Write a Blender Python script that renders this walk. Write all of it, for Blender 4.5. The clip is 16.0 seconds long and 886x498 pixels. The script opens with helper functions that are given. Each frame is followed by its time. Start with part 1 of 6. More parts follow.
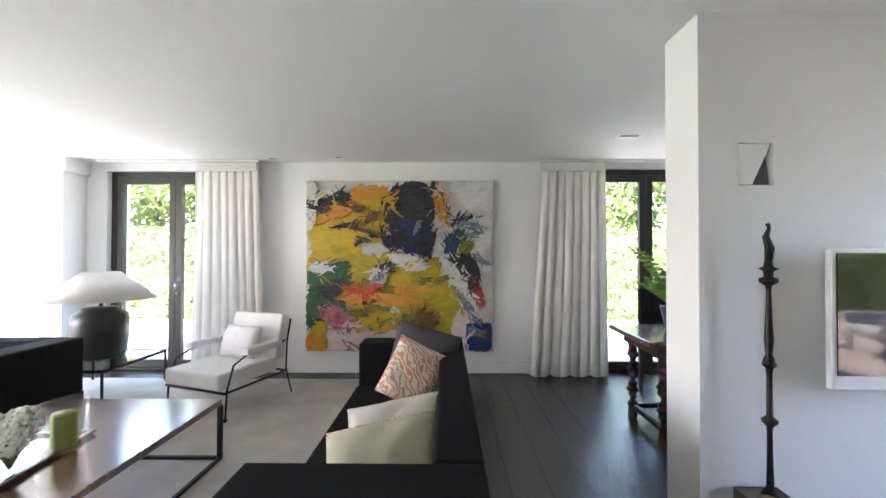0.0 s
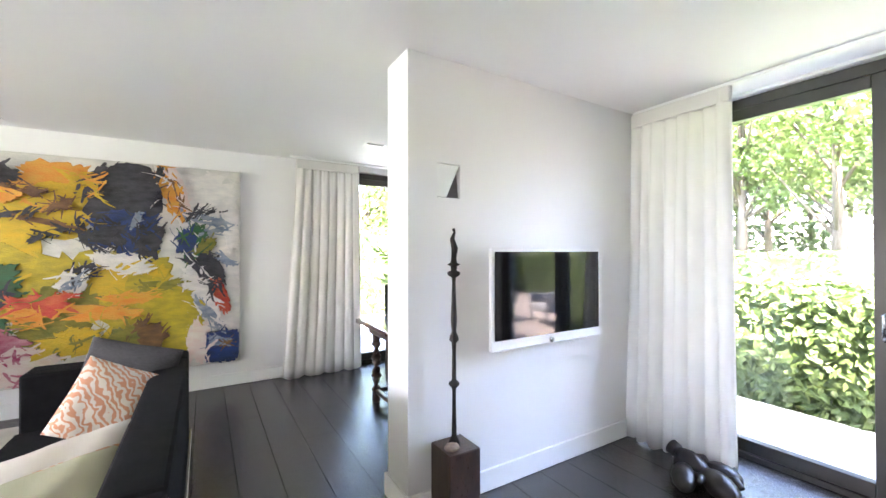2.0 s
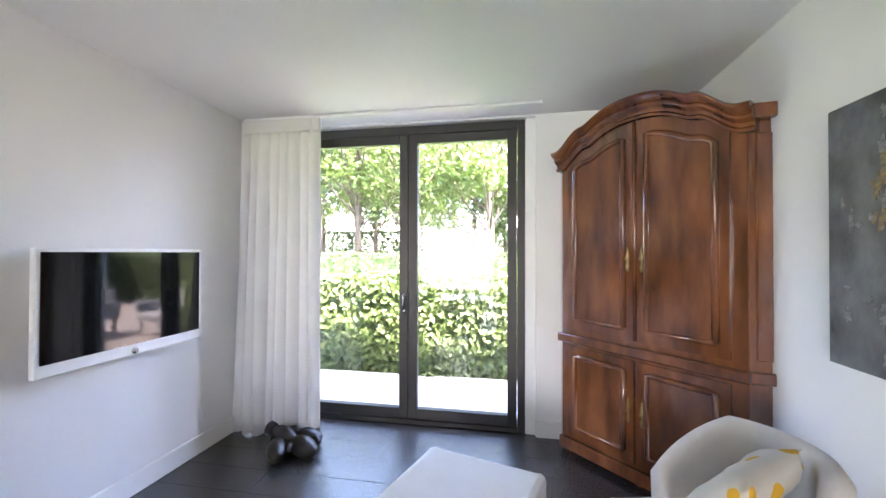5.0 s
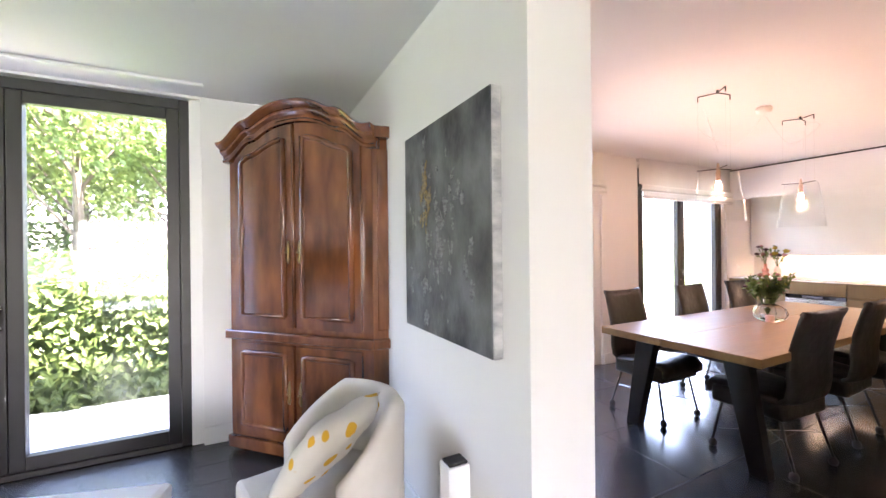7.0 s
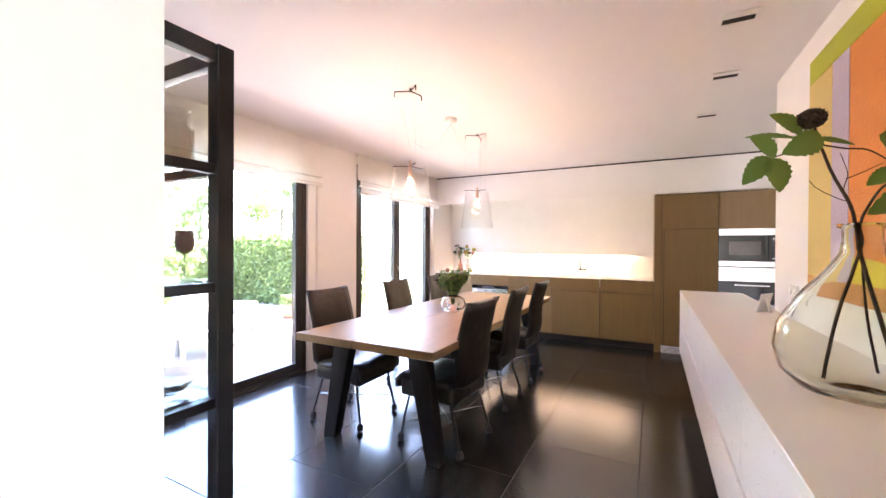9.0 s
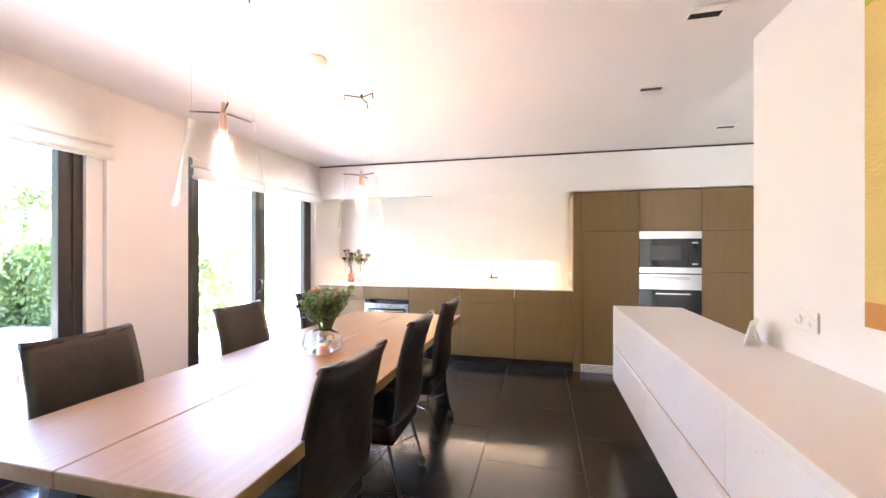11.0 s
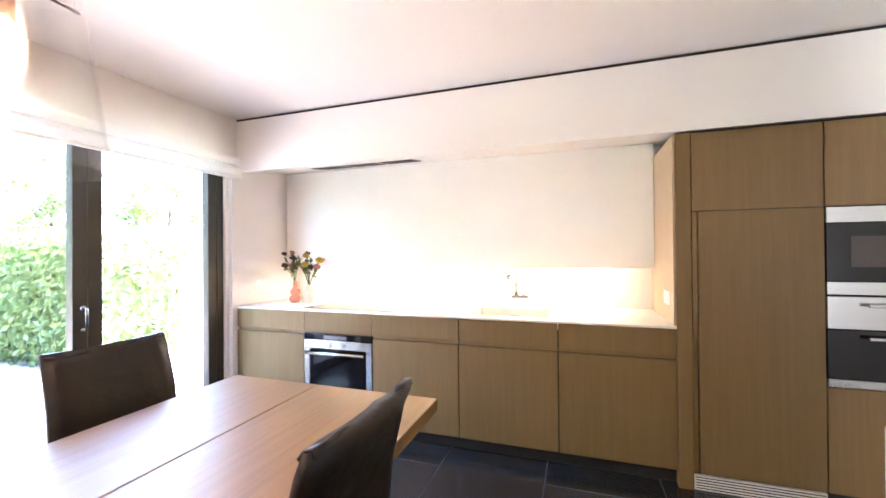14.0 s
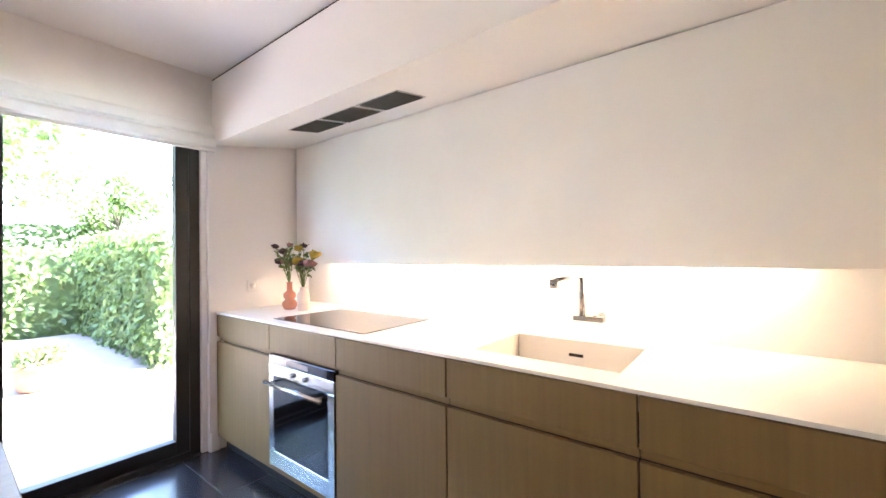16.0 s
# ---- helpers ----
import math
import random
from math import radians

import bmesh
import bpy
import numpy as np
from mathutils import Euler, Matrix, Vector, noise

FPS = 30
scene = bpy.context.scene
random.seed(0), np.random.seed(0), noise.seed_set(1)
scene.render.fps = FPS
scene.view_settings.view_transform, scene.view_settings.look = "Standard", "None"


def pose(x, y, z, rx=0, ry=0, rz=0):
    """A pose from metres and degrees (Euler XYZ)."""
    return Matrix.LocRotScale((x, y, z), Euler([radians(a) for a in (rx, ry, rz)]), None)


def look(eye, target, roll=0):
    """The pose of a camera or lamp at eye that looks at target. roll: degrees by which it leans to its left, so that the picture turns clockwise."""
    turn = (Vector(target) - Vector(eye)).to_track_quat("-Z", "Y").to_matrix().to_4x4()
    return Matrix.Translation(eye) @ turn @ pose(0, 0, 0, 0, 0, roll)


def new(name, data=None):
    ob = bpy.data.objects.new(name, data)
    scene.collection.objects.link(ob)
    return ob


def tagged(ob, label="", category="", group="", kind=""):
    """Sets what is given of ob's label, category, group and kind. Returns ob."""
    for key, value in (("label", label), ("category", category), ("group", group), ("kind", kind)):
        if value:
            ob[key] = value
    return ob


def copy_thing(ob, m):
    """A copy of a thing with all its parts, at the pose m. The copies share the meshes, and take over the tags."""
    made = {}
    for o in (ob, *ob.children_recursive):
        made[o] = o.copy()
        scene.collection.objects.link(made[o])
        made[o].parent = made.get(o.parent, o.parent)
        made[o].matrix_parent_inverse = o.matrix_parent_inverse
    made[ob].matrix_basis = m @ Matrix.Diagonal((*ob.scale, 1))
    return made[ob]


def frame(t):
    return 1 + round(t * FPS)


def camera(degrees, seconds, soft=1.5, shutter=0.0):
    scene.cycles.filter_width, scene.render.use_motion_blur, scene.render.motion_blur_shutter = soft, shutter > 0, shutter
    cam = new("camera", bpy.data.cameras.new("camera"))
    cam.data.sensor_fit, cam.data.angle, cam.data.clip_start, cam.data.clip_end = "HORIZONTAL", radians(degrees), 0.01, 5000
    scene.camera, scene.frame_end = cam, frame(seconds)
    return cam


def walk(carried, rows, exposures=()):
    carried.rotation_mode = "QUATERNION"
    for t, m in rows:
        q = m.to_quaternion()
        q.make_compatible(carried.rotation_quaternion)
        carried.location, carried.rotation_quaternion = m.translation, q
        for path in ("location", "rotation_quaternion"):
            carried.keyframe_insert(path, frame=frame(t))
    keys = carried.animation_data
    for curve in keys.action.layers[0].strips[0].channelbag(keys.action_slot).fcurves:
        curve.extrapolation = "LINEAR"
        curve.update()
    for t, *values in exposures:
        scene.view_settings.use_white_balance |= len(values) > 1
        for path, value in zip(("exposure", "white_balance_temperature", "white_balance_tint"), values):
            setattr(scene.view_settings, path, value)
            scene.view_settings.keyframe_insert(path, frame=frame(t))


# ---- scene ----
cam = camera(96.6, 16.0)
PATH = [
    (0, (0.573, -0.091, 1.41), (0.555, 1.909, 1.435), 0.1),
    (0.5, (0.622, -0.103, 1.419), (0.848, 1.884, 1.438), -0.0),
    (1, (0.679, -0.105, 1.414), (1.154, 1.837, 1.43), -0.1),
    (1.5, (0.739, -0.124, 1.401), (1.485, 1.731, 1.42), -0.1),
    (2, (0.782, -0.194, 1.414), (1.818, 1.517, 1.431), -0.1),
    (2.5, (0.814, -0.284, 1.413), (2.089, 1.257, 1.434), -0.1),
    (3, (0.83, -0.312, 1.414), (2.323, 1.018, 1.433), -0.0),
    (3.5, (0.823, -0.328, 1.405), (2.498, 0.765, 1.431), -0.0),
    (4, (0.808, -0.376, 1.406), (2.614, 0.483, 1.434), -0.0),
    (4.2, (0.806, -0.398, 1.417), (2.652, 0.372, 1.443), 0.2),
    (6.3, (0.688, -0.753, 1.406), (2.636, -1.205, 1.413), -0.6),
    (6.5, (0.669, -0.799, 1.403), (2.582, -1.38, 1.409), -0.5),
    (7, (0.61, -0.918, 1.394), (2.392, -1.826, 1.392), -0.6),
    (7.5, (0.573, -1.041, 1.372), (2.188, -2.221, 1.364), -0.3),
    (8, (0.56, -1.167, 1.369), (1.984, -2.571, 1.36), -0.3),
    (8.5, (0.585, -1.322, 1.368), (1.792, -2.917, 1.355), 0.1),
    (9, (0.671, -1.529, 1.361), (1.607, -3.296, 1.348), 0.3),
    (9.5, (0.741, -1.733, 1.367), (1.451, -3.603, 1.361), 0.3),
    (10, (0.819, -2.024, 1.397), (1.366, -3.948, 1.389), 0.2),
    (10.2, (0.877, -2.127, 1.395), (1.361, -4.067, 1.396), 0.1),
    (12.3, (1.067, -3.548, 1.43), (1.559, -5.487, 1.433), -0.1),
    (12.5, (1.103, -3.672, 1.441), (1.593, -5.611, 1.447), -0.1),
    (13, (1.163, -4.017, 1.417), (1.651, -5.957, 1.422), -0.2),
    (13.5, (1.193, -4.37, 1.401), (1.724, -6.299, 1.415), -0.3),
    (14, (1.19, -4.768, 1.379), (1.831, -6.663, 1.392), -0.5),
    (14.5, (1.113, -5.114, 1.343), (1.861, -6.968, 1.374), -0.3),
    (15, (1.029, -5.469, 1.347), (1.916, -7.261, 1.375), -0.3),
    (15.5, (1.036, -5.824, 1.329), (2.068, -7.537, 1.357), -0.3),
    (16, (1.062, -6.198, 1.307), (2.285, -7.78, 1.33), -0.7),
]
EXPOSURES = [(0, 5.1, 6600, 25), (0.5, 5.55, 6650, 25), (1, 5.75, 6700, 25), (2, 5.9, 6650, 26), (3, 5.7, 6700, 27), (4, 5.25, 6600, 28), (6.5, 5.45, 6750, 30),
             (8, 5.7, 6800, 29), (9, 5.82, 6500, 26), (10, 6.08, 6200, 23), (12.5, 6.05, 6150, 20), (14, 6.05, 6050, 19), (15, 5.95, 5850, 17), (16, 5.5, 6000, 18)]
walk(cam, [(t, look(eye, to, roll)) for t, eye, to, roll in PATH], exposures=EXPOSURES)

# ---- world and light ----
world = bpy.data.worlds.new("overcast_sky")
scene.world = world
world.use_nodes = True
_n = world.node_tree.nodes
_sky = _n.new("ShaderNodeTexSky")
_sky.sky_type = 'NISHITA'
_sky.sun_disc = False
_sky.sun_elevation = radians(56.4)
_sky.sun_rotation = radians(213)
_sky.air_density, _sky.dust_density, _sky.ozone_density = 1.0, 1.8, 1.0
_n["Background"].inputs["Strength"].default_value = 0.15
world.node_tree.links.new(_sky.outputs[0], _n["Background"].inputs["Color"])
sun = new("sun", bpy.data.lights.new("sun", 'SUN'))
sun.data.energy, sun.data.angle, sun.data.color = 4.3, radians(3), (1.0, 0.96, 0.9)
sun.matrix_world = look((-13, -20, 36), (0, 0, 0))


def fill_lamp(name, eye, to, w, h, power, color=(1, 1, 1)):
    """An area lamp that stands in for daylight at an unseen opening."""
    d = bpy.data.lights.new(name, 'AREA')
    d.shape, d.size, d.size_y, d.energy, d.color = 'RECTANGLE', w, h, power, color
    ob = new(name, d)
    ob.matrix_world = look(eye, to)
    return ob


# Added fill behind the view, sized to balance the living room.
fill_lamp("west_fill_lamp", (-7.05, 1.7, 1.2), (0, 1.7, 1.2), 2.9, 2.1, 6.6, (0.97, 0.98, 1.0))
# Added fill at the unseen passage end, brightening the tall cabinets.
fill_lamp("passage_fill_lamp", (-0.46, -2.9, 1.2), (-0.46, -8.0, 1.2), 0.2, 2.0, 0.8, (1.0, 0.97, 0.93))


# ---- materials ----
def mat(name, color, rough=0.5, metal=0.0, vary=0.08, scale=6.0, bump=0.05, bscale=60.0, stretch=(1, 1, 1), color2=None, spec=0.5, coat=0.0):
    """A two-scale noise material: broad patches tint the colour, fine grain lifts the surface."""
    m = bpy.data.materials.new(name)
    m.use_nodes = True
    t = m.node_tree
    n, l = t.nodes, t.links
    b = n["Principled BSDF"]
    b.inputs["Roughness"].default_value = rough
    b.inputs["Metallic"].default_value = metal
    b.inputs["Specular IOR Level"].default_value = spec
    b.inputs["Coat Weight"].default_value = coat
    tc = n.new("ShaderNodeTexCoord")
    mp = n.new("ShaderNodeMapping")
    mp.inputs["Scale"].default_value = stretch
    l.new(tc.outputs["Object"], mp.inputs["Vector"])
    n1 = n.new("ShaderNodeTexNoise")
    n1.inputs["Scale"].default_value = scale
    n1.inputs["Detail"].default_value = 6
    l.new(mp.outputs[0], n1.inputs["Vector"])
    ramp = n.new("ShaderNodeValToRGB")
    c2 = color2 or tuple(max(0, c * (1 - vary * 2)) for c in color)
    ramp.color_ramp.elements[0].position, ramp.color_ramp.elements[1].position = 0.32, 0.68
    ramp.color_ramp.elements[0].color = (*c2, 1)
    ramp.color_ramp.elements[1].color = (*color, 1)
    l.new(n1.outputs["Fac"], ramp.inputs[0])
    l.new(ramp.outputs[0], b.inputs["Base Color"])
    n2 = n.new("ShaderNodeTexNoise")
    n2.inputs["Scale"].default_value = bscale
    n2.inputs["Detail"].default_value = 3
    l.new(mp.outputs[0], n2.inputs["Vector"])
    if bump:
        bp = n.new("ShaderNodeBump")
        bp.inputs["Strength"].default_value = bump
        bp.inputs["Distance"].default_value = 0.01
        l.new(n2.outputs["Fac"], bp.inputs["Height"])
        l.new(bp.outputs[0], b.inputs["Normal"])
    rr = n.new("ShaderNodeMapRange")
    rr.inputs["To Min"].default_value, rr.inputs["To Max"].default_value = max(0, rough - 0.07), min(1, rough + 0.07)
    l.new(n2.outputs["Fac"], rr.inputs["Value"])
    l.new(rr.outputs[0], b.inputs["Roughness"])
    return m


def glass_mat(name, tint=(1, 1, 1), rough=0.0, ior=1.45):
    m = bpy.data.materials.new(name)
    m.use_nodes = True
    b = m.node_tree.nodes["Principled BSDF"]
    b.inputs["Base Color"].default_value = (*tint, 1)
    b.inputs["Transmission Weight"].default_value = 1
    b.inputs["Roughness"].default_value = rough
    b.inputs["IOR"].default_value = ior
    return m


def pane_mat(name, tint=(0.96, 0.98, 0.97), power=5.0, rim=0.6, least=0.03):
    """Thin window glass: mostly clear, a little mirror by Fresnel."""
    m = bpy.data.materials.new(name)
    m.use_nodes = True
    n, l = m.node_tree.nodes, m.node_tree.links
    n.remove(n["Principled BSDF"])
    tr, gl, mx, lw = n.new("ShaderNodeBsdfTransparent"), n.new("ShaderNodeBsdfGlossy"), n.new("ShaderNodeMixShader"), n.new("ShaderNodeLayerWeight")
    fr = n.new("ShaderNodeMath")
    fr.operation = 'POWER'
    fr.inputs[1].default_value = power
    fs = n.new("ShaderNodeMath")
    fs.operation = 'MULTIPLY_ADD'
    fs.inputs[1].default_value, fs.inputs[2].default_value = rim, least
    tr.inputs[0].default_value = (*tint, 1)
    gl.inputs["Roughness"].default_value = 0.01
    l.new(lw.outputs["Facing"], fr.inputs[0])
    l.new(fr.outputs[0], fs.inputs[0])
    l.new(fs.outputs[0], mx.inputs[0])
    l.new(tr.outputs[0], mx.inputs[1])
    l.new(gl.outputs[0], mx.inputs[2])
    l.new(mx.outputs[0], n["Material Output"].inputs["Surface"])
    return m


def cloth_mat(name, color, through_light=0.35, rough=0.9, bump=0.2, bscale=300, vary=0.05):
    m = mat(name, color, rough, 0, vary, 4, bump, bscale, spec=0.15)
    n, l = m.node_tree.nodes, m.node_tree.links
    ts, mx = n.new("ShaderNodeBsdfTranslucent"), n.new("ShaderNodeMixShader")
    ts.inputs[0].default_value = (*color, 1)
    mx.inputs[0].default_value = through_light
    l.new(n["Principled BSDF"].outputs[0], mx.inputs[1])
    l.new(ts.outputs[0], mx.inputs[2])
    l.new(mx.outputs[0], n["Material Output"].inputs["Surface"])
    return m


def glow_mat(name, color, strength):
    m = bpy.data.materials.new(name)
    m.use_nodes = True
    b = m.node_tree.nodes["Principled BSDF"]
    b.inputs["Base Color"].default_value = (*color, 1)
    b.inputs["Emission Color"].default_value = (*color, 1)
    b.inputs["Emission Strength"].default_value = strength
    return m


def wood_mat(name, light, dark, rough=0.4, grain=(1, 12, 12), scale=3.0, bump=0.08, coat=0.0, piece_vary=0.0):
    m = mat(name, light, rough, 0, 0.1, scale, bump, 30, grain, dark, coat=coat)
    n, l = m.node_tree.nodes, m.node_tree.links
    if piece_vary:
        oi, hs = n.new("ShaderNodeObjectInfo"), n.new("ShaderNodeHueSaturation")
        mr = n.new("ShaderNodeMapRange")
        mr.inputs["To Min"].default_value, mr.inputs["To Max"].default_value = 1 - piece_vary, 1 + piece_vary
        l.new(oi.outputs["Random"], mr.inputs["Value"])
        l.new(mr.outputs[0], hs.inputs["Value"])
        src = n["Color Ramp"]
        l.new(src.outputs[0], hs.inputs["Color"])
        l.new(hs.outputs[0], n["Principled BSDF"].inputs["Base Color"])
    return m


M_wall = mat("white_wall_paint", (0.80, 0.795, 0.78), 0.75, 0, 0.012, 1.5, 0.03, 180)
M_ceil = mat("white_ceiling_paint", (0.82, 0.815, 0.80), 0.85, 0, 0.01, 1.0, 0.02, 150)
M_trim = mat("white_satin_paint", (0.82, 0.82, 0.80), 0.4, 0, 0.02, 3, 0.02, 90)
M_frame = mat("grey_brown_aluminium", (0.036, 0.034, 0.031), 0.45, 0.2, 0.08, 5, 0.02, 200)
M_steel_black = mat("black_steel", (0.012, 0.012, 0.013), 0.42, 0.3, 0.1, 8, 0.03, 150)
M_pane = pane_mat("window_glass")
M_plank = wood_mat("black_stained_oak", (0.038, 0.035, 0.033), (0.020, 0.0185, 0.0175), 0.26, (1.5, 18, 18), 2.5, 0.12, piece_vary=0.18)
M_plank.node_tree.nodes["Principled BSDF"].inputs["IOR"].default_value = 1.72
M_tile = mat("black_stone_tile", (0.030, 0.030, 0.032), 0.2, 0, 0.2, 5, 0.03, 60)
M_tile.node_tree.nodes["Principled BSDF"].inputs["IOR"].default_value = 1.9
M_grout = mat("grey_grout", (0.065, 0.063, 0.06), 0.9, 0, 0.1, 8, 0.1, 120)
M_slab = mat("screed", (0.02, 0.02, 0.02), 0.9)
M_curtain = cloth_mat("ivory_linen_curtain", (0.82, 0.80, 0.76), 0.3)
M_blind = cloth_mat("white_blind_fabric", (0.84, 0.83, 0.80), 0.33)
M_sofa = mat("charcoal_wool", (0.011, 0.011, 0.0125), 0.9, 0, 0.15, 20, 0.35, 500, spec=0.12)
M_white_cloth = mat("white_cotton", (0.72, 0.70, 0.67), 0.95, 0, 0.04, 5, 0.25, 350, spec=0.2)
M_cream = mat("cream_upholstery", (0.60, 0.56, 0.50), 0.95, 0, 0.05, 6, 0.3, 400, spec=0.2)
M_leather = mat("dark_brown_leather", (0.016, 0.0125, 0.0105), 0.38, 0, 0.25, 9, 0.6, 14)
M_iron = mat("dark_iron", (0.03, 0.028, 0.026), 0.5, 0.7, 0.2, 12, 0.1, 90)
M_chrome = mat("brushed_steel", (0.55, 0.55, 0.54), 0.25, 1.0, 0.03, 4, 0.02, 200, (1, 1, 30))
M_table = wood_mat("oiled_walnut", (0.265, 0.152, 0.050), (0.222, 0.122, 0.039), 0.42, (18, 0.8, 18), 2.6, 0.05)
M_oak = wood_mat("smoked_oak_veneer", (0.202, 0.125, 0.043), (0.180, 0.110, 0.037), 0.5, (26, 26, 0.9), 2.6, 0.04)
M_cherry = wood_mat("polished_cherry", (0.225, 0.076, 0.025), (0.075, 0.023, 0.009), 0.17, (3.6, 3.6, 1.0), 2.2, 0.012, coat=0.8)
M_darkwood = wood_mat("dark_antique_oak", (0.06, 0.030, 0.018), (0.022, 0.012, 0.008), 0.3, (6, 6, 2), 3, 0.1, coat=0.2)
M_redwood = wood_mat("red_brown_table_top", (0.20, 0.085, 0.045), (0.10, 0.04, 0.022), 0.12, (1.5, 9, 9), 3, 0.03, coat=1.0)
M_redwood.node_tree.nodes["Principled BSDF"].inputs["Coat IOR"].default_value = 2.2
M_redwood.node_tree.nodes["Principled BSDF"].inputs["Coat Roughness"].default_value = 0.2
M_corian = mat("white_solid_surface", (0.80, 0.78, 0.74), 0.35, 0, 0.01, 2, 0.01, 100)
M_lacquer = mat("white_lacquer", (0.80, 0.80, 0.79), 0.3, 0, 0.01, 2, 0.005, 80)
M_black_glass = mat("black_glass", (0.006, 0.006, 0.007), 0.06, 0, 0.02, 3, 0.0)
M_screen = mat("glossy_tv_screen", (0.006, 0.006, 0.007), 0.03, 0, 0.02, 3, 0.0, spec=0.5)
M_screen.node_tree.nodes["Principled BSDF"].inputs["IOR"].default_value = 1.43
M_dark = mat("matt_black", (0.012, 0.012, 0.012), 0.7)
M_rug = mat("beige_wool_rug", (0.60, 0.57, 0.52), 1.0, 0, 0.1, 4, 0.6, 220, spec=0.1)
M_glass = pane_mat("clear_glass", (0.985, 0.99, 0.985), 3.0, 0.42, 0.03)
M_cut_glass = glass_mat("cut_clear_glass", (0.985, 0.995, 0.99), 0.0, 1.16)
M_brass = mat("aged_brass", (0.30, 0.20, 0.08), 0.4, 1.0, 0.15, 20, 0.05, 100)
M_ceramic = mat("dark_glazed_clay", (0.022, 0.018, 0.015), 0.45, 0, 0.3, 5, 0.15, 40)
M_terrace = mat("pale_terrace_stone", (0.52, 0.50, 0.46), 0.85, 0, 0.08, 3, 0.15, 50)
M_paving = mat("clay_paving", (0.24, 0.195, 0.17), 0.85, 0, 0.12, 5, 0.2, 45)
M_grass = mat("lawn", (0.065, 0.115, 0.03), 1.0, 0, 0.2, 2, 0.5, 80)
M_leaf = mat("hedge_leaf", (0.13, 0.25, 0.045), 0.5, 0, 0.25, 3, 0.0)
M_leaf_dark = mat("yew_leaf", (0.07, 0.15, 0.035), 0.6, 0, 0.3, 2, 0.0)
M_bark = mat("bark", (0.10, 0.075, 0.055), 0.9, 0, 0.3, 9, 0.5, 40)


# ---- mesh helpers ----
def bx(bm, x0, x1, y0, y1, z0, z1, bev=0.0, seg=1):
    vs = [bm.verts.new((x, y, z)) for x in (x0, x1) for y in (y0, y1) for z in (z0, z1)]
    fs = [bm.faces.new([vs[i] for i in q]) for q in ((0, 1, 3, 2), (4, 6, 7, 5), (0, 4, 5, 1), (2, 3, 7, 6), (0, 2, 6, 4), (1, 5, 7, 3))]
    if bev:
        es = list({e for f in fs for e in f.edges})
        bmesh.ops.bevel(bm, geom=es, offset=bev, segments=seg, profile=0.7, affect='EDGES')
    return bm


def box(x0, x1, y0, y1, z0, z1, bev=0.0, seg=1):
    return bx(bmesh.new(), x0, x1, y0, y1, z0, z1, bev, seg)


def mesh_of(bm, name, material, smooth=False):
    me = bpy.data.meshes.new(name)
    bmesh.ops.recalc_face_normals(bm, faces=bm.faces)
    bm.to_mesh(me)
    bm.free()
    me.materials.append(material)
    if smooth:
        for p in me.polygons:
            p.use_smooth = True
    return me


def part(name, bm, material, parent, label="", smooth=False, m=None):
    ob = new(name, mesh_of(bm, name, material, smooth))
    ob.parent = parent
    if m is not None:
        ob.matrix_basis = m
    if label:
        tagged(ob, label)
    return ob


def thing(name, label, category, m=None, group=""):
    e = new(name)
    e.empty_display_size = 0.1
    tagged(e, label, category, group)
    if m is not None:
        e.matrix_basis = m
    return e


def single(name, bm, material, label, category, group="", smooth=False, m=None, kind=""):
    ob = new(name, mesh_of(bm, name, material, smooth))
    if m is not None:
        ob.matrix_basis = m
    return tagged(ob, label, category, group, kind)


def structure(name, bm, material, label="", smooth=False):
    ob = new(name, mesh_of(bm, name, material, smooth))
    return tagged(ob, label, kind="structure")


def tube(bm, pts, r, n=10, cap=True):
    """A round bar along pts; r is one radius or one for each point."""
    pts = [Vector(p) for p in pts]
    rs = r if isinstance(r, (list, tuple)) else [r] * len(pts)
    rings = []
    for i, p in enumerate(pts):
        d = (pts[min(i + 1, len(pts) - 1)] - pts[max(i - 1, 0)]).normalized()
        a = d.orthogonal().normalized() if i == 0 else (prev - d * prev.dot(d)).normalized()
        prev = a
        c = d.cross(a)
        rings.append([bm.verts.new(p + (a * math.cos(k * math.tau / n) + c * math.sin(k * math.tau / n)) * rs[i]) for k in range(n)])
    for u, v in zip(rings, rings[1:]):
        for k in range(n):
            bm.faces.new((u[k], u[(k + 1) % n], v[(k + 1) % n], v[k]))
    if cap:
        bm.faces.new(rings[0][::-1])
        bm.faces.new(rings[-1])
    return bm


def lathe(bm, profile, n=32, at=(0, 0, 0), close=False):
    """Turn (radius, height) pairs round the z axis."""
    rings = [[bm.verts.new((at[0] + r * math.cos(k * math.tau / n), at[1] + r * math.sin(k * math.tau / n), at[2] + z)) for k in range(n)] for r, z in profile]
    pairs = list(zip(rings, rings[1:])) + ([(rings[-1], rings[0])] if close else [])
    for u, v in pairs:
        for k in range(n):
            bm.faces.new((u[k], u[(k + 1) % n], v[(k + 1) % n], v[k]))
    if not close:
        bm.faces.new(rings[0][::-1])
        bm.faces.new(rings[-1])
    return bm


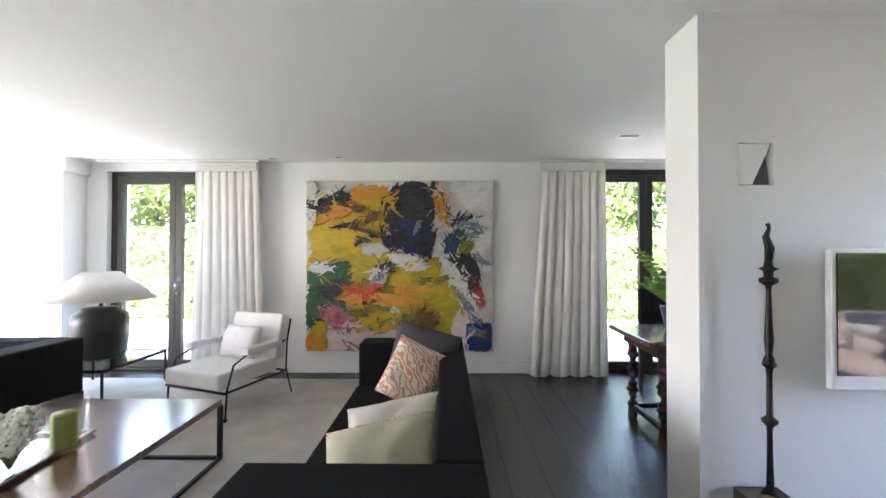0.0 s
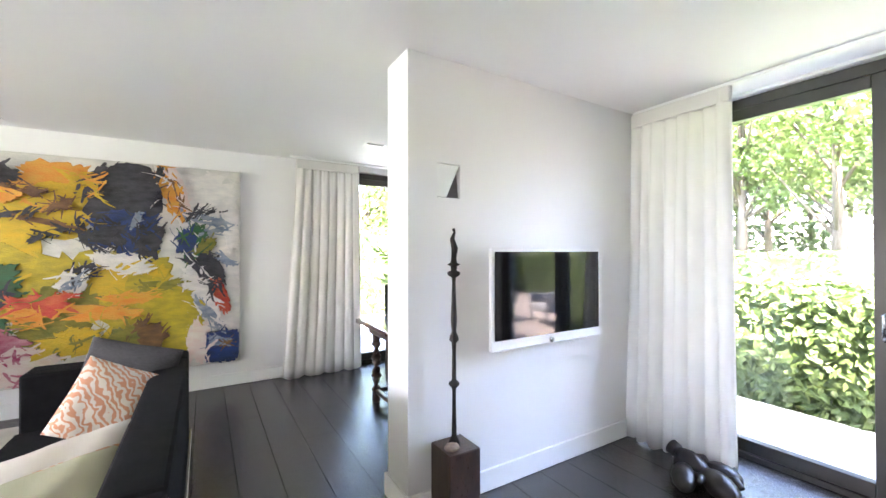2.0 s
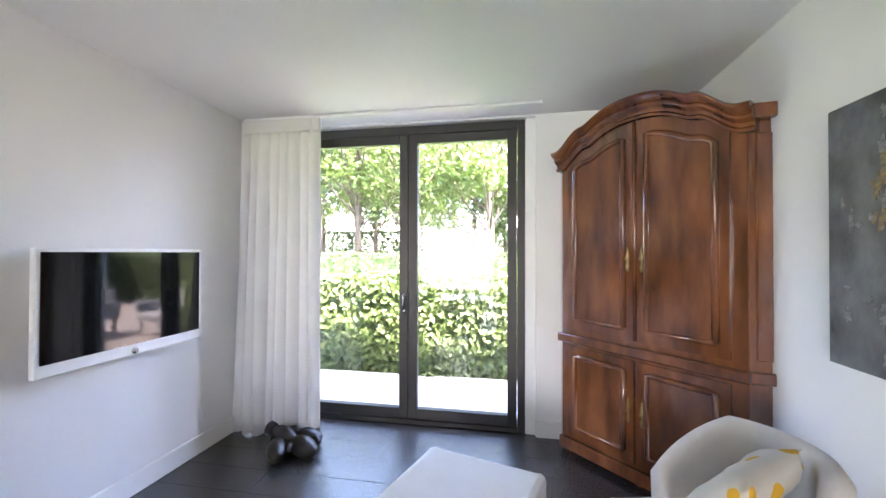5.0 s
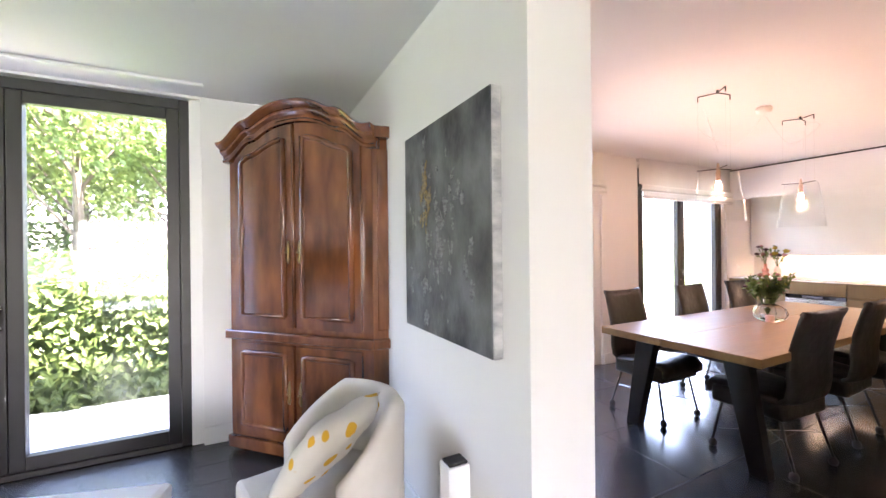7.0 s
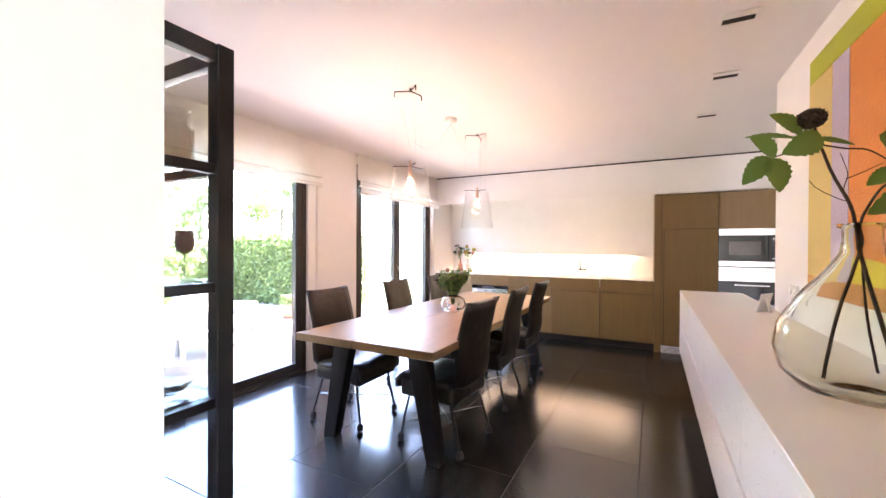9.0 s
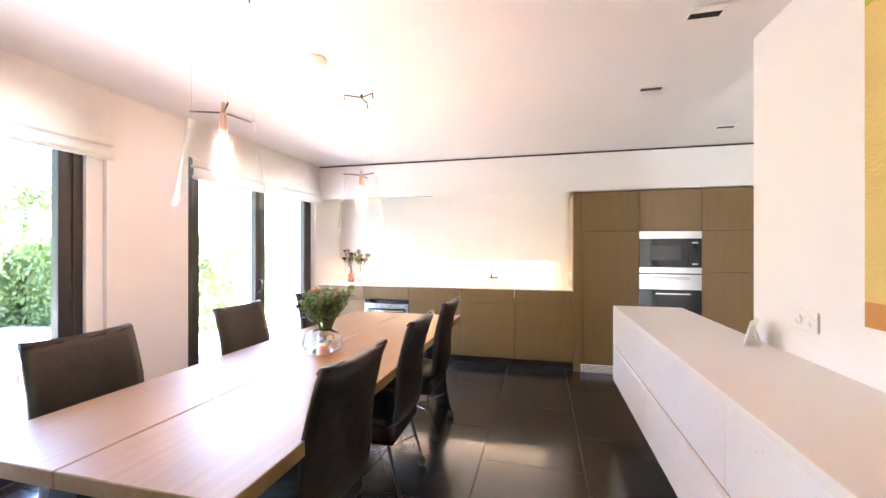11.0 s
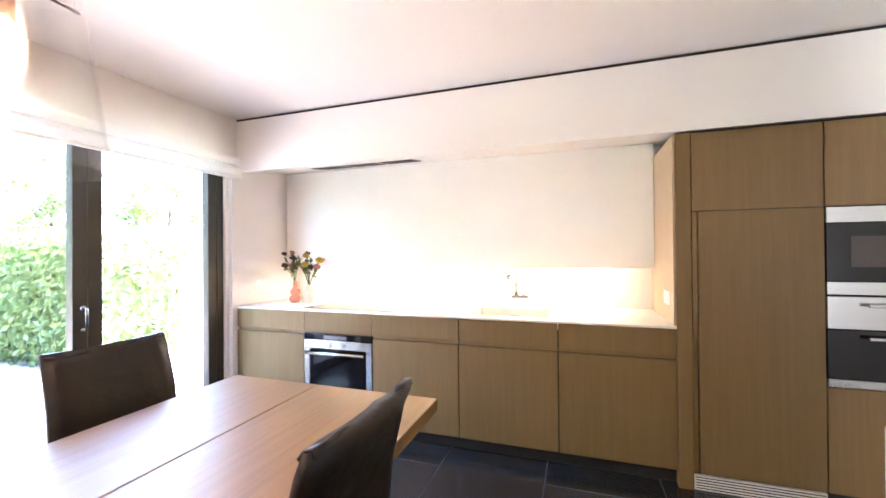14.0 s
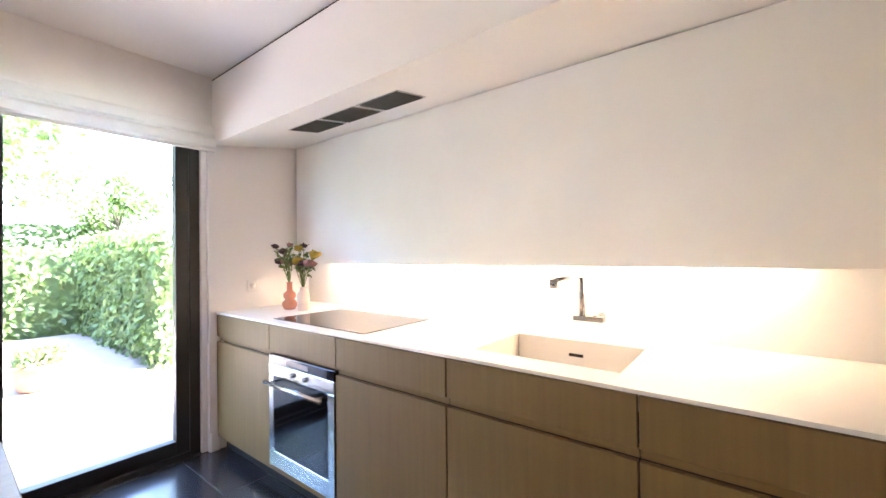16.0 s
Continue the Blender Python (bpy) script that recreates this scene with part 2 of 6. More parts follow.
def cushion_bm(w, h, t, puff=0.5, n=14, dent=0.0):
    """A stuffed cushion, w by h, t thick in the middle, lying in the xz plane about its centre, with pinched corners."""
    bm = bmesh.new()
    grid = {}
    for side in (0, 1):
        for i in range(n + 1):
            for j in range(n + 1):
                u, v = 2 * i / n - 1, 2 * j / n - 1
                rim = i in (0, n) or j in (0, n)
                if side and rim:
                    grid[1, i, j] = grid[0, i, j]
                    continue
                k = ((1 - u ** 4) * (1 - v ** 4)) ** puff
                pull = 1 - 0.05 * (1 - abs(u * v)) * (abs(u) ** 3 + abs(v) ** 3) * 0.7
                wob = 0.02 * noise.noise(Vector((u * 2.3 + w * 9, v * 2.3 + h * 7, side * 3.1)))
                y = (k * t / 2 + wob * (k > 0.02)) * (1 if side else -1)
                grid[side, i, j] = bm.verts.new((u * w / 2 * pull, y - dent * (1 - v * v) * (1 - u * u), v * h / 2 * pull))
    for side in (0, 1):
        for i in range(n):
            for j in range(n):
                q = [grid[side, i, j], grid[side, i + 1, j], grid[side, i + 1, j + 1], grid[side, i, j + 1]]
                bm.faces.new(q if side else q[::-1])
    return bm


# ---- structure ----
HC = 2.5          # ceiling height
XE = 3.92         # inner face of the window facade
YN = 4.6          # inner face of the wall with the large painting


def wall(name, axis, face, back, a0, a1, z1, openings=(), label="white painted plaster wall"):
    """A wall along x or y between the planes face and back, with openings (from, to, bottom, top) through it."""
    bm = bmesh.new()

    def piece(u0, u1, z0, z2):
        lo, hi = min(face, back), max(face, back)
        if u1 - u0 > 1e-4 and z2 - z0 > 1e-4:
            bx(bm, *((u0, u1, lo, hi) if axis == "x" else (lo, hi, u0, u1)), z0, z2)
    u = a0
    for o0, o1, b, t in sorted(openings):
        piece(u, o0, 0, z1)
        piece(o0, o1, 0, b)
        piece(o0, o1, t, z1)
        u = o1
    piece(u, a1, 0, z1)
    bmesh.ops.remove_doubles(bm, verts=bm.verts, dist=1e-5)
    return structure(name, bm, M_wall, label)


wall("wall_east", "y", XE, XE + 0.34, -8.6, 4.94, 2.7, [(-0.665, 1.64, 0, 2.482), (-4.72, -2.66, 0, 2.42), (-7.33, -5.36, 0, 2.42)])
wall("wall_north", "x", YN, YN + 0.34, -7.0, XE, 2.7, [(-6.4, -4.02, 0, 1.95), (-3.50, -1.86, 0, 2.40), (2.30, 3.62, 0, 2.43)])
# Assumed west opening, never in view, made for the fill behind it.
wall("wall_west", "y", -7.0, -7.34, -2.2, 4.94, 2.7, [(0.2, 3.2, 0.1, 2.3)])
wall("wall_media", "x", 1.69, 1.955, 1.705, XE, 2.6, [(1.884, 2.04, 1.722, 1.913)])
wall("wall_divider", "x", -1.715, -1.99, 1.582, XE, 2.6)
wall("wall_south_living", "x", -1.67, -1.93, -7.0, -0.29, 2.6)
wall("wall_sideboard", "y", -0.085, -0.29, -5.03, -1.67, 2.6)
wall("wall_passage", "y", -1.36, -1.60, -8.6, -3.0, 2.6)
# The opening here is invented to hold the passage fill.
wall("wall_passage_end", "x", -3.0, -2.8, -1.60, -0.29, 2.6, [(-1.3, -0.36, 0.15, 2.25)])
wall("wall_kitchen_back", "x", -8.09, -8.4, -1.60, XE, 2.6)
structure("column", box(-4.0, -3.74, 4.30, YN - 0.002, 0, 2.34, 0.004), M_wall, "white square column beside the garden window")
structure("beam", box(-7.0, -3.70, 4.28, YN - 0.002, 2.342, HC - 0.002), M_wall, "white ceiling beam over the garden window")
structure("ceiling", box(-7.4, 4.3, -8.6, 5.0, HC, HC + 0.25), M_ceil, "smooth white plaster ceiling")
structure("roof", box(-7.8, 4.4, -9.0, 5.4, HC + 0.26, HC + 0.5), M_trim, "flat roof slab")


# baseboards, butted against the walls
def board(name, x0, x1, y0, y1):
    structure(name, box(x0, x1, y0, y1, 0.002, 0.13, 0.004), M_trim, "white painted baseboard")


board("baseboard", -1.86, 2.30, YN - 0.018, YN - 0.001)
board("baseboard", -3.69, -3.50, YN - 0.018, YN - 0.001)
board("baseboard", 1.687, XE - 0.001, 1.672, 1.689)
board("baseboard", 1.687, 1.704, 1.690, 1.972)
board("baseboard", 1.705, XE - 0.001, 1.956, 1.973)
board("baseboard", 1.565, 1.581, -1.99, -1.697)
board("baseboard", 1.582, XE - 0.02, -1.714, -1.697)
board("baseboard", XE - 0.018, XE - 0.001, -1.695, -0.667)
board("baseboard", XE - 0.018, XE - 0.001, -5.362, -4.722)
board("baseboard", XE - 0.018, XE - 0.001, -7.39, -7.332)


# ---- glazed garden doors ----
def garden_door(name, axis, plane, a0, a1, z1, leaves=2, handle_side=1, bar=0.075, label="grey-brown aluminium garden door with double glazing, closed", mid=None):
    """Outer frame, leaves with panes, and lever handles. plane is the middle of the frame."""
    e = new(name)
    tagged(e, label, kind="structure")

    def b(u0, u1, z0, z2, d0=-0.035, d1=0.035, bev=0.003):
        return box(*((u0, u1, plane + d0, plane + d1) if axis == "x" else (plane + d0, plane + d1, u0, u1)), z0, z2, bev)
    part("door_frame", b(a0, a0 + 0.06, 0.0, z1), M_frame, e)
    part("door_frame", b(a1 - 0.06, a1, 0.0, z1), M_frame, e)
    part("door_frame", b(a0 + 0.061, a1 - 0.061, z1 - 0.07, z1), M_frame, e)
    part("threshold", b(a0 + 0.061, a1 - 0.061, 0.0, 0.035, -0.05, 0.05), M_frame, e)
    cuts = [a0 + 0.062, mid or (a0 + a1) / 2, a1 - 0.062]
    for i in range(2):
        u0, u1 = cuts[i] + 0.002, cuts[i + 1] - 0.002
        leaf = new("door_leaf")
        leaf.parent = e
        zb, zt = 0.037, z1 - 0.072
        for q in ((u0, u0 + bar, zb, zt), (u1 - bar, u1, zb, zt)):
            part("stile", b(*q, -0.032, 0.032), M_frame, leaf)
        for q in ((zb, zb + 0.085), (zt - bar, zt)):
            part("rail", b(u0 + bar + 0.001, u1 - bar - 0.001, *q, -0.032, 0.032), M_frame, leaf)
        pane = part("pane", b(u0 + bar + 0.001, u1 - bar - 0.001, zb + 0.086, zt - bar - 0.001, -0.004, 0.004, 0), M_pane, leaf)
        pane.visible_shadow = False
    # lever handle on the inner side of the meeting stile
    s = -1
    hb = bmesh.new()
    u = cuts[1] + 0.03 * handle_side
    p = (lambda a, d, z: (a, plane + s * d, z)) if axis == "x" else (lambda a, d, z: (plane + s * d, a, z))
    tube(hb, [p(u, 0.033, 1.06), p(u, 0.045, 1.06)], 0.016)
    tube(hb, [p(u, 0.045, 1.06), p(u, 0.07, 1.06), p(u, 0.075, 1.05), p(u, 0.075, 0.95)], 0.009)
    tube(hb, [p(u, 0.033, 0.93), p(u, 0.044, 0.93)], 0.014)
    part("door_handle", hb, M_chrome, e, "brushed steel lever handle", True)
    return e


garden_door("door_1", "y", XE + 0.09, -0.587, 1.62, 2.478, mid=0.37)
garden_door("door_2", "y", XE + 0.09, -4.61, -2.72, 2.398, mid=-3.66)
garden_door("door_3", "y", XE + 0.09, -7.295, -5.40, 2.398, mid=-6.335)
# white linings between the aluminium frames and the plaster reveals
for y0, y1, zt in ((-0.664, -0.588, 2.48), (1.621, 1.639, 2.48), (-4.719, -4.611, 2.418), (-2.719, -2.661, 2.418), (-7.329, -7.296, 2.418), (-5.399, -5.361, 2.418)):
    structure("trim", box(XE + 0.03, XE + 0.15, y0, y1, 0.0, zt, 0.003), M_trim, "white painted lining of the garden door reveal")
for y0, y1 in ((-4.610, -2.720), (-7.295, -5.400)):
    structure("trim", box(XE + 0.03, XE + 0.15, y0, y1, 2.399, 2.418, 0.002), M_trim, "white painted lining of the garden door reveal")
garden_door("door_4", "x", YN + 0.10, -3.50, -1.86, 2.398, mid=-2.72)
garden_door("door_5", "x", YN + 0.10, 2.30, 3.62, 2.428, mid=2.97)
w5 = new("window_1")
tagged(w5, "white framed garden window beside the column", kind="structure")
for u0, u1, z0, z1 in ((-6.4, -6.32, 0, 1.948), (-4.10, -4.02, 0, 1.948), (-6.318, -4.102, 1.87, 1.948), (-6.318, -4.102, 0, 0.07), (-5.05, -4.97, 0.071, 1.869)):
    part("window_frame", box(u0, u1, YN + 0.08, YN + 0.15, z0, z1, 0.004), M_trim, w5)
for u0, u1 in ((-6.317, -5.051), (-4.969, -4.103)):
    part("pane", box(u0, u1, YN + 0.112, YN + 0.12, 0.071, 1.869), M_pane, w5).visible_shadow = False


# ---- ground and garden ----
structure("ground", box(-400, 400, -400, 400, -0.6, -0.06), M_grass, "garden lawn")
structure("terrace", box(4.27, 5.3, -0.799, 4.94, -0.058, -0.012), M_terrace, "pale stone terrace along the house")
structure("terrace", box(-12, 7.0, 4.95, 8.4, -0.058, -0.012), M_terrace, "pale stone terrace along the house")
structure("terrace", box(4.27, 10.4, -9.5, -0.80, -0.058, -0.012), M_paving, "rosy clay-paved terrace behind the kitchen")
structure("floor_slab", box(-7.4, 4.3, -8.6, 4.98, -0.25, -0.022), M_slab, "concrete floor slab")


def leaf_mass(name, boxes, count, size, material, label, category, seed=3, kind="stuff"):
    """Many small pointed leaves filling the skin of the given boxes."""
    rnd = random.Random(seed)
    vs, fs = [], []
    area = [2 * ((b[1] - b[0]) + (b[3] - b[2])) * (b[5] - b[4]) + (b[1] - b[0]) * (b[3] - b[2]) for b in boxes]
    for b, ar in zip(boxes, area):
        for _ in range(int(count * ar / sum(area))):
            f = rnd.random() * ar
            x, y, z = rnd.uniform(b[0], b[1]), rnd.uniform(b[2], b[3]), rnd.uniform(b[4], b[5])
            sx = (b[3] - b[2]) * (b[5] - b[4])
            sy = (b[1] - b[0]) * (b[5] - b[4])
            d = abs(rnd.gauss(0, 0.06)) - 0.05
            if f < 2 * sx:
                n0 = Vector((1 if f < sx else -1, 0, 0))
                x = (b[1] - d) if f < sx else (b[0] + d)
            elif f < 2 * sx + 2 * sy:
                n0 = Vector((0, 1 if f < 2 * sx + sy else -1, 0))
                y = (b[3] - d) if f < 2 * sx + sy else (b[2] + d)
            else:
                n0 = Vector((0, 0, 1))
                z = b[5] - d
            c = Vector((x, y, z))
            c += n0 * 0.10 * noise.noise(c * 1.3)
            n1 = (n0 + Vector((rnd.uniform(-1, 1), rnd.uniform(-1, 1), rnd.uniform(-0.4, 1.2))) * 0.75).normalized()
            a = (n1.orthogonal().normalized() * 1)
            a = Matrix.Rotation(rnd.random() * math.tau, 3, n1) @ a
            w = n1.cross(a)
            s = size * rnd.uniform(0.6, 1.25)
            i = len(vs)
            vs += [c - a * s, c + w * s * 0.55 + n1 * s * 0.12, c + a * s * 1.1, c - w * s * 0.55 + n1 * s * 0.12]
            fs += [(i, i + 1, i + 2), (i, i + 2, i + 3)]
    me = bpy.data.meshes.new(name)
    me.from_pydata(vs, [], fs)
    me.materials.append(material)
    ob = new(name, me)
    return tagged(ob, label, category, kind=kind)


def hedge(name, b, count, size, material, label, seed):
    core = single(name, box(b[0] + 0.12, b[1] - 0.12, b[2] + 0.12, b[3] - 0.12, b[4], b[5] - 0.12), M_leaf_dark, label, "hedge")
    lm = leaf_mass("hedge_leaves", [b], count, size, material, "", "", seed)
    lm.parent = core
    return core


def leafy(base, color, light):
    """Leaf colour with variation from leaf to leaf and light passing through."""
    n, l = base.node_tree.nodes, base.node_tree.links
    g, r = n.new("ShaderNodeNewGeometry"), n.new("ShaderNodeValToRGB")
    r.color_ramp.elements[0].color = (*[c * 0.55 for c in color], 1)
    r.color_ramp.elements[1].color = (*light, 1)
    l.new(g.outputs["Random Per Island"], r.inputs[0])
    l.new(r.outputs[0], n["Principled BSDF"].inputs["Base Color"])
    ts, mx = n.new("ShaderNodeBsdfTranslucent"), n.new("ShaderNodeMixShader")
    l.new(r.outputs[0], ts.inputs[0])
    mx.inputs[0].default_value = 0.35
    l.new(n["Principled BSDF"].outputs[0], mx.inputs[1])
    l.new(ts.outputs[0], mx.inputs[2])
    l.new(mx.outputs[0], n["Material Output"].inputs["Surface"])


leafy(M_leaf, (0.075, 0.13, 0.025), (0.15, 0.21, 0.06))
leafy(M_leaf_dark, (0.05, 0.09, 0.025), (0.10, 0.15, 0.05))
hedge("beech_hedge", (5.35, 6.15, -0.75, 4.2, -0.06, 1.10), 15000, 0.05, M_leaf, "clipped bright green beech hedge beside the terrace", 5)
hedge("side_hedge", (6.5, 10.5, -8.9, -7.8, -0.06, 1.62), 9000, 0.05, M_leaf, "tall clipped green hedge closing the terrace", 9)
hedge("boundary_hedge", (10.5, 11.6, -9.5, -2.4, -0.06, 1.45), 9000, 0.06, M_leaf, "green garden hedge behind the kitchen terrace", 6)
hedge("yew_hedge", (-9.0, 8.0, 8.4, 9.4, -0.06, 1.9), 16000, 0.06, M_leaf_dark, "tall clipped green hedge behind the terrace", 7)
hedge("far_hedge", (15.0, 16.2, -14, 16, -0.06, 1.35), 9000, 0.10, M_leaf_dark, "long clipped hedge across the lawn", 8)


def tree(x, y, h, spread, seed):
    rnd = random.Random(seed)
    e = thing("garden_tree", "leafy green deciduous tree at the end of the garden", "tree", pose(x, y, -0.06), "garden trees")
    bm = bmesh.new()
    tube(bm, [(0, 0, 0), (0.05, 0.03, h * 0.3), (0.0, 0.08, h * 0.62)], [0.22, 0.15, 0.06], 9)
    tips = []
    for k in range(12):
        a = k * 2.4 + rnd.random()
        z = h * rnd.uniform(0.16, 0.55)
        tip = Vector((math.cos(a) * spread * rnd.uniform(0.5, 0.9), math.sin(a) * spread * rnd.uniform(0.5, 0.9), z + h * rnd.uniform(0.12, 0.4)))
        tube(bm, [(0, 0.05, z), tuple(tip * 0.5 + Vector((0, 0, z * 0.45))), tuple(tip)], [0.07, 0.045, 0.015], 6)
        tips.append(tip)
    part("trunk", bm, M_bark, e, smooth=True)
    vs, fs = [], []
    clumps = [t + Vector((rnd.gauss(0, .6), rnd.gauss(0, .6), rnd.gauss(0, .5))) for t in tips for _ in range(6)]
    for c in clumps:
        r = rnd.uniform(0.5, 1.0) * (1 if h < 14 else 1.5)
        for _ in range(95):
            p = c + Vector((rnd.gauss(0, r * .5), rnd.gauss(0, r * .5), rnd.gauss(0, r * .38)))
            n1 = Vector((rnd.gauss(0, 1), rnd.gauss(0, 1), rnd.gauss(0.4, 1))).normalized()
            a = n1.orthogonal().normalized()
            w = n1.cross(a)
            s = rnd.uniform(0.07, 0.15) * (1 if h < 14 else 1.7)
            i = len(vs)
            vs += [p - a * s, p + w * s * .6, p + a * s, p - w * s * .6]
            fs.append((i, i + 1, i + 2, i + 3))
    me = bpy.data.meshes.new("crown")
    me.from_pydata(vs, [], fs)
    me.materials.append(M_leaf)
    c = new("crown", me)
    c.parent = e
    return e


_r = random.Random(12)
for i in range(17):
    tree(19 + (i % 2) * 5 + _r.uniform(0, 3), -7 + i * 1.8 + _r.uniform(-.6, .6), _r.uniform(9, 13), _r.uniform(2.8, 3.8), 20 + i)
for i in range(12):
    tree(31 + (i % 3) * 3 + _r.uniform(0, 3), -6 + i * 3.2 + _r.uniform(-.8, .8), _r.uniform(15, 19), _r.uniform(4.4, 5.6), 120 + i)
for i in range(3):
    tree(30 + _r.uniform(0, 6), -28 + i * 7 + _r.uniform(-.6, .6), _r.uniform(8, 12), _r.uniform(2.4, 3.2), 220 + i)
for i in range(6):
    tree(-9 + i * 3.6 + _r.uniform(-.5, .5), 12 + _r.uniform(0, 3), _r.uniform(5, 7.5), 2.3, 60 + i)
leaf_mass("woodland_edge", [(36, 39, -14, 44, -0.05, 3.4)], 16000, 0.20, M_leaf_dark, "dense green undergrowth along the far wood", "undergrowth", 90)

# ---- curtains and blinds ----
def curtain(name, axis, plane, a0, a1, z1, folds, depth=0.021, flare=(0.07, 0.02), label="", seed=1, thick=0.004, lean=0.0):
    """A pleated curtain: a folded sheet with thickness, narrower at the heading, spread at the hem."""
    e = thing(name, label, "curtain", group="curtains")
    bm = bmesh.new()
    nu, nz = folds * 8, 18
    rings = []
    for s in (0, 1):
        g = []
        for j in range(nz + 1):
            v = j / nz
            row = []
            for i in range(nu + 1):
                u = i / nu
                ph = u * folds * math.tau
                open_ = 0.35 + 0.65 * min(1, (1 - v) * 3.2) if v > 0.7 else 1
                wob = noise.noise(Vector((u * folds * 0.6 + seed * 7, v * 1.2, 0))) * 0.6
                soft = 0.45 + 0.9 * abs(noise.noise(Vector((u * folds * 0.45 + seed * 3, 0.3 * v, 5))))
                d = depth * open_ * (soft * math.sin(ph + wob * 2.0) + 0.5 * math.sin(ph * 0.37 + seed + wob))
                if v > 0.86:
                    d += 0.008 * math.sin(ph * 2) * (v - 0.86) / 0.14
                fl = (1 - v) ** 1.2
                a = a0 - flare[0] * fl + (a1 - a0 + (flare[0] + flare[1]) * fl) * u + 0.012 * math.cos(ph) * open_
                z = 0.006 + (z1 - 0.006) * v + (0.02 * math.sin(ph * 0.5 + 1) if j == 0 else 0)
                z = max(z, 0.004)
                d += s * thick - lean * (1 - v) ** 1.6
                row.append(bm.verts.new((a, plane + d, z) if axis == "x" else (plane + d, a, z)))
            g.append(row)
        rings.append(g)
    for s in (0, 1):
        for j in range(nz):
            for i in range(nu):
                g = rings[s]
                bm.faces.new((g[j][i], g[j][i + 1], g[j + 1][i + 1], g[j + 1][i]))
    f, b = rings
    for j in range(nz):
        for i in (0, nu):
            bm.faces.new((f[j][i], f[j + 1][i], b[j + 1][i], b[j][i]))
    for i in range(nu):
        for j in (0, nz):
            bm.faces.new((f[j][i], f[j][i + 1], b[j][i + 1], b[j][i]))
    part("curtain_panel", bm, M_curtain, e, smooth=True)
    hd = bmesh.new()
    pts = (a0 + 0.01, a1 - 0.01)
    if axis == "x":
        bx(hd, *pts, plane - 0.022, plane + 0.026, z1 - 0.10, z1 + 0.002, 0.006)
    else:
        bx(hd, plane - 0.022, plane + 0.026, *pts, z1 - 0.10, z1 + 0.002, 0.006)
    part("heading_tape", hd, M_curtain, e)
    return e


curtain("curtain", "x", YN - 0.13, -2.36, -1.62, 2.47, 8, flare=(0.05, 0.10), label="ivory linen curtain drawn aside at the garden door", seed=1)
curtain("curtain", "x", YN - 0.14, 1.66, 2.40, 2.47, 8, flare=(0.15, 0.02), label="ivory linen curtain drawn beside the large painting", seed=2)
curtain("curtain", "y", XE - 0.27, 0.99, 1.684, 2.475, 8, 0.05, (0.06, 0.0), label="heavy ivory linen curtain in the corner by the television", seed=3, lean=0.09)
for n0, q in (("curtain_rail", (-3.5, -1.6, YN - 0.16, YN - 0.11)), ("curtain_rail", (1.6, 3.7, YN - 0.17, YN - 0.12)), ("curtain_rail", (XE - 0.285, XE - 0.235, -0.70, 1.66))):
    single(n0, box(*q, HC - 0.022, HC - 0.002, 0.004), M_trim, "white ceiling-mounted curtain rail", "curtain rail", "curtain rails")


def roman_blind(y0, y1, zb, label):
    e = thing("roman_blind", label, "blind", group="kitchen blinds")
    x = XE - 0.05
    bm = bmesh.new()
    prof = [(x, HC - 0.004), (x + 0.003, HC - 0.20), (x, 2.175), (x - 0.034, 2.168), (x - 0.042, 2.15), (x - 0.040, 2.105), (x - 0.012, 2.092),
            (x - 0.046, 2.084), (x - 0.053, 2.066), (x - 0.050, zb + 0.02), (x - 0.03, zb)]
    cols = []
    for k in range(9):
        y = y0 + (y1 - y0) * k / 8
        cols.append([[bm.verts.new((px + 0.004 * noise.noise(Vector((y * 3, pz * 5, 0))) + o, y, pz + 0.006 * math.sin(k * math.pi / 8) * (pz < HC - .2) * -1)) for px, pz in prof] for o in (0, 0.006)])
    for c, d in zip(cols, cols[1:]):
        for o in (0, 1):
            for j in range(len(prof) - 1):
                bm.faces.new((c[o][j], d[o][j], d[o][j + 1], c[o][j + 1]))
        for j in (0, len(prof) - 1):
            bm.faces.new((c[0][j], d[0][j], d[1][j], c[1][j]))
    part("blind_fabric", bm, M_blind, e)
    part("batten", box(x - 0.056, x - 0.03, y0, y1, zb - 0.018, zb - 0.001, 0.005), M_blind, e)
    part("head_rail", box(x + 0.014, x + 0.047, y0 + 0.005, y1 - 0.005, HC - 0.035, HC - 0.003), M_trim, e)


roman_blind(-4.70, -2.64, 2.015, "white folded roman blind over the kitchen garden door")
roman_blind(-7.335, -5.33, 2.005, "white folded roman blind over the cooking area door")

# ---- the media wall ----
# square niche light sunk into the plaster, with a slanting reflector and a shade-coloured plate inside
wl = thing("wall_light", "square recessed plaster wall light with a slanted reflector", "wall light")
part("backing", box(1.886, 2.038, 1.742, 1.95, 1.724, 1.911), M_trim, wl)
bm = bmesh.new()
f4 = [(1.887, 1.7255), (1.952, 1.7255), (2.0375, 1.9105), (1.887, 1.9105)]
lo4 = [bm.verts.new((x, 1.741, z)) for x, z in f4]
hi4 = [bm.verts.new((x, y, z)) for (x, z), y in zip(f4, (1.696, 1.700, 1.700, 1.696))]
bm.faces.new(lo4)
bm.faces.new(hi4[::-1])
for i in range(4):
    bm.faces.new((lo4[i], lo4[(i + 1) % 4], hi4[(i + 1) % 4], hi4[i]))
part("reflector", bm, M_trim, wl, "white slanted reflector")
# The grey of this triangle imitates the shadow in the recess.
bm = bmesh.new()
f3 = [(1.955, 1.7255), (2.0375, 1.7255), (2.0375, 1.904)]
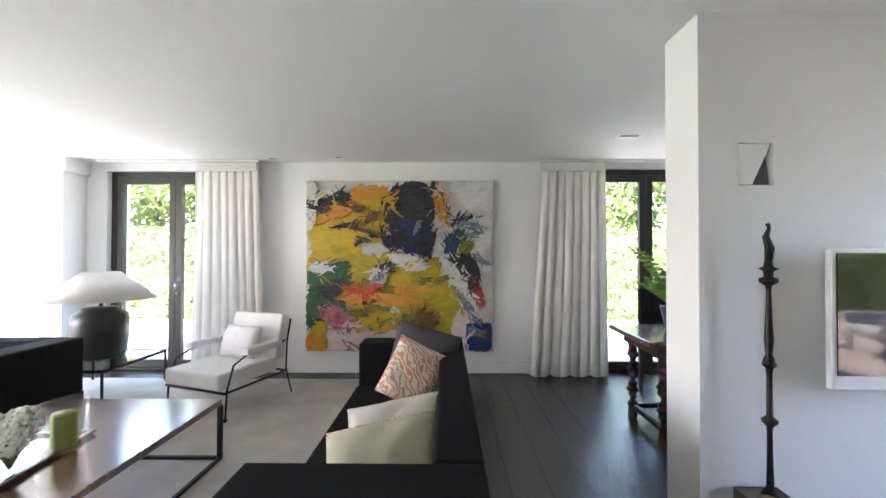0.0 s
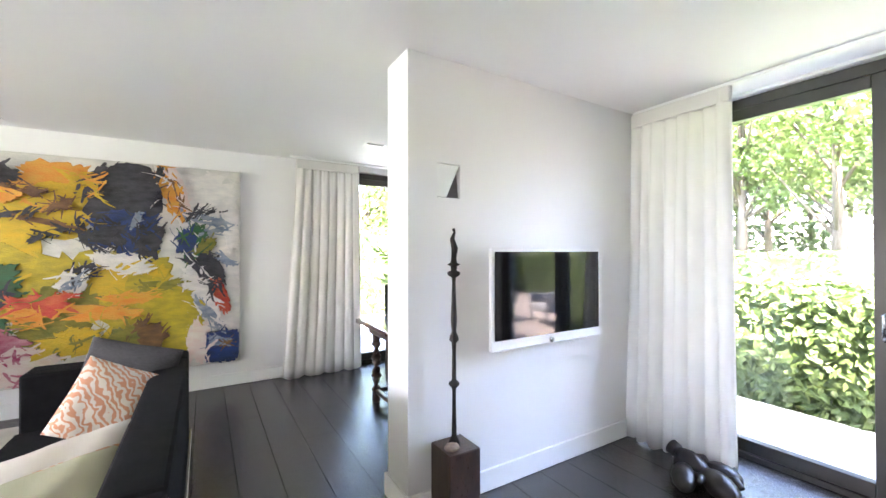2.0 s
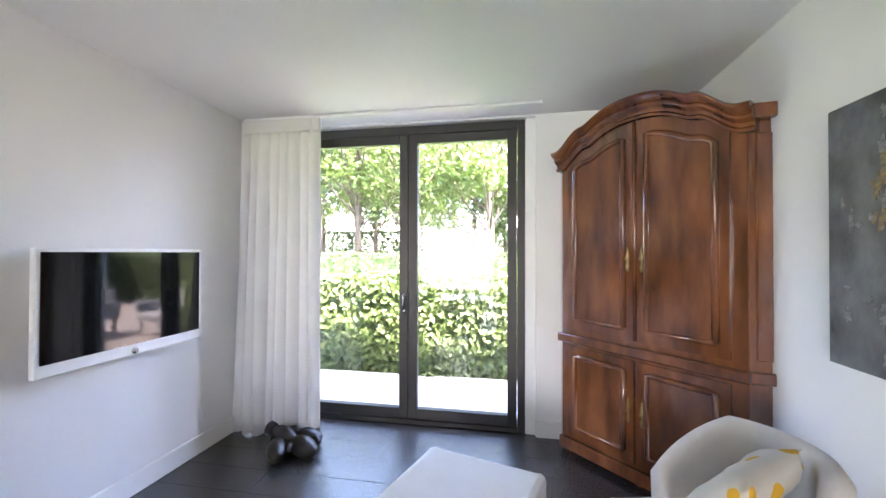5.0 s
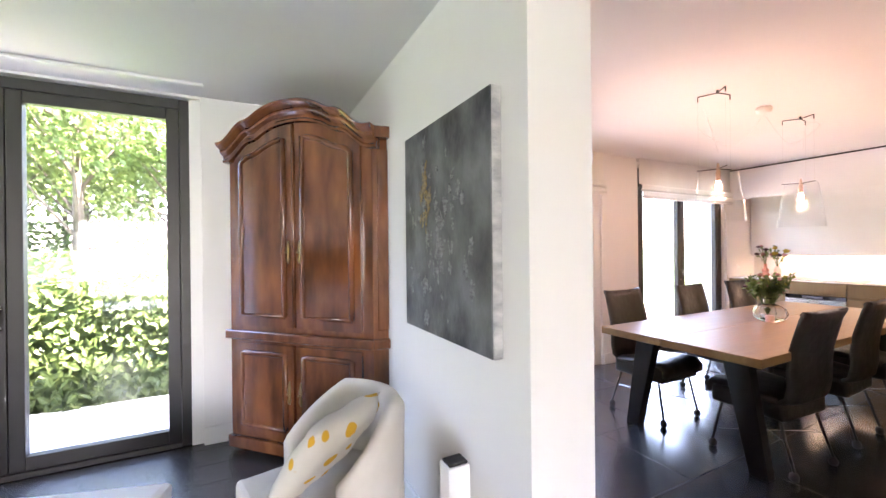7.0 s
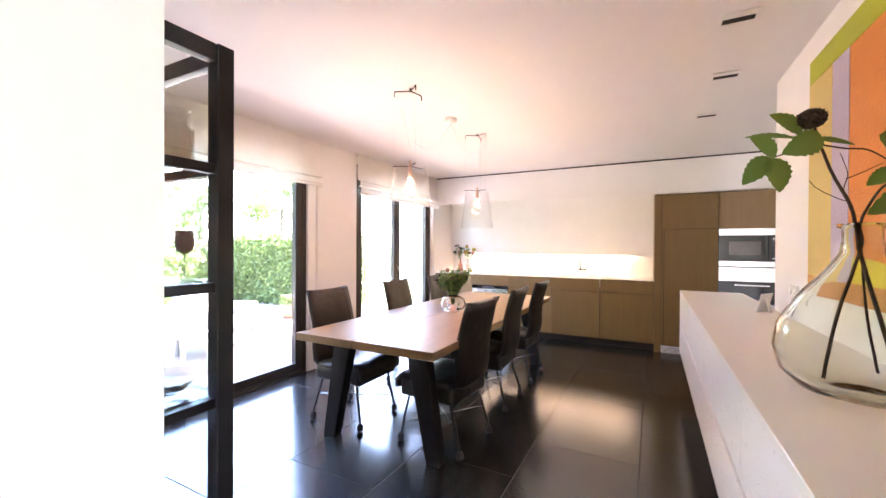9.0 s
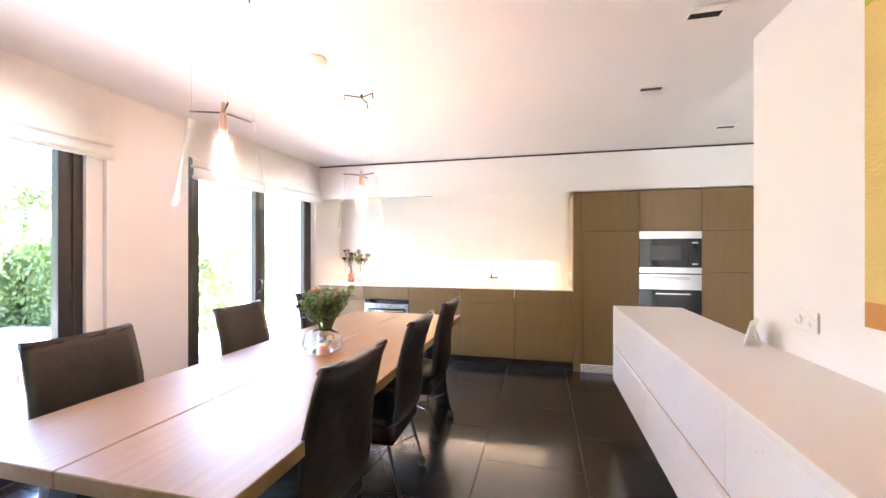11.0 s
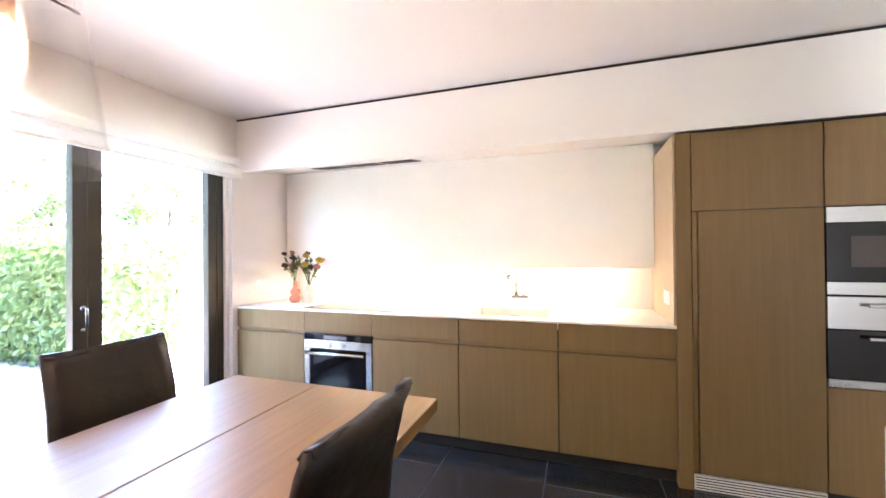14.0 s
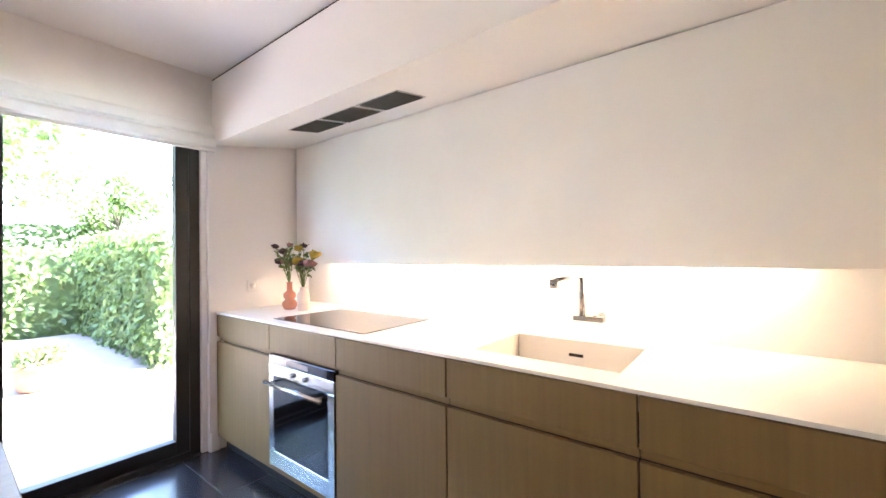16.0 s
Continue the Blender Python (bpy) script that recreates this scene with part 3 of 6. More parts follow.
lo3 = [bm.verts.new((x, 1.741, z)) for x, z in f3]
hi3 = [bm.verts.new((x, y, z)) for (x, z), y in zip(f3, (1.735, 1.712, 1.735))]
bm.faces.new(lo3)
bm.faces.new(hi3[::-1])
for i in range(3):
    bm.faces.new((lo3[i], lo3[(i + 1) % 3], hi3[(i + 1) % 3], hi3[i]))
part("recess_shade_plate", bm, mat("painted_recess_shade", (0.16, 0.16, 0.155), 0.5), wl, "recessed plate coloured dark grey as the niche's shade")
# Matt black strip draws the thin dark line along the bottom edge.
part("lower_lip", box(1.886, 2.038, 1.694, 1.7415, 1.7225, 1.7245), M_dark, wl)

tv = thing("television", "flat television with a white frame and dark glossy screen", "television")
part("frame", box(2.150, 3.078, 1.545, 1.573, 0.855, 1.435, 0.004), M_lacquer, tv)
part("screen", box(2.172, 3.056, 1.539, 1.5445, 0.915, 1.417), M_screen, tv)
part("back_cover", box(2.25, 2.98, 1.574, 1.655, 0.92, 1.37, 0.01), M_lacquer, tv)
part("wall_bracket", box(2.45, 2.78, 1.656, 1.689, 1.0, 1.3), M_dark, tv)
bm = bmesh.new()
tube(bm, [(2.614, 1.5448, 0.878), (2.614, 1.536, 0.878)], 0.017, 20)
part("power_button", bm, M_chrome, tv, "round chrome button", True)

ped = single("pedestal", box(1.83, 2.02, 1.475, 1.665, 0, 0.394, 0.004), M_darkwood, "square dark-stained wooden pedestal under the sculpture", "pedestal")
sc = bmesh.new()
prof = [(0.035, 0.0), (0.03, 0.02), (0.014, 0.05), (0.011, 0.16), (0.010, 0.28), (0.012, 0.30), (0.028, 0.318), (0.030, 0.328), (0.012, 0.345), (0.0105, 0.50), (0.013, 0.54), (0.026, 0.555), (0.022, 0.575), (0.012, 0.60), (0.017, 0.66), (0.013, 0.74), (0.009, 0.86), (0.012, 0.885), (0.034, 0.90), (0.034, 0.915), (0.016, 0.922), (0.018, 0.945), (0.036, 0.955), (0.018, 0.965), (0.012, 1.0)]
lathe(sc, prof, 14)
tube(sc, [(0, 0, 0.99), (0.006, 0, 1.04), (-0.010, 0, 1.09), (0.004, 0, 1.125), (-0.003, 0, 1.145)], [0.014, 0.018, 0.013, 0.007, 0.009], 9)
single("sculpture", sc, M_iron, "tall slender dark bronze sculpture on a pedestal", "sculpture", smooth=True, m=pose(1.917, 1.57, 0.395))
bm = bmesh.new()
bmesh.ops.create_icosphere(bm, subdivisions=2, radius=0.045)
for q in bm.verts:
    q.co = Vector((q.co.x, q.co.y * 0.7, q.co.z * 0.45 + 0.02)) * (1 + 0.2 * noise.noise(q.co * 30))
    q.co.z = max(q.co.z, 0)
single("stone", bm, mat("pinkish_stone", (0.35, 0.25, 0.2), 0.8, 0, 0.2, 30, 0.3, 90), "small rough pinkish stone on the pedestal", "stone", smooth=True, m=pose(1.875, 1.52, 0.395))

# ---- living room ----
single("rug", box(-4.4, 0.35, 0.2, 4.32, 0.002, 0.016, 0.005), M_rug, "large pale beige wool rug under the seating", "rug")


def painting_patch(parent, to_world, color_mat, u, v, ru, rv, turn, layer, seed, ragged=0.28, square=0.75, strokes=7):
    """One ragged patch of paint, laid thickly on the canvas, with brush strokes running out of it."""
    bm = bmesh.new()
    rnd = random.Random(seed * 13 + 5)
    t = radians(turn)

    def put(rim, c, h):
        lo = [bm.verts.new(to_world(p[0], p[1], 0.0)) for p in rim]
        hi = [bm.verts.new(to_world(c[0] + (p[0] - c[0]) * 0.985, c[1] + (p[1] - c[1]) * 0.985, h)) for p in rim]
        bm.faces.new(hi)
        for k in range(len(rim)):
            bm.faces.new((lo[k], lo[(k + 1) % len(rim)], hi[(k + 1) % len(rim)], hi[k]))

    def turned(cx, cy, x, y, a):
        return (min(0.995, max(0.005, cx + x * math.cos(a) - y * math.sin(a))), min(0.995, max(0.005, cy + x * math.sin(a) + y * math.cos(a))))
    n = 72
    rim = []
    for k in range(n):
        a = k * math.tau / n
        q = Vector((math.cos(a), math.sin(a), 0))
        w = 1 + ragged * 1.2 * noise.noise(q * 1.8 + Vector((0, 0, seed * 3.7))) + ragged * 0.6 * noise.noise(q * 5 + Vector((0, 0, seed * 1.3))) + 0.22 * min(1, 3 * ragged) * noise.noise(q * 15 + Vector((0, 0, seed * 2.1)))
        c, s = abs(q.x) ** square * math.copysign(1, q.x), abs(q.y) ** square * math.copysign(1, q.y)
        rim.append(turned(u, v, c * ru * w, s * rv * w, t))
    put(rim, (u, v), 0.0012 + layer * 0.0005)
    # dry brush strokes round the edge
    for i in range(strokes):
        a = rnd.uniform(0, math.tau)
        r = rnd.uniform(0.75, 1.08)
        cx, cy = turned(u, v, math.cos(a) * ru * r, math.sin(a) * rv * r, t)
        L, W = rnd.uniform(0.35, 0.8) * max(ru, rv) * 0.8, rnd.uniform(0.10, 0.26) * min(ru, rv) + 0.0015
        d = t + (0 if ru > rv else math.pi / 2) + rnd.uniform(-0.7, 0.7)
        m = 9
        top = [(-L + 2 * L * k / m, W * (0.35 + 0.65 * math.sin(math.pi * min(1, (k + 0.6) / m))) * rnd.uniform(0.5, 1.1)) for k in range(m + 1)]
        bot = [(x, -W * rnd.uniform(0.4, 1.0)) for x, _ in reversed(top)]
        put([turned(cx, cy, x, y, d) for x, y in top + bot], (cx, cy), 0.00125 + layer * 0.0005 + i * 0.00002)
    return part("paint_patch", bm, color_mat, parent)


def paint(name, c, c2, rough=0.45, scale=5.0):
    return mat(name, c, rough, 0, 0.1, scale * 1.8, 0.5, 40, (1, 1, 2.6), c2)


big = thing("abstract_painting", "large colourful abstract painting, yellow, black and white", "painting")
part("canvas", box(-1.081, 1.115, YN - 0.045, YN - 0.004, 0.262, 2.276, 0.003), paint("canvas_white", (0.66, 0.64, 0.58), (0.50, 0.50, 0.47), 0.6, 3), big)
P_y = paint("ochre_yellow_paint", (0.62, 0.38, 0.012), (0.45, 0.33, 0.02))
P_y2 = paint("mustard_paint", (0.48, 0.36, 0.015), (0.30, 0.25, 0.02))
P_o = paint("orange_paint", (0.64, 0.22, 0.02), (0.60, 0.32, 0.04))
P_k = paint("black_paint", (0.018, 0.018, 0.022), (0.05, 0.05, 0.06))
P_b = paint("blue_paint", (0.02, 0.05, 0.20), (0.015, 0.03, 0.08))
P_lb = paint("grey_blue_paint", (0.12, 0.17, 0.25), (0.30, 0.33, 0.36))
P_g = paint("green_paint", (0.02, 0.13, 0.05), (0.04, 0.09, 0.03))
P_og = paint("olive_paint", (0.13, 0.14, 0.02), (0.25, 0.22, 0.03))
P_r = paint("red_paint", (0.50, 0.04, 0.03), (0.55, 0.12, 0.04))
P_m = paint("magenta_paint", (0.36, 0.03, 0.10), (0.50, 0.25, 0.28))
P_w = paint("white_paint", (0.70, 0.67, 0.62), (0.55, 0.54, 0.52))
P_p = paint("pale_pink_paint", (0.66, 0.50, 0.46), (0.68, 0.62, 0.56))
P_br = paint("brown_paint", (0.10, 0.05, 0.025), (0.24, 0.12, 0.04))


def big_at(u, v, d):
    return (-1.081 + u * 2.196, YN - 0.0452 - d, 2.276 - v * 2.014)


_k = 0
DABS = []


def dab(m, u, v, ru, rv, turn=0.0, ragged=0.34, square=0.75, strokes=0):
    global _k
    _k += 1
    DABS.append((m, u, v, ru, rv, turn))
    painting_patch(big, big_at, m, u, v, ru, rv, turn, _k, _k, ragged, square, strokes)


dab(P_w, .80, .16, .18, .15, 0)
dab(P_w, .90, .40, .10, .20, 0)
dab(P_y, .14, .36, .15, .26, 6)
dab(P_o, .33, .13, .13, .09, -6)
dab(P_y, .30, .24, .20, .10, -8)
dab(P_k, .10, .125, .10, .025, -10)
dab(P_k, .20, .10, .035, .03, 20)
dab(P_y2, .42, .60, .30, .20, 10)
dab(P_y, .55, .56, .14, .09, -5)
dab(P_y2, .66, .74, .18, .20, 0)
dab(P_og, .34, .73, .12, .15, 30)
dab(P_k, .56, .17, .135, .175, 0, 0.15)
dab(P_b, .56, .33, .12, .10, 0)
dab(P_b, .56, .29, .07, .05, 10)
dab(P_k, .50, .34, .06, .07, 0)
dab(P_k, .64, .36, .05, .08, 0)
dab(P_br, .36, .21, .03, .018, -30)
dab(P_br, .30, .29, .09, .012, 15)
dab(P_k, .22, .26, .07, .010, -12)
dab(P_k, .42, .33, .012, .06, -14)
dab(P_o, .72, .13, .035, .14, -18)
dab(P_p, .755, .12, .02, .13, -16)
dab(P_br, .735, .10, .008, .12, -18)
dab(P_lb, .86, .26, .08, .02, 12)
dab(P_k, .85, .225, .06, .008, -10)
dab(P_lb, .88, .32, .06, .015, -18)
dab(P_g, .81, .38, .05, .09, 15)
dab(P_b, .775, .38, .035, .06, 0)
dab(P_og, .85, .41, .03, .06, 30)
dab(P_k, .87, .51, .055, .08, -15)
dab(P_k, .90, .60, .025, .05, 20)
dab(P_w, .845, .66, .045, .14, -22)
dab(P_r, .92, .65, .028, .085, -14)
dab(P_lb, .87, .74, .02, .09, -30)
dab(P_g, .12, .57, .13, .09, -12)
dab(P_k, .14, .64, .09, .05, -30)
dab(P_g, .05, .76, .055, .12, 0)
dab(P_w, .07, .51, .06, .03, 0)
dab(P_w, .53, .465, .095, .045, 8)
dab(P_k, .43, .52, .045, .025, -35)
dab(P_w, .39, .565, .045, .05, 30)
dab(P_lb, .395, .56, .012, .04, 40)
dab(P_r, .29, .655, .08, .045, 10)
dab(P_o, .26, .70, .05, .03, 30)
dab(P_m, .17, .80, .09, .055, 40)
dab(P_m, .22, .90, .035, .09, -22)
dab(P_p, .24, .92, .11, .085, 0)
dab(P_o, .06, .945, .06, .065, 0, 0.12)
dab(P_y, .08, .87, .03, .05, 0)
dab(P_br, .62, .87, .07, .10, 20)
dab(P_y2, .72, .66, .10, .06, 0)
dab(P_o, .58, .64, .07, .025, -4)
dab(P_p, .83, .88, .05, .10, 0)
dab(P_b, .925, .91, .072, .082, 0, 0.10, 0.3)
dab(P_lb, .90, .88, .03, .025, 30)
dab(P_br, .94, .89, .022, .012, 0)

dab(P_k, .06, .16, .05, .012, 25, .6)
dab(P_o, .16, .20, .09, .03, -20, .6)
dab(P_y, .42, .10, .06, .025, 30, .6)
dab(P_br, .25, .16, .05, .02, 10, .6)
dab(P_k, .33, .34, .06, .012, -25, .6)
dab(P_w, .03, .12, .03, .10, 0, .5)
dab(P_o, .47, .70, .12, .03, 5, .6)
dab(P_og, .70, .58, .08, .02, -12, .6)
dab(P_lb, .60, .27, .01, .03, 20, .6)
dab(P_w, .61, .50, .05, .018, -10, .6)
dab(P_k, .80, .47, .03, .012, 40, .6)
dab(P_og, .55, .82, .05, .05, 0, .6)
dab(P_y, .40, .82, .10, .05, -10, .6)
dab(P_g, .15, .72, .06, .02, 15, .6)
dab(P_r, .36, .62, .03, .012, -20, .6)
dab(P_w, .96, .30, .03, .12, 0, .5)
dab(P_k, .67, .10, .012, .09, 10, .5)
dab(P_lb, .94, .47, .03, .012, 30, .6)

# dry brush marks that blur the edges between the colours
rs = random.Random(77)
marks = {}
for k in range(900):
    m_, u, v, ru, rv, turn = DABS[rs.randrange(len(DABS))]
    a = rs.uniform(0, math.tau)
    t = radians(turn)
    x, y = math.cos(a) * ru * rs.uniform(0.7, 1.2), math.sin(a) * rv * rs.uniform(0.7, 1.2)
    cx, cy = u + x * math.cos(t) - y * math.sin(t), v + x * math.sin(t) + y * math.cos(t)
    L, W = rs.uniform(0.010, 0.055), rs.uniform(0.0015, 0.010)
    d = t + rs.uniform(-1.0, 1.0) + (0 if ru > rv else math.pi / 2)
    n = 7
    bend = rs.uniform(-0.25, 0.25)
    rim = [(-L + 2 * L * i / n, W * math.sin(math.pi * (i + 0.5) / (n + 1)) * rs.uniform(0.5, 1.1)) for i in range(n + 1)]
    rim += [(px, -W * rs.uniform(0.2, 0.9)) for px, _ in reversed(rim)]
    pts = []
    for px, py in rim:
        py += bend * px * px / L
        pts.append((min(0.995, max(0.005, cx + px * math.cos(d) - py * math.sin(d))), min(0.995, max(0.005, cy + px * math.sin(d) + py * math.cos(d)))))
    bm = marks.setdefault(m_.name, (bmesh.new(), m_))[0]
    h0 = 0.040 + k * 0.000005
    lo, hi = [bm.verts.new(big_at(*p, h0 - 0.0012)) for p in pts], [bm.verts.new(big_at(*p, h0)) for p in pts]
    bm.faces.new(hi)
    for i in range(len(pts)):
        bm.faces.new((lo[i], lo[(i + 1) % len(pts)], hi[(i + 1) % len(pts)], hi[i]))
for bm, m_ in marks.values():
    tagged(part("dry_brushwork", bm, m_, big), kind="stuff")


# ---- sofas ----
BACK = 0.17       # thickness of the sofa backs


def cube_sofa(name, L, D, H, seat_h, arm, label, m):
    """A block sofa: length L along x, back along the far y side, arms as high as the back."""
    e = thing(name, label, "sofa", m, "black sofas")
    part("base", box(-L / 2, L / 2, -D / 2, D / 2, 0.13, 0.26, 0.012, 2), M_sofa, e)
    part("backrest", box(-L / 2 + arm + 0.002, L / 2 - arm - 0.002, D / 2 - BACK, D / 2, 0.262, H, 0.03, 3), M_sofa, e, smooth=False)
    for s in (-1, 1):
        x0, x1 = sorted((s * L / 2, s * (L / 2 - arm)))
        part("armrest", box(x0, x1, -D / 2, D / 2, 0.262, H, 0.03, 3), M_sofa, e)
    n = 2
    w = (L - 2 * arm - 0.012) / n
    for i in range(n):
        x0 = -L / 2 + arm + 0.004 + i * (w + 0.004)
        part("seat_cushion", box(x0, x0 + w, -D / 2 - 0.01, D / 2 - BACK - 0.002, 0.263, seat_h, 0.03, 4), M_sofa, e)
    for sx in (-1, 1):
        for sy in (-1, 1):
            x, y = sx * (L / 2 - 0.015), sy * (D / 2 - 0.06)
            part("leg", box(x - 0.012, x + 0.012, y - 0.035, y + 0.035, 0.0, 0.132, 0.002), M_chrome, e, "flat steel leg")
    return e


cube_sofa("sofa", 2.08, 0.77, 0.735, 0.43, 0.22, "charcoal wool block sofa with steel legs on the rug", pose(0.312, 1.99, 0.017, 0, 0, -90))
part_bar = thing("sofa_side_frame", "slim polished steel bar along the sofa back", "frame")
part("bar", box(0.7, 0.717, 1.0, 2.98, 0.20, 0.225, 0.003), M_chrome, part_bar)
for yy in (1.02, 1.99, 2.96):
    part("post", box(0.7, 0.717, yy - 0.02, yy + 0.02, 0.003, 0.199, 0.002), M_chrome, part_bar)
cube_sofa("sofa", 2.1, 0.9, 0.70, 0.42, 0.24, "black upholstered block sofa facing the coffee table", pose(-3.48, 2.72, 0.017, 0, 0, 0))


def pillow(label, w, h, t, material, m, dent=0.0):
    return single("cushion", cushion_bm(w, h, t, dent=dent), material, label, "cushion", "sofa cushions", True, m)


def pattern_mat(name, base, ink, scale, kind="swirl", rough=0.9):
    m = mat(name, base, rough, 0, 0.05, 5, 0.3, 320, spec=0.15)
    n, l = m.node_tree.nodes, m.node_tree.links
    tc = n.new("ShaderNodeTexCoord")
    v = n.new("ShaderNodeTexVoronoi") if kind == "spots" else n.new("ShaderNodeTexWave")
    v.inputs["Scale"].default_value = scale
    r = n.new("ShaderNodeValToRGB")
    mx = n.new("ShaderNodeMix")
    mx.data_type = 'RGBA'
    if kind == "spots":
        r.color_ramp.elements[0].position, r.color_ramp.elements[1].position = 0.30, 0.34
        r.color_ramp.elements[0].color, r.color_ramp.elements[1].color = (1, 1, 1, 1), (0, 0, 0, 1)
        l.new(v.outputs["Distance"], r.inputs[0])
    else:
        v.wave_type = 'BANDS'
        v.bands_direction = 'DIAGONAL'
        v.inputs["Distortion"].default_value = 9
        v.inputs["Detail"].default_value = 1.2
        v.inputs["Detail Scale"].default_value = 1.4
        r.color_ramp.elements[0].position, r.color_ramp.elements[1].position = 0.46, 0.54
        l.new(v.outputs["Fac"], r.inputs[0])
    l.new(tc.outputs["Object"], v.inputs["Vector"])
    l.new(r.outputs[0], mx.inputs["Factor"])
    l.new(n["Color Ramp"].outputs[0], mx.inputs["A"])
    mx.inputs["B"].default_value = (*ink, 1)
    l.new(mx.outputs["Result"], n["Principled BSDF"].inputs["Base Color"])
    return m


M_swirl = pattern_mat("orange_swirl_linen", (0.62, 0.56, 0.47), (0.52, 0.25, 0.15), 15)
M_greenish = mat("pale_green_linen", (0.47, 0.46, 0.33), 0.95, 0, 0.08, 5, 0.3, 330, spec=0.15)
M_knit = mat("grey_knit", (0.075, 0.075, 0.08), 0.95, 0, 0.2, 60, 0.6, 140, (1, 1, 6))
M_spot = pattern_mat("yellow_spotted_linen", (0.62, 0.58, 0.50), (0.60, 0.33, 0.03), 10, "spots")
pillow("cream cushion with an orange swirl pattern on the sofa", 0.37, 0.38, 0.13, M_swirl, pose(0.37, 2.42, 0.645, -18, 24, -8))
pillow("grey knitted cushion leaning on the sofa back", 0.48, 0.46, 0.15, M_knit, pose(0.40, 2.66, 0.67, -14, 12, -20))
pillow("pale cushion with piped edge lying against the armrest", 0.48, 0.38, 0.15, M_cream, pose(0.37, 1.70, 0.575, -46, -10, 6))
pillow("pale green cushion with an orange swirl edge", 0.50, 0.38, 0.19, M_greenish, pose(0.335, 1.50, 0.55, -44, -11, 4))
cz = thing("cushion_trim", "orange swirl piping band of the green cushion", "cushion")
bm = bmesh.new()
tube(bm, [(-0.245, 0, 0), (-0.1, 0, -0.004), (0.1, 0, -0.004), (0.245, 0, 0)], [0.010, 0.019, 0.019, 0.010], 8)
part("band", bm, M_swirl, cz, smooth=True)
cz.matrix_basis = pose(0.335, 1.50, 0.55, -44, -11, 4) @ pose(0, 0, 0.178)

# ---- white lounge chair ----
lc = thing("lounge_chair", "white upholstered lounge chair on a thin dark iron frame", "armchair", pose(-1.45, 3.62, 0.017, 0, 0, -19) @ Matrix.Diagonal((0.77, 0.80, 0.86, 1)))
part("seat_cushion", box(-0.40, 0.40, -0.52, 0.32, 0.30, 0.46, 0.05, 4), M_white_cloth, lc)
bk = box(-0.40, 0.40, -0.08, 0.08, 0, 0.50, 0.05, 4)
part("back_cushion", bk, M_white_cloth, lc, m=pose(0, 0.36, 0.42, -14))
part("lumbar_pillow", cushion_bm(0.56, 0.36, 0.16), M_white_cloth, lc, smooth=True, m=pose(-0.02, 0.15, 0.63, -22))
for s in (-1, 1):
    fr = bmesh.new()
    x = s * 0.44
    tube(fr, [(x, -0.46, 0.0), (x, -0.44, 0.30), (x, -0.36, 0.52), (x, -0.20, 0.58), (x, 0.30, 0.60), (x, 0.40, 0.63)], 0.011, 8)
    tube(fr, [(x, 0.52, 0.0), (x, 0.42, 0.30), (x, 0.44, 0.62), (x, 0.50, 0.86)], 0.011, 8)
    tube(fr, [(x, -0.47, 0.275), (x, 0.44, 0.275)], 0.013, 8)
    part("side_frame", fr, M_iron, lc, smooth=True)
    part("arm_pad", box(x - 0.055, x + 0.055, -0.22, 0.30, 0.585, 0.655, 0.03, 4), M_white_cloth, lc)
for y in (-0.47, 0.42):
    fr = bmesh.new()
    tube(fr, [(-0.44, y, 0.275), (0.44, y, 0.275)], 0.013, 8)
    part("cross_bar", fr, M_iron, lc, smooth=True)
for s in (-1, 1):
    bm = bmesh.new()
    lathe(bm, [(0.012, 0), (0.022, 0.01), (0.022, 0.025), (0.012, 0.035)], 12, (s * 0.44, -0.46, 0.0))
    part("foot", bm, M_iron, lc, smooth=True)

# ---- coffee table ----
ct = thing("coffee_table", "long dark wooden coffee table on a square steel frame", "table", pose(-1.50, 1.62, 0.017))
part("tabletop", box(-0.56, 0.55, -1.0, 0.97, 0.365, 0.405, 0.004), M_redwood, ct)
for sx in (-1, 1):
    for sy in (-1, 1):
        x, y = sx * 0.54, sy * 0.965
        part("leg", box(x - 0.014, x + 0.014, y - 0.014, y + 0.014, 0.0, 0.364, 0.002), M_iron, ct)
for sx in (-1, 1):
    part("side_runner", box(sx * 0.54 - 0.012, sx * 0.54 + 0.012, -0.95, 0.95, 0.0, 0.022, 0.002), M_iron, ct)
part("end_runner", box(-0.527, 0.527, 0.953, 0.977, 0.0, 0.022, 0.002), M_iron, ct)
tray = thing("tray", "rectangular silver serving tray on the coffee table", "tray", pose(-1.52, 1.62, 0.423, 0, 0, 8))
part("dish", box(-0.22, 0.22, -0.42, 0.42, 0.0, 0.008, 0.003), M_chrome, tray)
for q in ((-0.23, -0.205, -0.43, 0.43), (0.205, 0.23, -0.43, 0.43)):
    part("rim", box(*q, 0.0081, 0.026, 0.004), M_chrome, tray)
for q in ((-0.204, 0.204, -0.43, -0.40), (-0.204, 0.204, 0.40, 0.43)):
    part("rim", box(*q, 0.0081, 0.026, 0.004), M_chrome, tray)
hv = thing("hydrangea_vase", "glass vase of white hydrangea flowers on the tray", "flowers", pose(-1.37, 1.66, 0.434))
bm = bmesh.new()
lathe(bm, [(0.07, 0), (0.085, 0.06), (0.08, 0.12), (0.076, 0.12), (0.08, 0.06), (0.066, 0.006)], 24, close=True)
part("bowl", bm, M_glass, hv, smooth=True)
rnd = random.Random(4)
M_petal = mat("white_petals", (0.72, 0.74, 0.66), 0.8, 0, 0.08, 20, 0.1, 100)
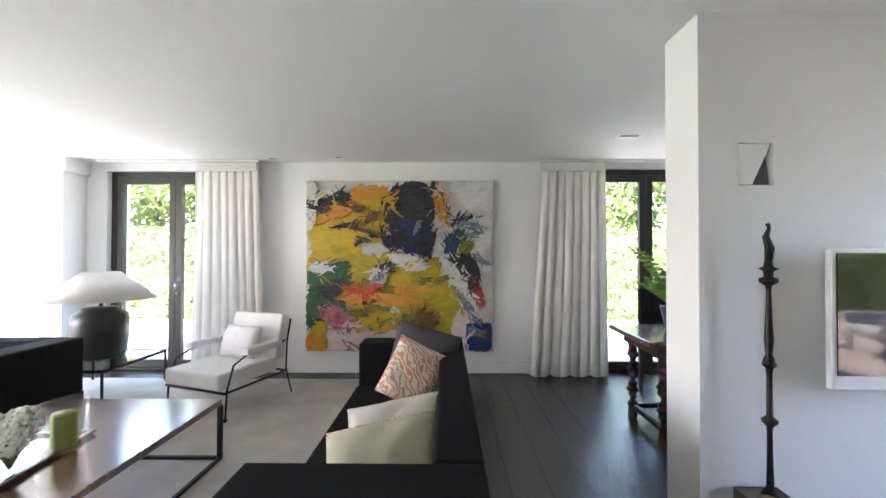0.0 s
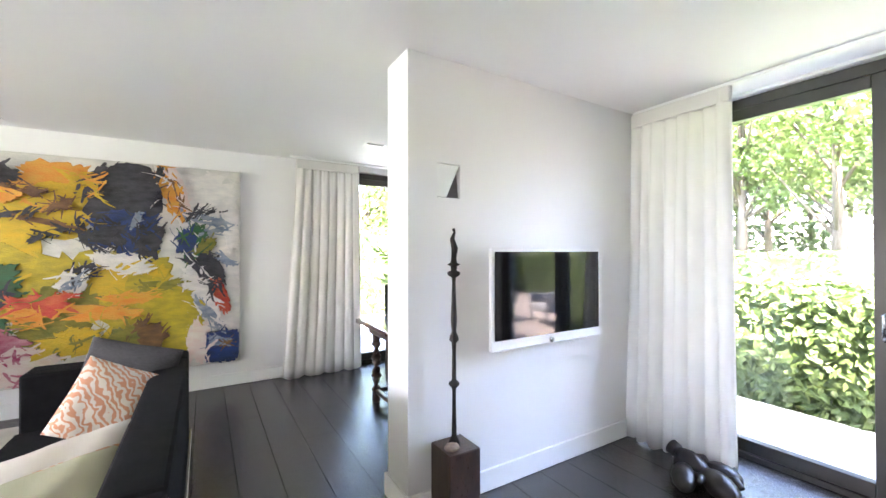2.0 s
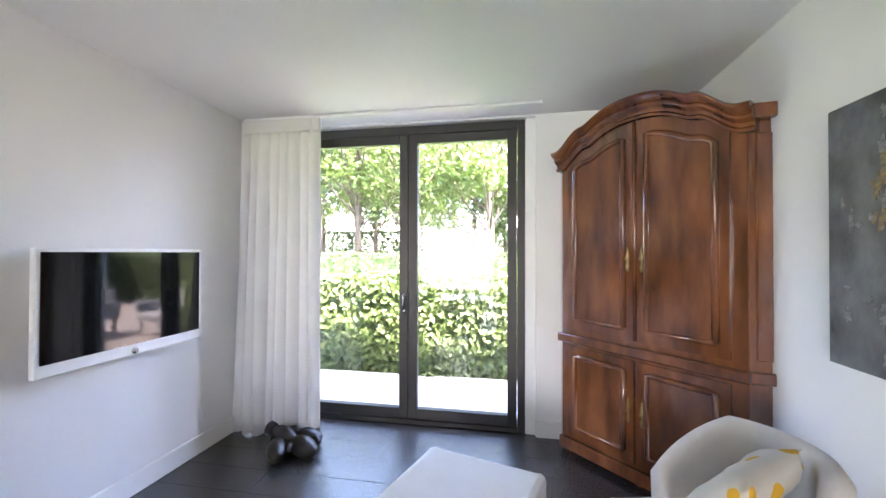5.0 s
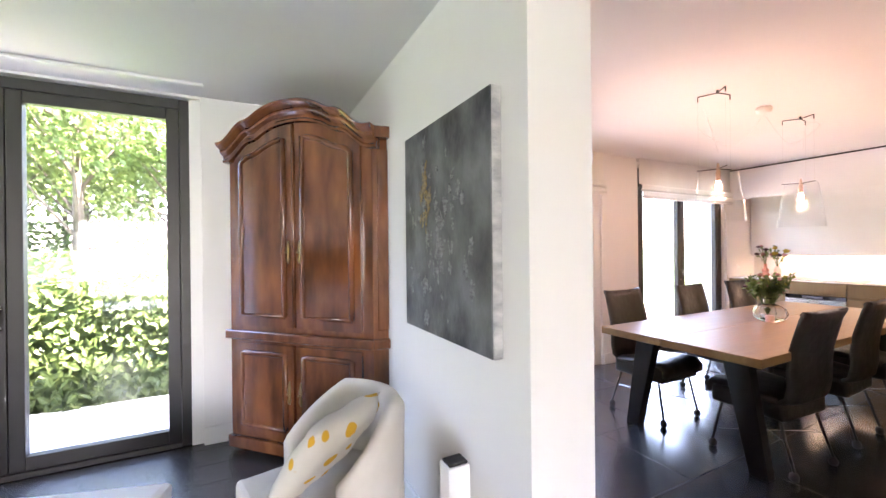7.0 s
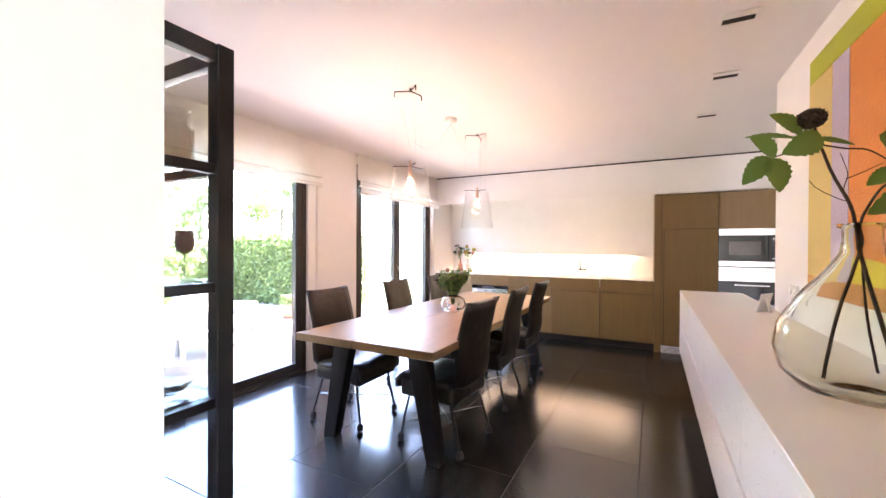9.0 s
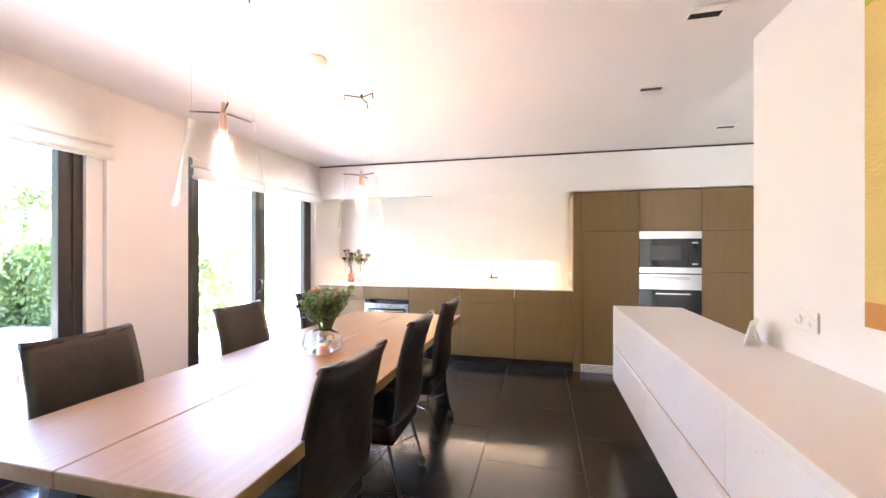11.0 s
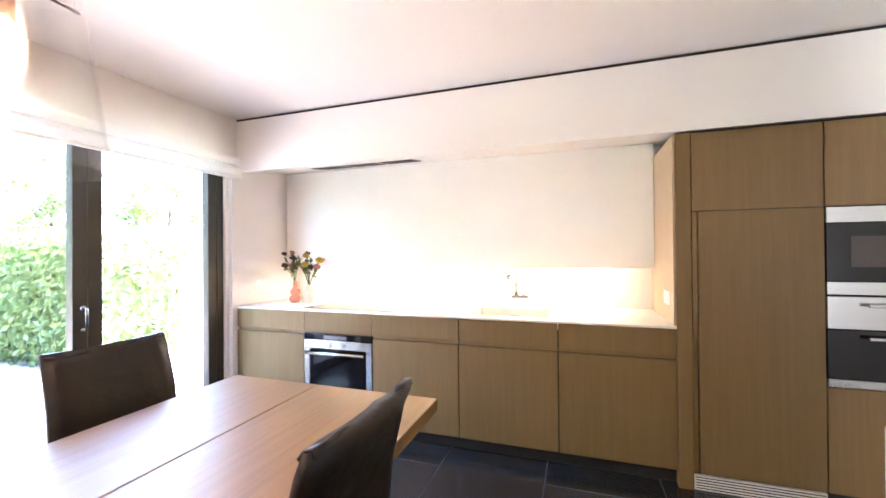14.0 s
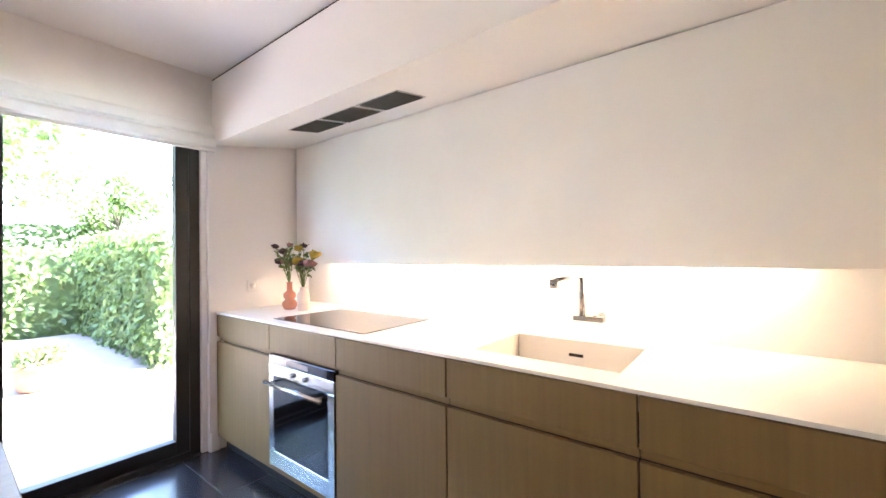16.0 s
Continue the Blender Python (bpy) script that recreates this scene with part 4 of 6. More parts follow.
for cx, cy, cz_ in ((0.02, 0.03, 0.20), (-0.08, -0.02, 0.19), (0.07, -0.06, 0.18)):
    vs, fs = [], []
    for _ in range(260):
        d = Vector((rnd.gauss(0, 1), rnd.gauss(0, 1), rnd.gauss(0.25, 1))).normalized()
        p = Vector((cx, cy, cz_)) + d * 0.075 * rnd.uniform(0.85, 1.05)
        a = (d + Vector((rnd.gauss(0, .4), rnd.gauss(0, .4), rnd.gauss(0, .4)))).normalized().orthogonal().normalized()
        w = d.cross(a)
        i = len(vs)
        s = 0.014
        vs += [p - a * s, p - w * s, p + a * s, p + w * s, p + d * 0.004]
        fs += [(i, i + 1, i + 4), (i + 1, i + 2, i + 4), (i + 2, i + 3, i + 4), (i + 3, i, i + 4)]
    me = bpy.data.meshes.new("flower_head")
    me.from_pydata(vs, [], fs)
    me.materials.append(M_petal)
    new("flower_head", me).parent = hv
bm = bmesh.new()
for k in range(14):
    a = k * 2.4
    tube(bm, [(0, 0, 0.02), (0.05 * math.cos(a), 0.05 * math.sin(a), 0.13)], 0.006, 5)
part("stalk_bundle", bm, M_leaf, hv)
cj = thing("candle_jar", "glass hurricane jar with a green pillar candle", "candle", pose(-1.34, 1.88, 0.434))
bm = bmesh.new()
lathe(bm, [(0.085, 0), (0.095, 0.12), (0.10, 0.235), (0.096, 0.235), (0.091, 0.12), (0.080, 0.006)], 28, close=True)
part("jar", bm, M_glass, cj, smooth=True)
bm = bmesh.new()
lathe(bm, [(0.05, 0.008), (0.052, 0.02), (0.052, 0.17), (0.047, 0.18)], 24)
part("candle", bm, mat("green_wax", (0.24, 0.28, 0.05), 0.5, 0, 0.06, 8, 0.05, 60), cj, smooth=True)

# ---- side table and lamp ----
st = thing("side_table", "low glass side table with thin dark steel legs", "table", pose(-2.92, 3.84, 0.017))
part("tabletop", box(-0.42, 0.42, -0.42, 0.42, 0.33, 0.345, 0.003), glass_mat("green_plate_glass", (0.80, 0.93, 0.88)), st)
for sx in (-1, 1):
    for sy in (-1, 1):
        part("leg", box(sx * 0.40 - 0.009, sx * 0.40 + 0.009, sy * 0.40 - 0.009, sy * 0.40 + 0.009, 0, 0.329, 0.001), M_iron, st)
for s in (-1, 1):
    part("rail", box(-0.39, 0.39, s * 0.40 - 0.008, s * 0.40 + 0.008, 0.312, 0.328), M_iron, st)
    part("rail", box(s * 0.40 - 0.008, s * 0.40 + 0.008, -0.39, 0.39, 0.312, 0.328), M_iron, st)
tl = thing("table_lamp", "large table lamp, dark clay jar base and white cone shade", "lamp", pose(-2.925, 3.88, 0.364) @ Matrix.Diagonal((0.90, 0.90, 1, 1)))
bm = bmesh.new()
lathe(bm, [(0.20, 0), (0.235, 0.03), (0.255, 0.20), (0.262, 0.36), (0.24, 0.44), (0.17, 0.475), (0.165, 0.50), (0.06, 0.51)], 36)
part("base", bm, M_ceramic, tl, smooth=True)
for s in (-1, 1):
    bm = bmesh.new()
    tube(bm, [(s * 0.24, 0, 0.44), (s * 0.275, 0, 0.42), (s * 0.27, 0, 0.38), (s * 0.255, 0, 0.36)], 0.012, 8)
    part("ear", bm, M_ceramic, tl, smooth=True)
bm = bmesh.new()
tube(bm, [(0, 0, 0.505), (0, 0, 0.60)], 0.018, 12)
part("stem", bm, M_darkwood, tl, smooth=True)
bm = bmesh.new()
lathe(bm, [(0.53, 0.585), (0.17, 0.86), (0.165, 0.858), (0.522, 0.585)], 40, close=True)
part("shade", bm, cloth_mat("white_lampshade", (0.80, 0.78, 0.75), 0.35), tl, "white pleated cone shade", True)

# ---- antique table, chair and fern behind the media wall ----
at = thing("antique_table", "antique oak table with twisted legs by the garden door", "table", pose(2.78, 3.10, 0))
part("tabletop", box(-0.76, 0.76, -0.36, 0.36, 0.745, 0.785, 0.008, 2), M_redwood, at, "red-brown polished top")
part("apron", box(-0.66, 0.66, -0.28, 0.28, 0.655, 0.744, 0.004), M_darkwood, at)


def twisted_leg(h=0.655):
    bm = bmesh.new()
    n, rings = 12, []
    steps = 72
    for j in range(steps + 1):
        v = j / steps
        z = v * h
        if v < 0.08:
            r, tw = 0.030 + 0.012 * math.sin(v / 0.08 * math.pi), 0
        elif v < 0.18 or v > 0.88:
            r, tw = 0.036, 0
        else:
            r, tw = 0.030, 0.015
        row = []
        for k in range(n):
            a = k * math.tau / n
            rr = r + tw * math.cos(2 * (a - (v - 0.18) * 13)) + tw * 0.5 * math.sin((v - .18) * 70)
            row.append(bm.verts.new((rr * math.cos(a), rr * math.sin(a), z)))
        rings.append(row)
    for u, w in zip(rings, rings[1:]):
        for k in range(n):
            bm.faces.new((u[k], u[(k + 1) % n], w[(k + 1) % n], w[k]))
    bm.faces.new(rings[0][::-1])
    bm.faces.new(rings[-1])
    return bm


leg_mesh = mesh_of(twisted_leg(), "leg", M_darkwood, True)
for sx in (-1, 1):
    for sy in (-1, 1):
        o = new("leg", leg_mesh)
        o.parent, o.location = at, (sx * 0.60, sy * 0.24, 0)
for sy in (-1, 1):
    part("stretcher", box(-0.565, 0.565, sy * 0.24 - 0.02, sy * 0.24 + 0.02, 0.09, 0.13, 0.006), M_darkwood, at)
for sx in (-1, 1):
    part("stretcher", box(sx * 0.60 - 0.02, sx * 0.60 + 0.02, -0.205, 0.205, 0.09, 0.13, 0.006), M_darkwood, at)
bc = thing("dining_chair", "black upholstered chair behind the antique table", "chair", pose(2.78, 3.80, 0))
part("seat", box(-0.22, 0.22, -0.24, 0.22, 0.42, 0.50, 0.02, 3), M_sofa, bc)
part("backrest", box(-0.22, 0.22, 0.18, 0.25, 0.60, 1.05, 0.02, 3), M_sofa, bc)
for sx in (-1, 1):
    part("back_post", box(sx * 0.2 - 0.015, sx * 0.2 + 0.015, 0.2, 0.235, 0.0, 0.62, 0.003), M_darkwood, bc)
    part("leg", box(sx * 0.2 - 0.016, sx * 0.2 + 0.016, -0.22, -0.19, 0.0, 0.42, 0.003), M_darkwood, bc)
fern = thing("potted_fern", "bright green potted fern on the antique table", "plant", pose(2.47, 3.16, 0.786) @ Matrix.Scale(1.3, 4))
bm = bmesh.new()
lathe(bm, [(0.07, 0), (0.10, 0.13), (0.105, 0.15), (0.09, 0.15), (0.085, 0.12)], 24)
part("pot", bm, M_ceramic, fern, smooth=True)
rnd = random.Random(9)
vs, fs = [], []
for k in range(30):
    a = rnd.random() * math.tau
    up, out = rnd.uniform(0.25, 0.62), rnd.uniform(0.14, 0.42)
    pts = [Vector((math.cos(a) * out * u, math.sin(a) * out * u, 0.14 + up * (u - 0.35 * u * u))) for u in [i / 12 for i in range(13)]]
    side = Vector((-math.sin(a), math.cos(a), 0.1))
    for i, p in enumerate(pts[1:]):
        ln = 0.075 * math.sin(math.pi * min(1, (i + 2) / 13)) + 0.01
        d = (pts[min(i + 2, 12)] - pts[i]).normalized()
        for s in (-1, 1):
            q = len(vs)
            vs += [p, p + side * s * ln * 0.5 + d * 0.02, p + side * s * ln + d * 0.012 - Vector((0, 0, 0.01)), p + side * s * ln * 0.5 - d * 0.012]
            fs.append((q, q + 1, q + 2, q + 3))
me = bpy.data.meshes.new("fronds")
me.from_pydata(vs, [], fs)
M_fern = mat("fern_leaf", (0.12, 0.30, 0.02), 0.5)
leafy(M_fern, (0.16, 0.34, 0.04), (0.20, 0.40, 0.07))
me.materials.append(M_fern)
new("fronds", me).parent = fern

# ---- by the garden door ----
gl = thing("boxing_gloves", "pile of black leather boxing gloves on the floor", "boxing gloves", pose(3.36, 1.04, 0) @ Matrix.Scale(0.80, 4))
for x, y, z, rz, ry, s in ((-0.04, -0.12, 0.085, -110, 8, 1.05), (0.13, -0.05, 0.08, -70, 6, 1.0), (-0.14, 0.07, 0.085, -150, 5, 1.0), (0.02, 0.10, 0.14, -100, 14, 0.9)):
    bm = bmesh.new()
    bmesh.ops.create_icosphere(bm, subdivisions=3, radius=1)
    for q in bm.verts:
        t = q.co.x
        k = 1.0 if t > 0 else 0.78 + 0.22 * (1 + t)
        q.co = Vector((t * 0.15, q.co.y * 0.085 * k, q.co.z * 0.085 * k)) * (1 + 0.07 * noise.noise(q.co * 2.5))
    g = part("glove", bm, M_leather, gl, smooth=True, m=pose(x, y, z, 0, ry, rz) @ Matrix.Scale(s, 4))
    bm = bmesh.new()
    tube(bm, [(-0.13, 0, 0), (-0.19, 0, 0.0)], [0.062, 0.068], 14)
    part("cuff", bm, M_leather, g, smooth=True)
    bm = bmesh.new()
    tube(bm, [(-0.02, 0.07, 0.02), (0.03, 0.105, 0.03), (0.09, 0.09, 0.03)], [0.025, 0.036, 0.02], 10)
    part("thumb", bm, M_leather, g, smooth=True)

# ---- corner cupboard ----
cab = thing("corner_cupboard", "polished cherry wood corner cupboard with arched top", "cupboard", pose(3.345, -1.235, 0, 0, 0, 43.5))
CW = 1.13  # front width; local x runs along the front, +y looks into the room


def arch(x):
    """Height of the serpentine cornice: a dome between two cusps, then falling shoulders."""
    u = min(1.0, abs(x) / (CW / 2))
    if u < 0.50:
        return 2.345 - 0.072 * (u / 0.50) ** 2.4
    if u < 0.62:
        return 2.273 - 0.020 * math.sin((u - 0.50) / 0.12 * math.pi / 2)
    w = (u - 0.62) / 0.38
    return 2.253 - 0.125 * (0.5 - 0.5 * math.cos(math.pi * w)) ** 0.9


def arched_panel(x0, x1, z0, drop, y0, y1, rise=True, n=16, top=None, bev=0.0):
    bm = bmesh.new()
    xs = [x0 + (x1 - x0) * i / n for i in range(n + 1)]
    up = [(arch(x) - drop) if rise else top for x in xs]
    rows = [[bm.verts.new((x, y, z)) for x, z in zip(xs, up)] + [bm.verts.new((x1, y, z0)), bm.verts.new((x0, y, z0))] for y in (y0, y1)]
    bm.faces.new(rows[0])
    bm.faces.new(rows[1][::-1])
    k = len(rows[0])
    for i in range(k):
        bm.faces.new((rows[0][i], rows[0][(i + 1) % k], rows[1][(i + 1) % k], rows[1][i]))
    return bm


h = CW / 2
bm = arched_panel(-h, h, 0.06, 0.02, -0.02, -0.002)
part("carcass_front", bm, M_cherry, cab)
bm = bmesh.new()
foot = [(h, -0.003), (-h, -0.003), (-h - 0.10, -0.078), (-h - 0.09, -0.10), (0, -0.72), (h + 0.06, -0.10), (h + 0.06, -0.06)]
lo = [bm.verts.new((x, y, 0.05)) for x, y in foot]
hi = [bm.verts.new((x, y, 2.10)) for x, y in foot]
bm.faces.new(lo[::-1])
bm.faces.new(hi)
for i in range(len(foot)):
    bm.faces.new((lo[i], lo[(i + 1) % 7], hi[(i + 1) % 7], hi[i]))
part("carcass", bm, M_cherry, cab)
for s in (-1, 1):
    x0, x1 = sorted((s * 0.012, s * (h - 0.07)))
    for nm, z0, top in (("upper_door", 0.885, None), ("lower_door", 0.14, 0.765)):
        rise = top is None
        d = part(nm, arched_panel(x0, x1, z0, 0.13, 0.0, 0.022, rise, 16, top), M_cherry, cab)
        ins = 0.075
        part("door_panel", arched_panel(x0 + ins, x1 - ins, z0 + ins + 0.01, 0.235, 0.0222, 0.031, rise, 14, (top or 0) - ins), M_cherry, d)
        bm = bmesh.new()
        pts = [(x0 + ins - 0.012, 0.027, z0 + ins), (x1 - ins + 0.012, 0.027, z0 + ins)]
        n = 12
        rim = [(x1 - ins + 0.012 - (x1 - x0 - 2 * ins + 0.024) * i / n, 0.027) for i in range(n + 1)]
        pts += [(x, y, (arch(x) - 0.222) if rise else (top - ins + 0.012)) for x, y in rim]
        pts.append(pts[0])
        tube(bm, pts, 0.019, 8)
        tube(bm, [(x, y - 0.002, z) for x, y, z in pts], 0.010, 6)
        part("moulding", bm, M_cherry, d, smooth=True)
        bm = bmesh.new()
        kx = s * 0.045
        kz = 1.38 if rise else 0.46
        tube(bm, [(kx, 0.024, kz - 0.075), (kx, 0.026, kz - 0.05), (kx, 0.026, kz - 0.02), (kx, 0.026, kz + 0.02), (kx, 0.026, kz + 0.05), (kx, 0.024, kz + 0.075)], [0.004, 0.013, 0.007, 0.013, 0.008, 0.004], 8)
        tube(bm, [(kx, 0.03, kz), (kx, 0.05, kz)], 0.006, 8)
        part("key_plate", bm, M_brass, d, "ornate brass key plate", True)
# arched cornice, swept along the front
bm = bmesh.new()
prof = [(0.0, -0.125), (0.036, -0.122), (0.040, -0.108), (0.030, -0.098), (0.034, -0.080), (0.058, -0.062), (0.064, -0.050), (0.060, -0.040), (0.076, -0.030), (0.096, -0.014), (0.102, 0.0), (0.09, 0.008), (0.0, 0.004), (-0.06, 0.0), (-0.06, -0.125)]
N = 48
cols = []
for i in range(N + 1):
    x = (-h - 0.04) + (CW + 0.06) * i / N
    z = arch(max(-h, min(h, x)))
    cols.append([bm.verts.new((x, y, z + dz)) for y, dz in prof])
for a, b in zip(cols, cols[1:]):
    for j in range(len(prof)):
        bm.faces.new((a[j], a[(j + 1) % len(prof)], b[(j + 1) % len(prof)], b[j]))
bm.faces.new(cols[0][::-1])
bm.faces.new(cols[-1])
part("cornice", bm, M_cherry, cab)
# the canted sides
part("side_pilaster", box(-0.065, 0.065, -0.02, 0.0, 0.06, 2.06, 0.004), M_cherry, cab, m=pose(-h - 0.052, -0.036, 0, 0, 0, 37))
part("side_moulding", box(-0.035, 0.035, 0.0005, 0.012, 0.90, 2.0, 0.005), M_cherry, cab, m=pose(-h - 0.052, -0.036, 0, 0, 0, 37))
part("side_cornice", box(-0.08, 0.075, -0.06, 0.05, 2.062, 2.135, 0.015, 2), M_cherry, cab, m=pose(-h - 0.052, -0.036, 0, 0, 0, 37))
part("waist_moulding", box(-h - 0.02, h + 0.01, 0.0, 0.045, 0.79, 0.85, 0.014, 3), M_cherry, cab)
part("side_waist", box(-0.07, 0.07, -0.01, 0.03, 0.79, 0.85, 0.012, 3), M_cherry, cab, m=pose(-h - 0.052, -0.036, 0, 0, 0, 37))
bm = bmesh.new()
tube(bm, [(0, 0.024, 0.89), (0, 0.024, arch(0) - 0.135)], 0.011, 8)
part("astragal", bm, M_cherry, cab, "rounded cover strip between the doors", True)
part("plinth", box(-h - 0.02, h, 0.0, 0.035, 0.04, 0.12, 0.010, 2), M_cherry, cab)
for x in (-h + 0.05, 0.0, h - 0.05):
    bm = bmesh.new()
    lathe(bm, [(0.02, 0), (0.034, 0.012), (0.03, 0.035), (0.022, 0.048)], 14, (x, -0.04, 0.0))
    part("bun_foot", bm, M_cherry, cab, smooth=True)

# ---- dark painting ----
dp = thing("dark_painting", "dark grey abstract canvas with a small gold smear", "painting")
part("canvas", box(1.72, 2.503, -1.713, -1.674, 1.013, 1.95, 0.003), paint("raw_canvas_edge", (0.60, 0.59, 0.57), (0.3, 0.3, 0.3)), dp)
M_slate = mat("slate_grey_paint", (0.17, 0.178, 0.185), 0.6, 0, 0.2, 6.5, 1.0, 16, (1, 1, 0.7), (0.026, 0.028, 0.031))
part("painted_face", box(1.722, 2.501, -1.6738, -1.668, 1.015, 1.948, 0.002), M_slate, dp)


def dp_at(u, v, d):
    return (2.501 - u * 0.779, -1.6678 + d, 1.948 - v * 0.933)


P_gold = paint("gold_smear", (0.34, 0.23, 0.075), (0.12, 0.105, 0.08), 0.5, 14)
P_pale = paint("pale_grey_smear", (0.27, 0.275, 0.275), (0.10, 0.105, 0.11), 0.6, 14)
rd = random.Random(4)
for i in range(80):
    m_ = P_gold if i % 4 == 0 and i < 28 else P_pale
    cu, cv, su, sv = ((.32, .33, .07, .09) if m_ is P_gold else (.42, .52, .17, .22))
    painting_patch(dp, dp_at, m_, min(.93, max(.07, rd.gauss(cu, su))), min(.93, max(.07, rd.gauss(cv, sv))), rd.uniform(.004, .02), rd.uniform(.005, .034), rd.uniform(-25, 25), i * 0.1, 90 + i, 0.9, 0.9, 0)
for i, (u, v, ru, rv, a) in enumerate(((.31, .27, .022, .075, 6), (.35, .36, .018, .055, -8), (.27, .34, .012, .045, 4), (.33, .45, .008, .04, 0))):
    painting_patch(dp, dp_at, P_gold, u, v, ru, rv, a, 5 + i * 0.2, 150 + i, 1.1, 0.9, 0)

# ---- cream tub chair, ottoman, white column ----
tc = thing("tub_chair", "cream upholstered tub armchair beside the cupboard", "armchair", pose(2.36, -1.255, 0, 0, 0, 12) @ Matrix.Diagonal((0.79, 0.79, 0.935, 1)))
bm = bmesh.new()
N = 30
cols = []
for i in range(N + 1):
    a = radians(20) - radians(220) * i / N
    k = math.sin(math.pi * i / N)
    top = 0.56 + 0.24 * min(1, k * 1.35)
    ro, ri = 0.40, 0.30
    o = Vector((math.cos(a), math.sin(a) * 0.98, 0))
    cols.append([bm.verts.new(o * r + Vector((0, 0, z))) for r, z in ((ro - .02, 0.10), (ro, 0.30), (ro + .01, top - .05), (ro - .02, top - 0.01), (ro - .05, top), (ri + .01, top - .03), (ri, top - .08), (ri, 0.20), (ri, 0.10))])
for a, b in zip(cols, cols[1:]):
    m_ = len(a)
    for j in range(m_):
        bm.faces.new((a[j], a[(j + 1) % m_], b[(j + 1) % m_], b[j]))
bm.faces.new(cols[0][::-1])
bm.faces.new(cols[-1])
part("shell", bm, M_cream, tc, smooth=True)
part("base", box(-0.34, 0.34, -0.30, 0.36, 0.10, 0.27, 0.04, 3), M_cream, tc)
part("seat_cushion", box(-0.305, 0.305, -0.29, 0.42, 0.272, 0.44, 0.05, 4), M_cream, tc)
for sx in (-1, 1):
    for y in (-0.22, 0.28):
        part("leg", box(sx * 0.25 - 0.02, sx * 0.25 + 0.02, y - 0.02, y + 0.02, 0, 0.101, 0.004), M_darkwood, tc)
pillow("cream cushion with yellow spots in the tub chair", 0.44, 0.38, 0.13, M_spot, pose(2.27, -1.23, 0.60, 38, 0, -48))
ot = thing("ottoman", "low white upholstered ottoman in front of the garden door", "ottoman", pose(2.44, -0.28, 0, 0, 0, -17))
part("cushion", box(-0.30, 0.30, -0.30, 0.30, 0.10, 0.42, 0.06, 4), M_white_cloth, ot)
for sx in (-1, 1):
    for sy in (-1, 1):
        part("leg", box(sx * 0.22 - 0.02, sx * 0.22 + 0.02, sy * 0.22 - 0.02, sy * 0.22 + 0.02, 0, 0.101, 0.004), M_darkwood, ot)
sp = thing("loudspeaker", "slim white floor loudspeaker with a black top", "loudspeaker", pose(1.90, -1.615, 0) @ Matrix.Diagonal((0.75, 0.75, 1, 1)))
part("body", box(-0.05, 0.05, -0.06, 0.06, 0.012, 0.60, 0.008, 2), M_lacquer, sp)
part("top_grille", box(-0.042, 0.042, -0.052, 0.052, 0.601, 0.612, 0.004), M_dark, sp, "black top grille")
part("base", box(-0.07, 0.07, -0.075, 0.075, 0, 0.0115, 0.003), M_lacquer, sp)


# ---- ceiling fittings ----
def ceiling_vent(x, y, w, d, label, rz=0):
    e = thing("ceiling_spot", label, "ceiling light", pose(x, y, HC, 0, 0, rz), "recessed ceiling spots")
    for q in ((-w / 2, w / 2, -d / 2, -d / 2 + 0.012), (-w / 2, w / 2, d / 2 - 0.012, d / 2)):
        part("rim", box(*q, -0.006, -0.0005, 0.001), M_trim, e)
    for q in ((-w / 2, -w / 2 + 0.012), (w / 2 - 0.012, w / 2)):
        part("rim", box(*q, -d / 2 + 0.0125, d / 2 - 0.0125, -0.006, -0.0005, 0.001), M_trim, e)
    part("black_slot", box(-w / 2 + 0.013, w / 2 - 0.013, -d / 2 + 0.013, -0.004, -0.0045, -0.001), M_dark, e, "black lamp slot")
    bm = bmesh.new()
    sec = [(-0.003, -0.001), (d / 2 - 0.013, -0.001), (d / 2 - 0.013, -0.005), (-0.003, -0.0025)]
    ends = [[bm.verts.new((x, y, z)) for y, z in sec] for x in (-w / 2 + 0.013, w / 2 - 0.013)]
    bm.faces.new(ends[0])
    bm.faces.new(ends[1][::-1])
    for i in range(4):
        bm.faces.new((ends[0][i], ends[0][(i + 1) % 4], ends[1][(i + 1) % 4], ends[1][i]))
    part("deflector", bm, M_trim, e, "white slanted deflector")


ceiling_vent(2.25, 3.56, 0.20, 0.12, "square recessed ceiling spot beside the pier")
ceiling_vent(-1.42, 4.40, 0.09, 0.09, "small recessed ceiling spot above the painting")
ceiling_vent(-0.65, 4.36, 0.09, 0.09, "small recessed ceiling spot above the painting")

# ---- kitchen: fitted units ----
YK = -7.375       # front of the fitted units
M_led = glow_mat("warm_led", (1.0, 0.72, 0.44), 1.35)
M_bulb = glow_mat("warm_bulb", (1.0, 0.74, 0.52), 1.2)
# near-black colour standing in for shade in the slit over the soffit
M_gap_shade = mat("painted_gap_shade", (0.02, 0.02, 0.02), 0.8)

# soffit with a sloping underside
bm = bmesh.new()
sec = [(-7.34, 2.056), (-7.34, 2.478), (-8.088, 2.478), (-8.088, 2.16), (-7.97, 2.158)]
rows = [[bm.verts.new((x, y, z)) for y, z in sec] for x in (-1.358, XE - 0.002)]
bm.faces.new(rows[0])
bm.faces.new(rows[1][::-1])
for i in range(5):
    bm.faces.new((rows[0][i], rows[0][(i + 1) % 5], rows[1][(i + 1) % 5], rows[1][i]))
structure("soffit", bm, M_wall, "white plaster soffit over the kitchen units")
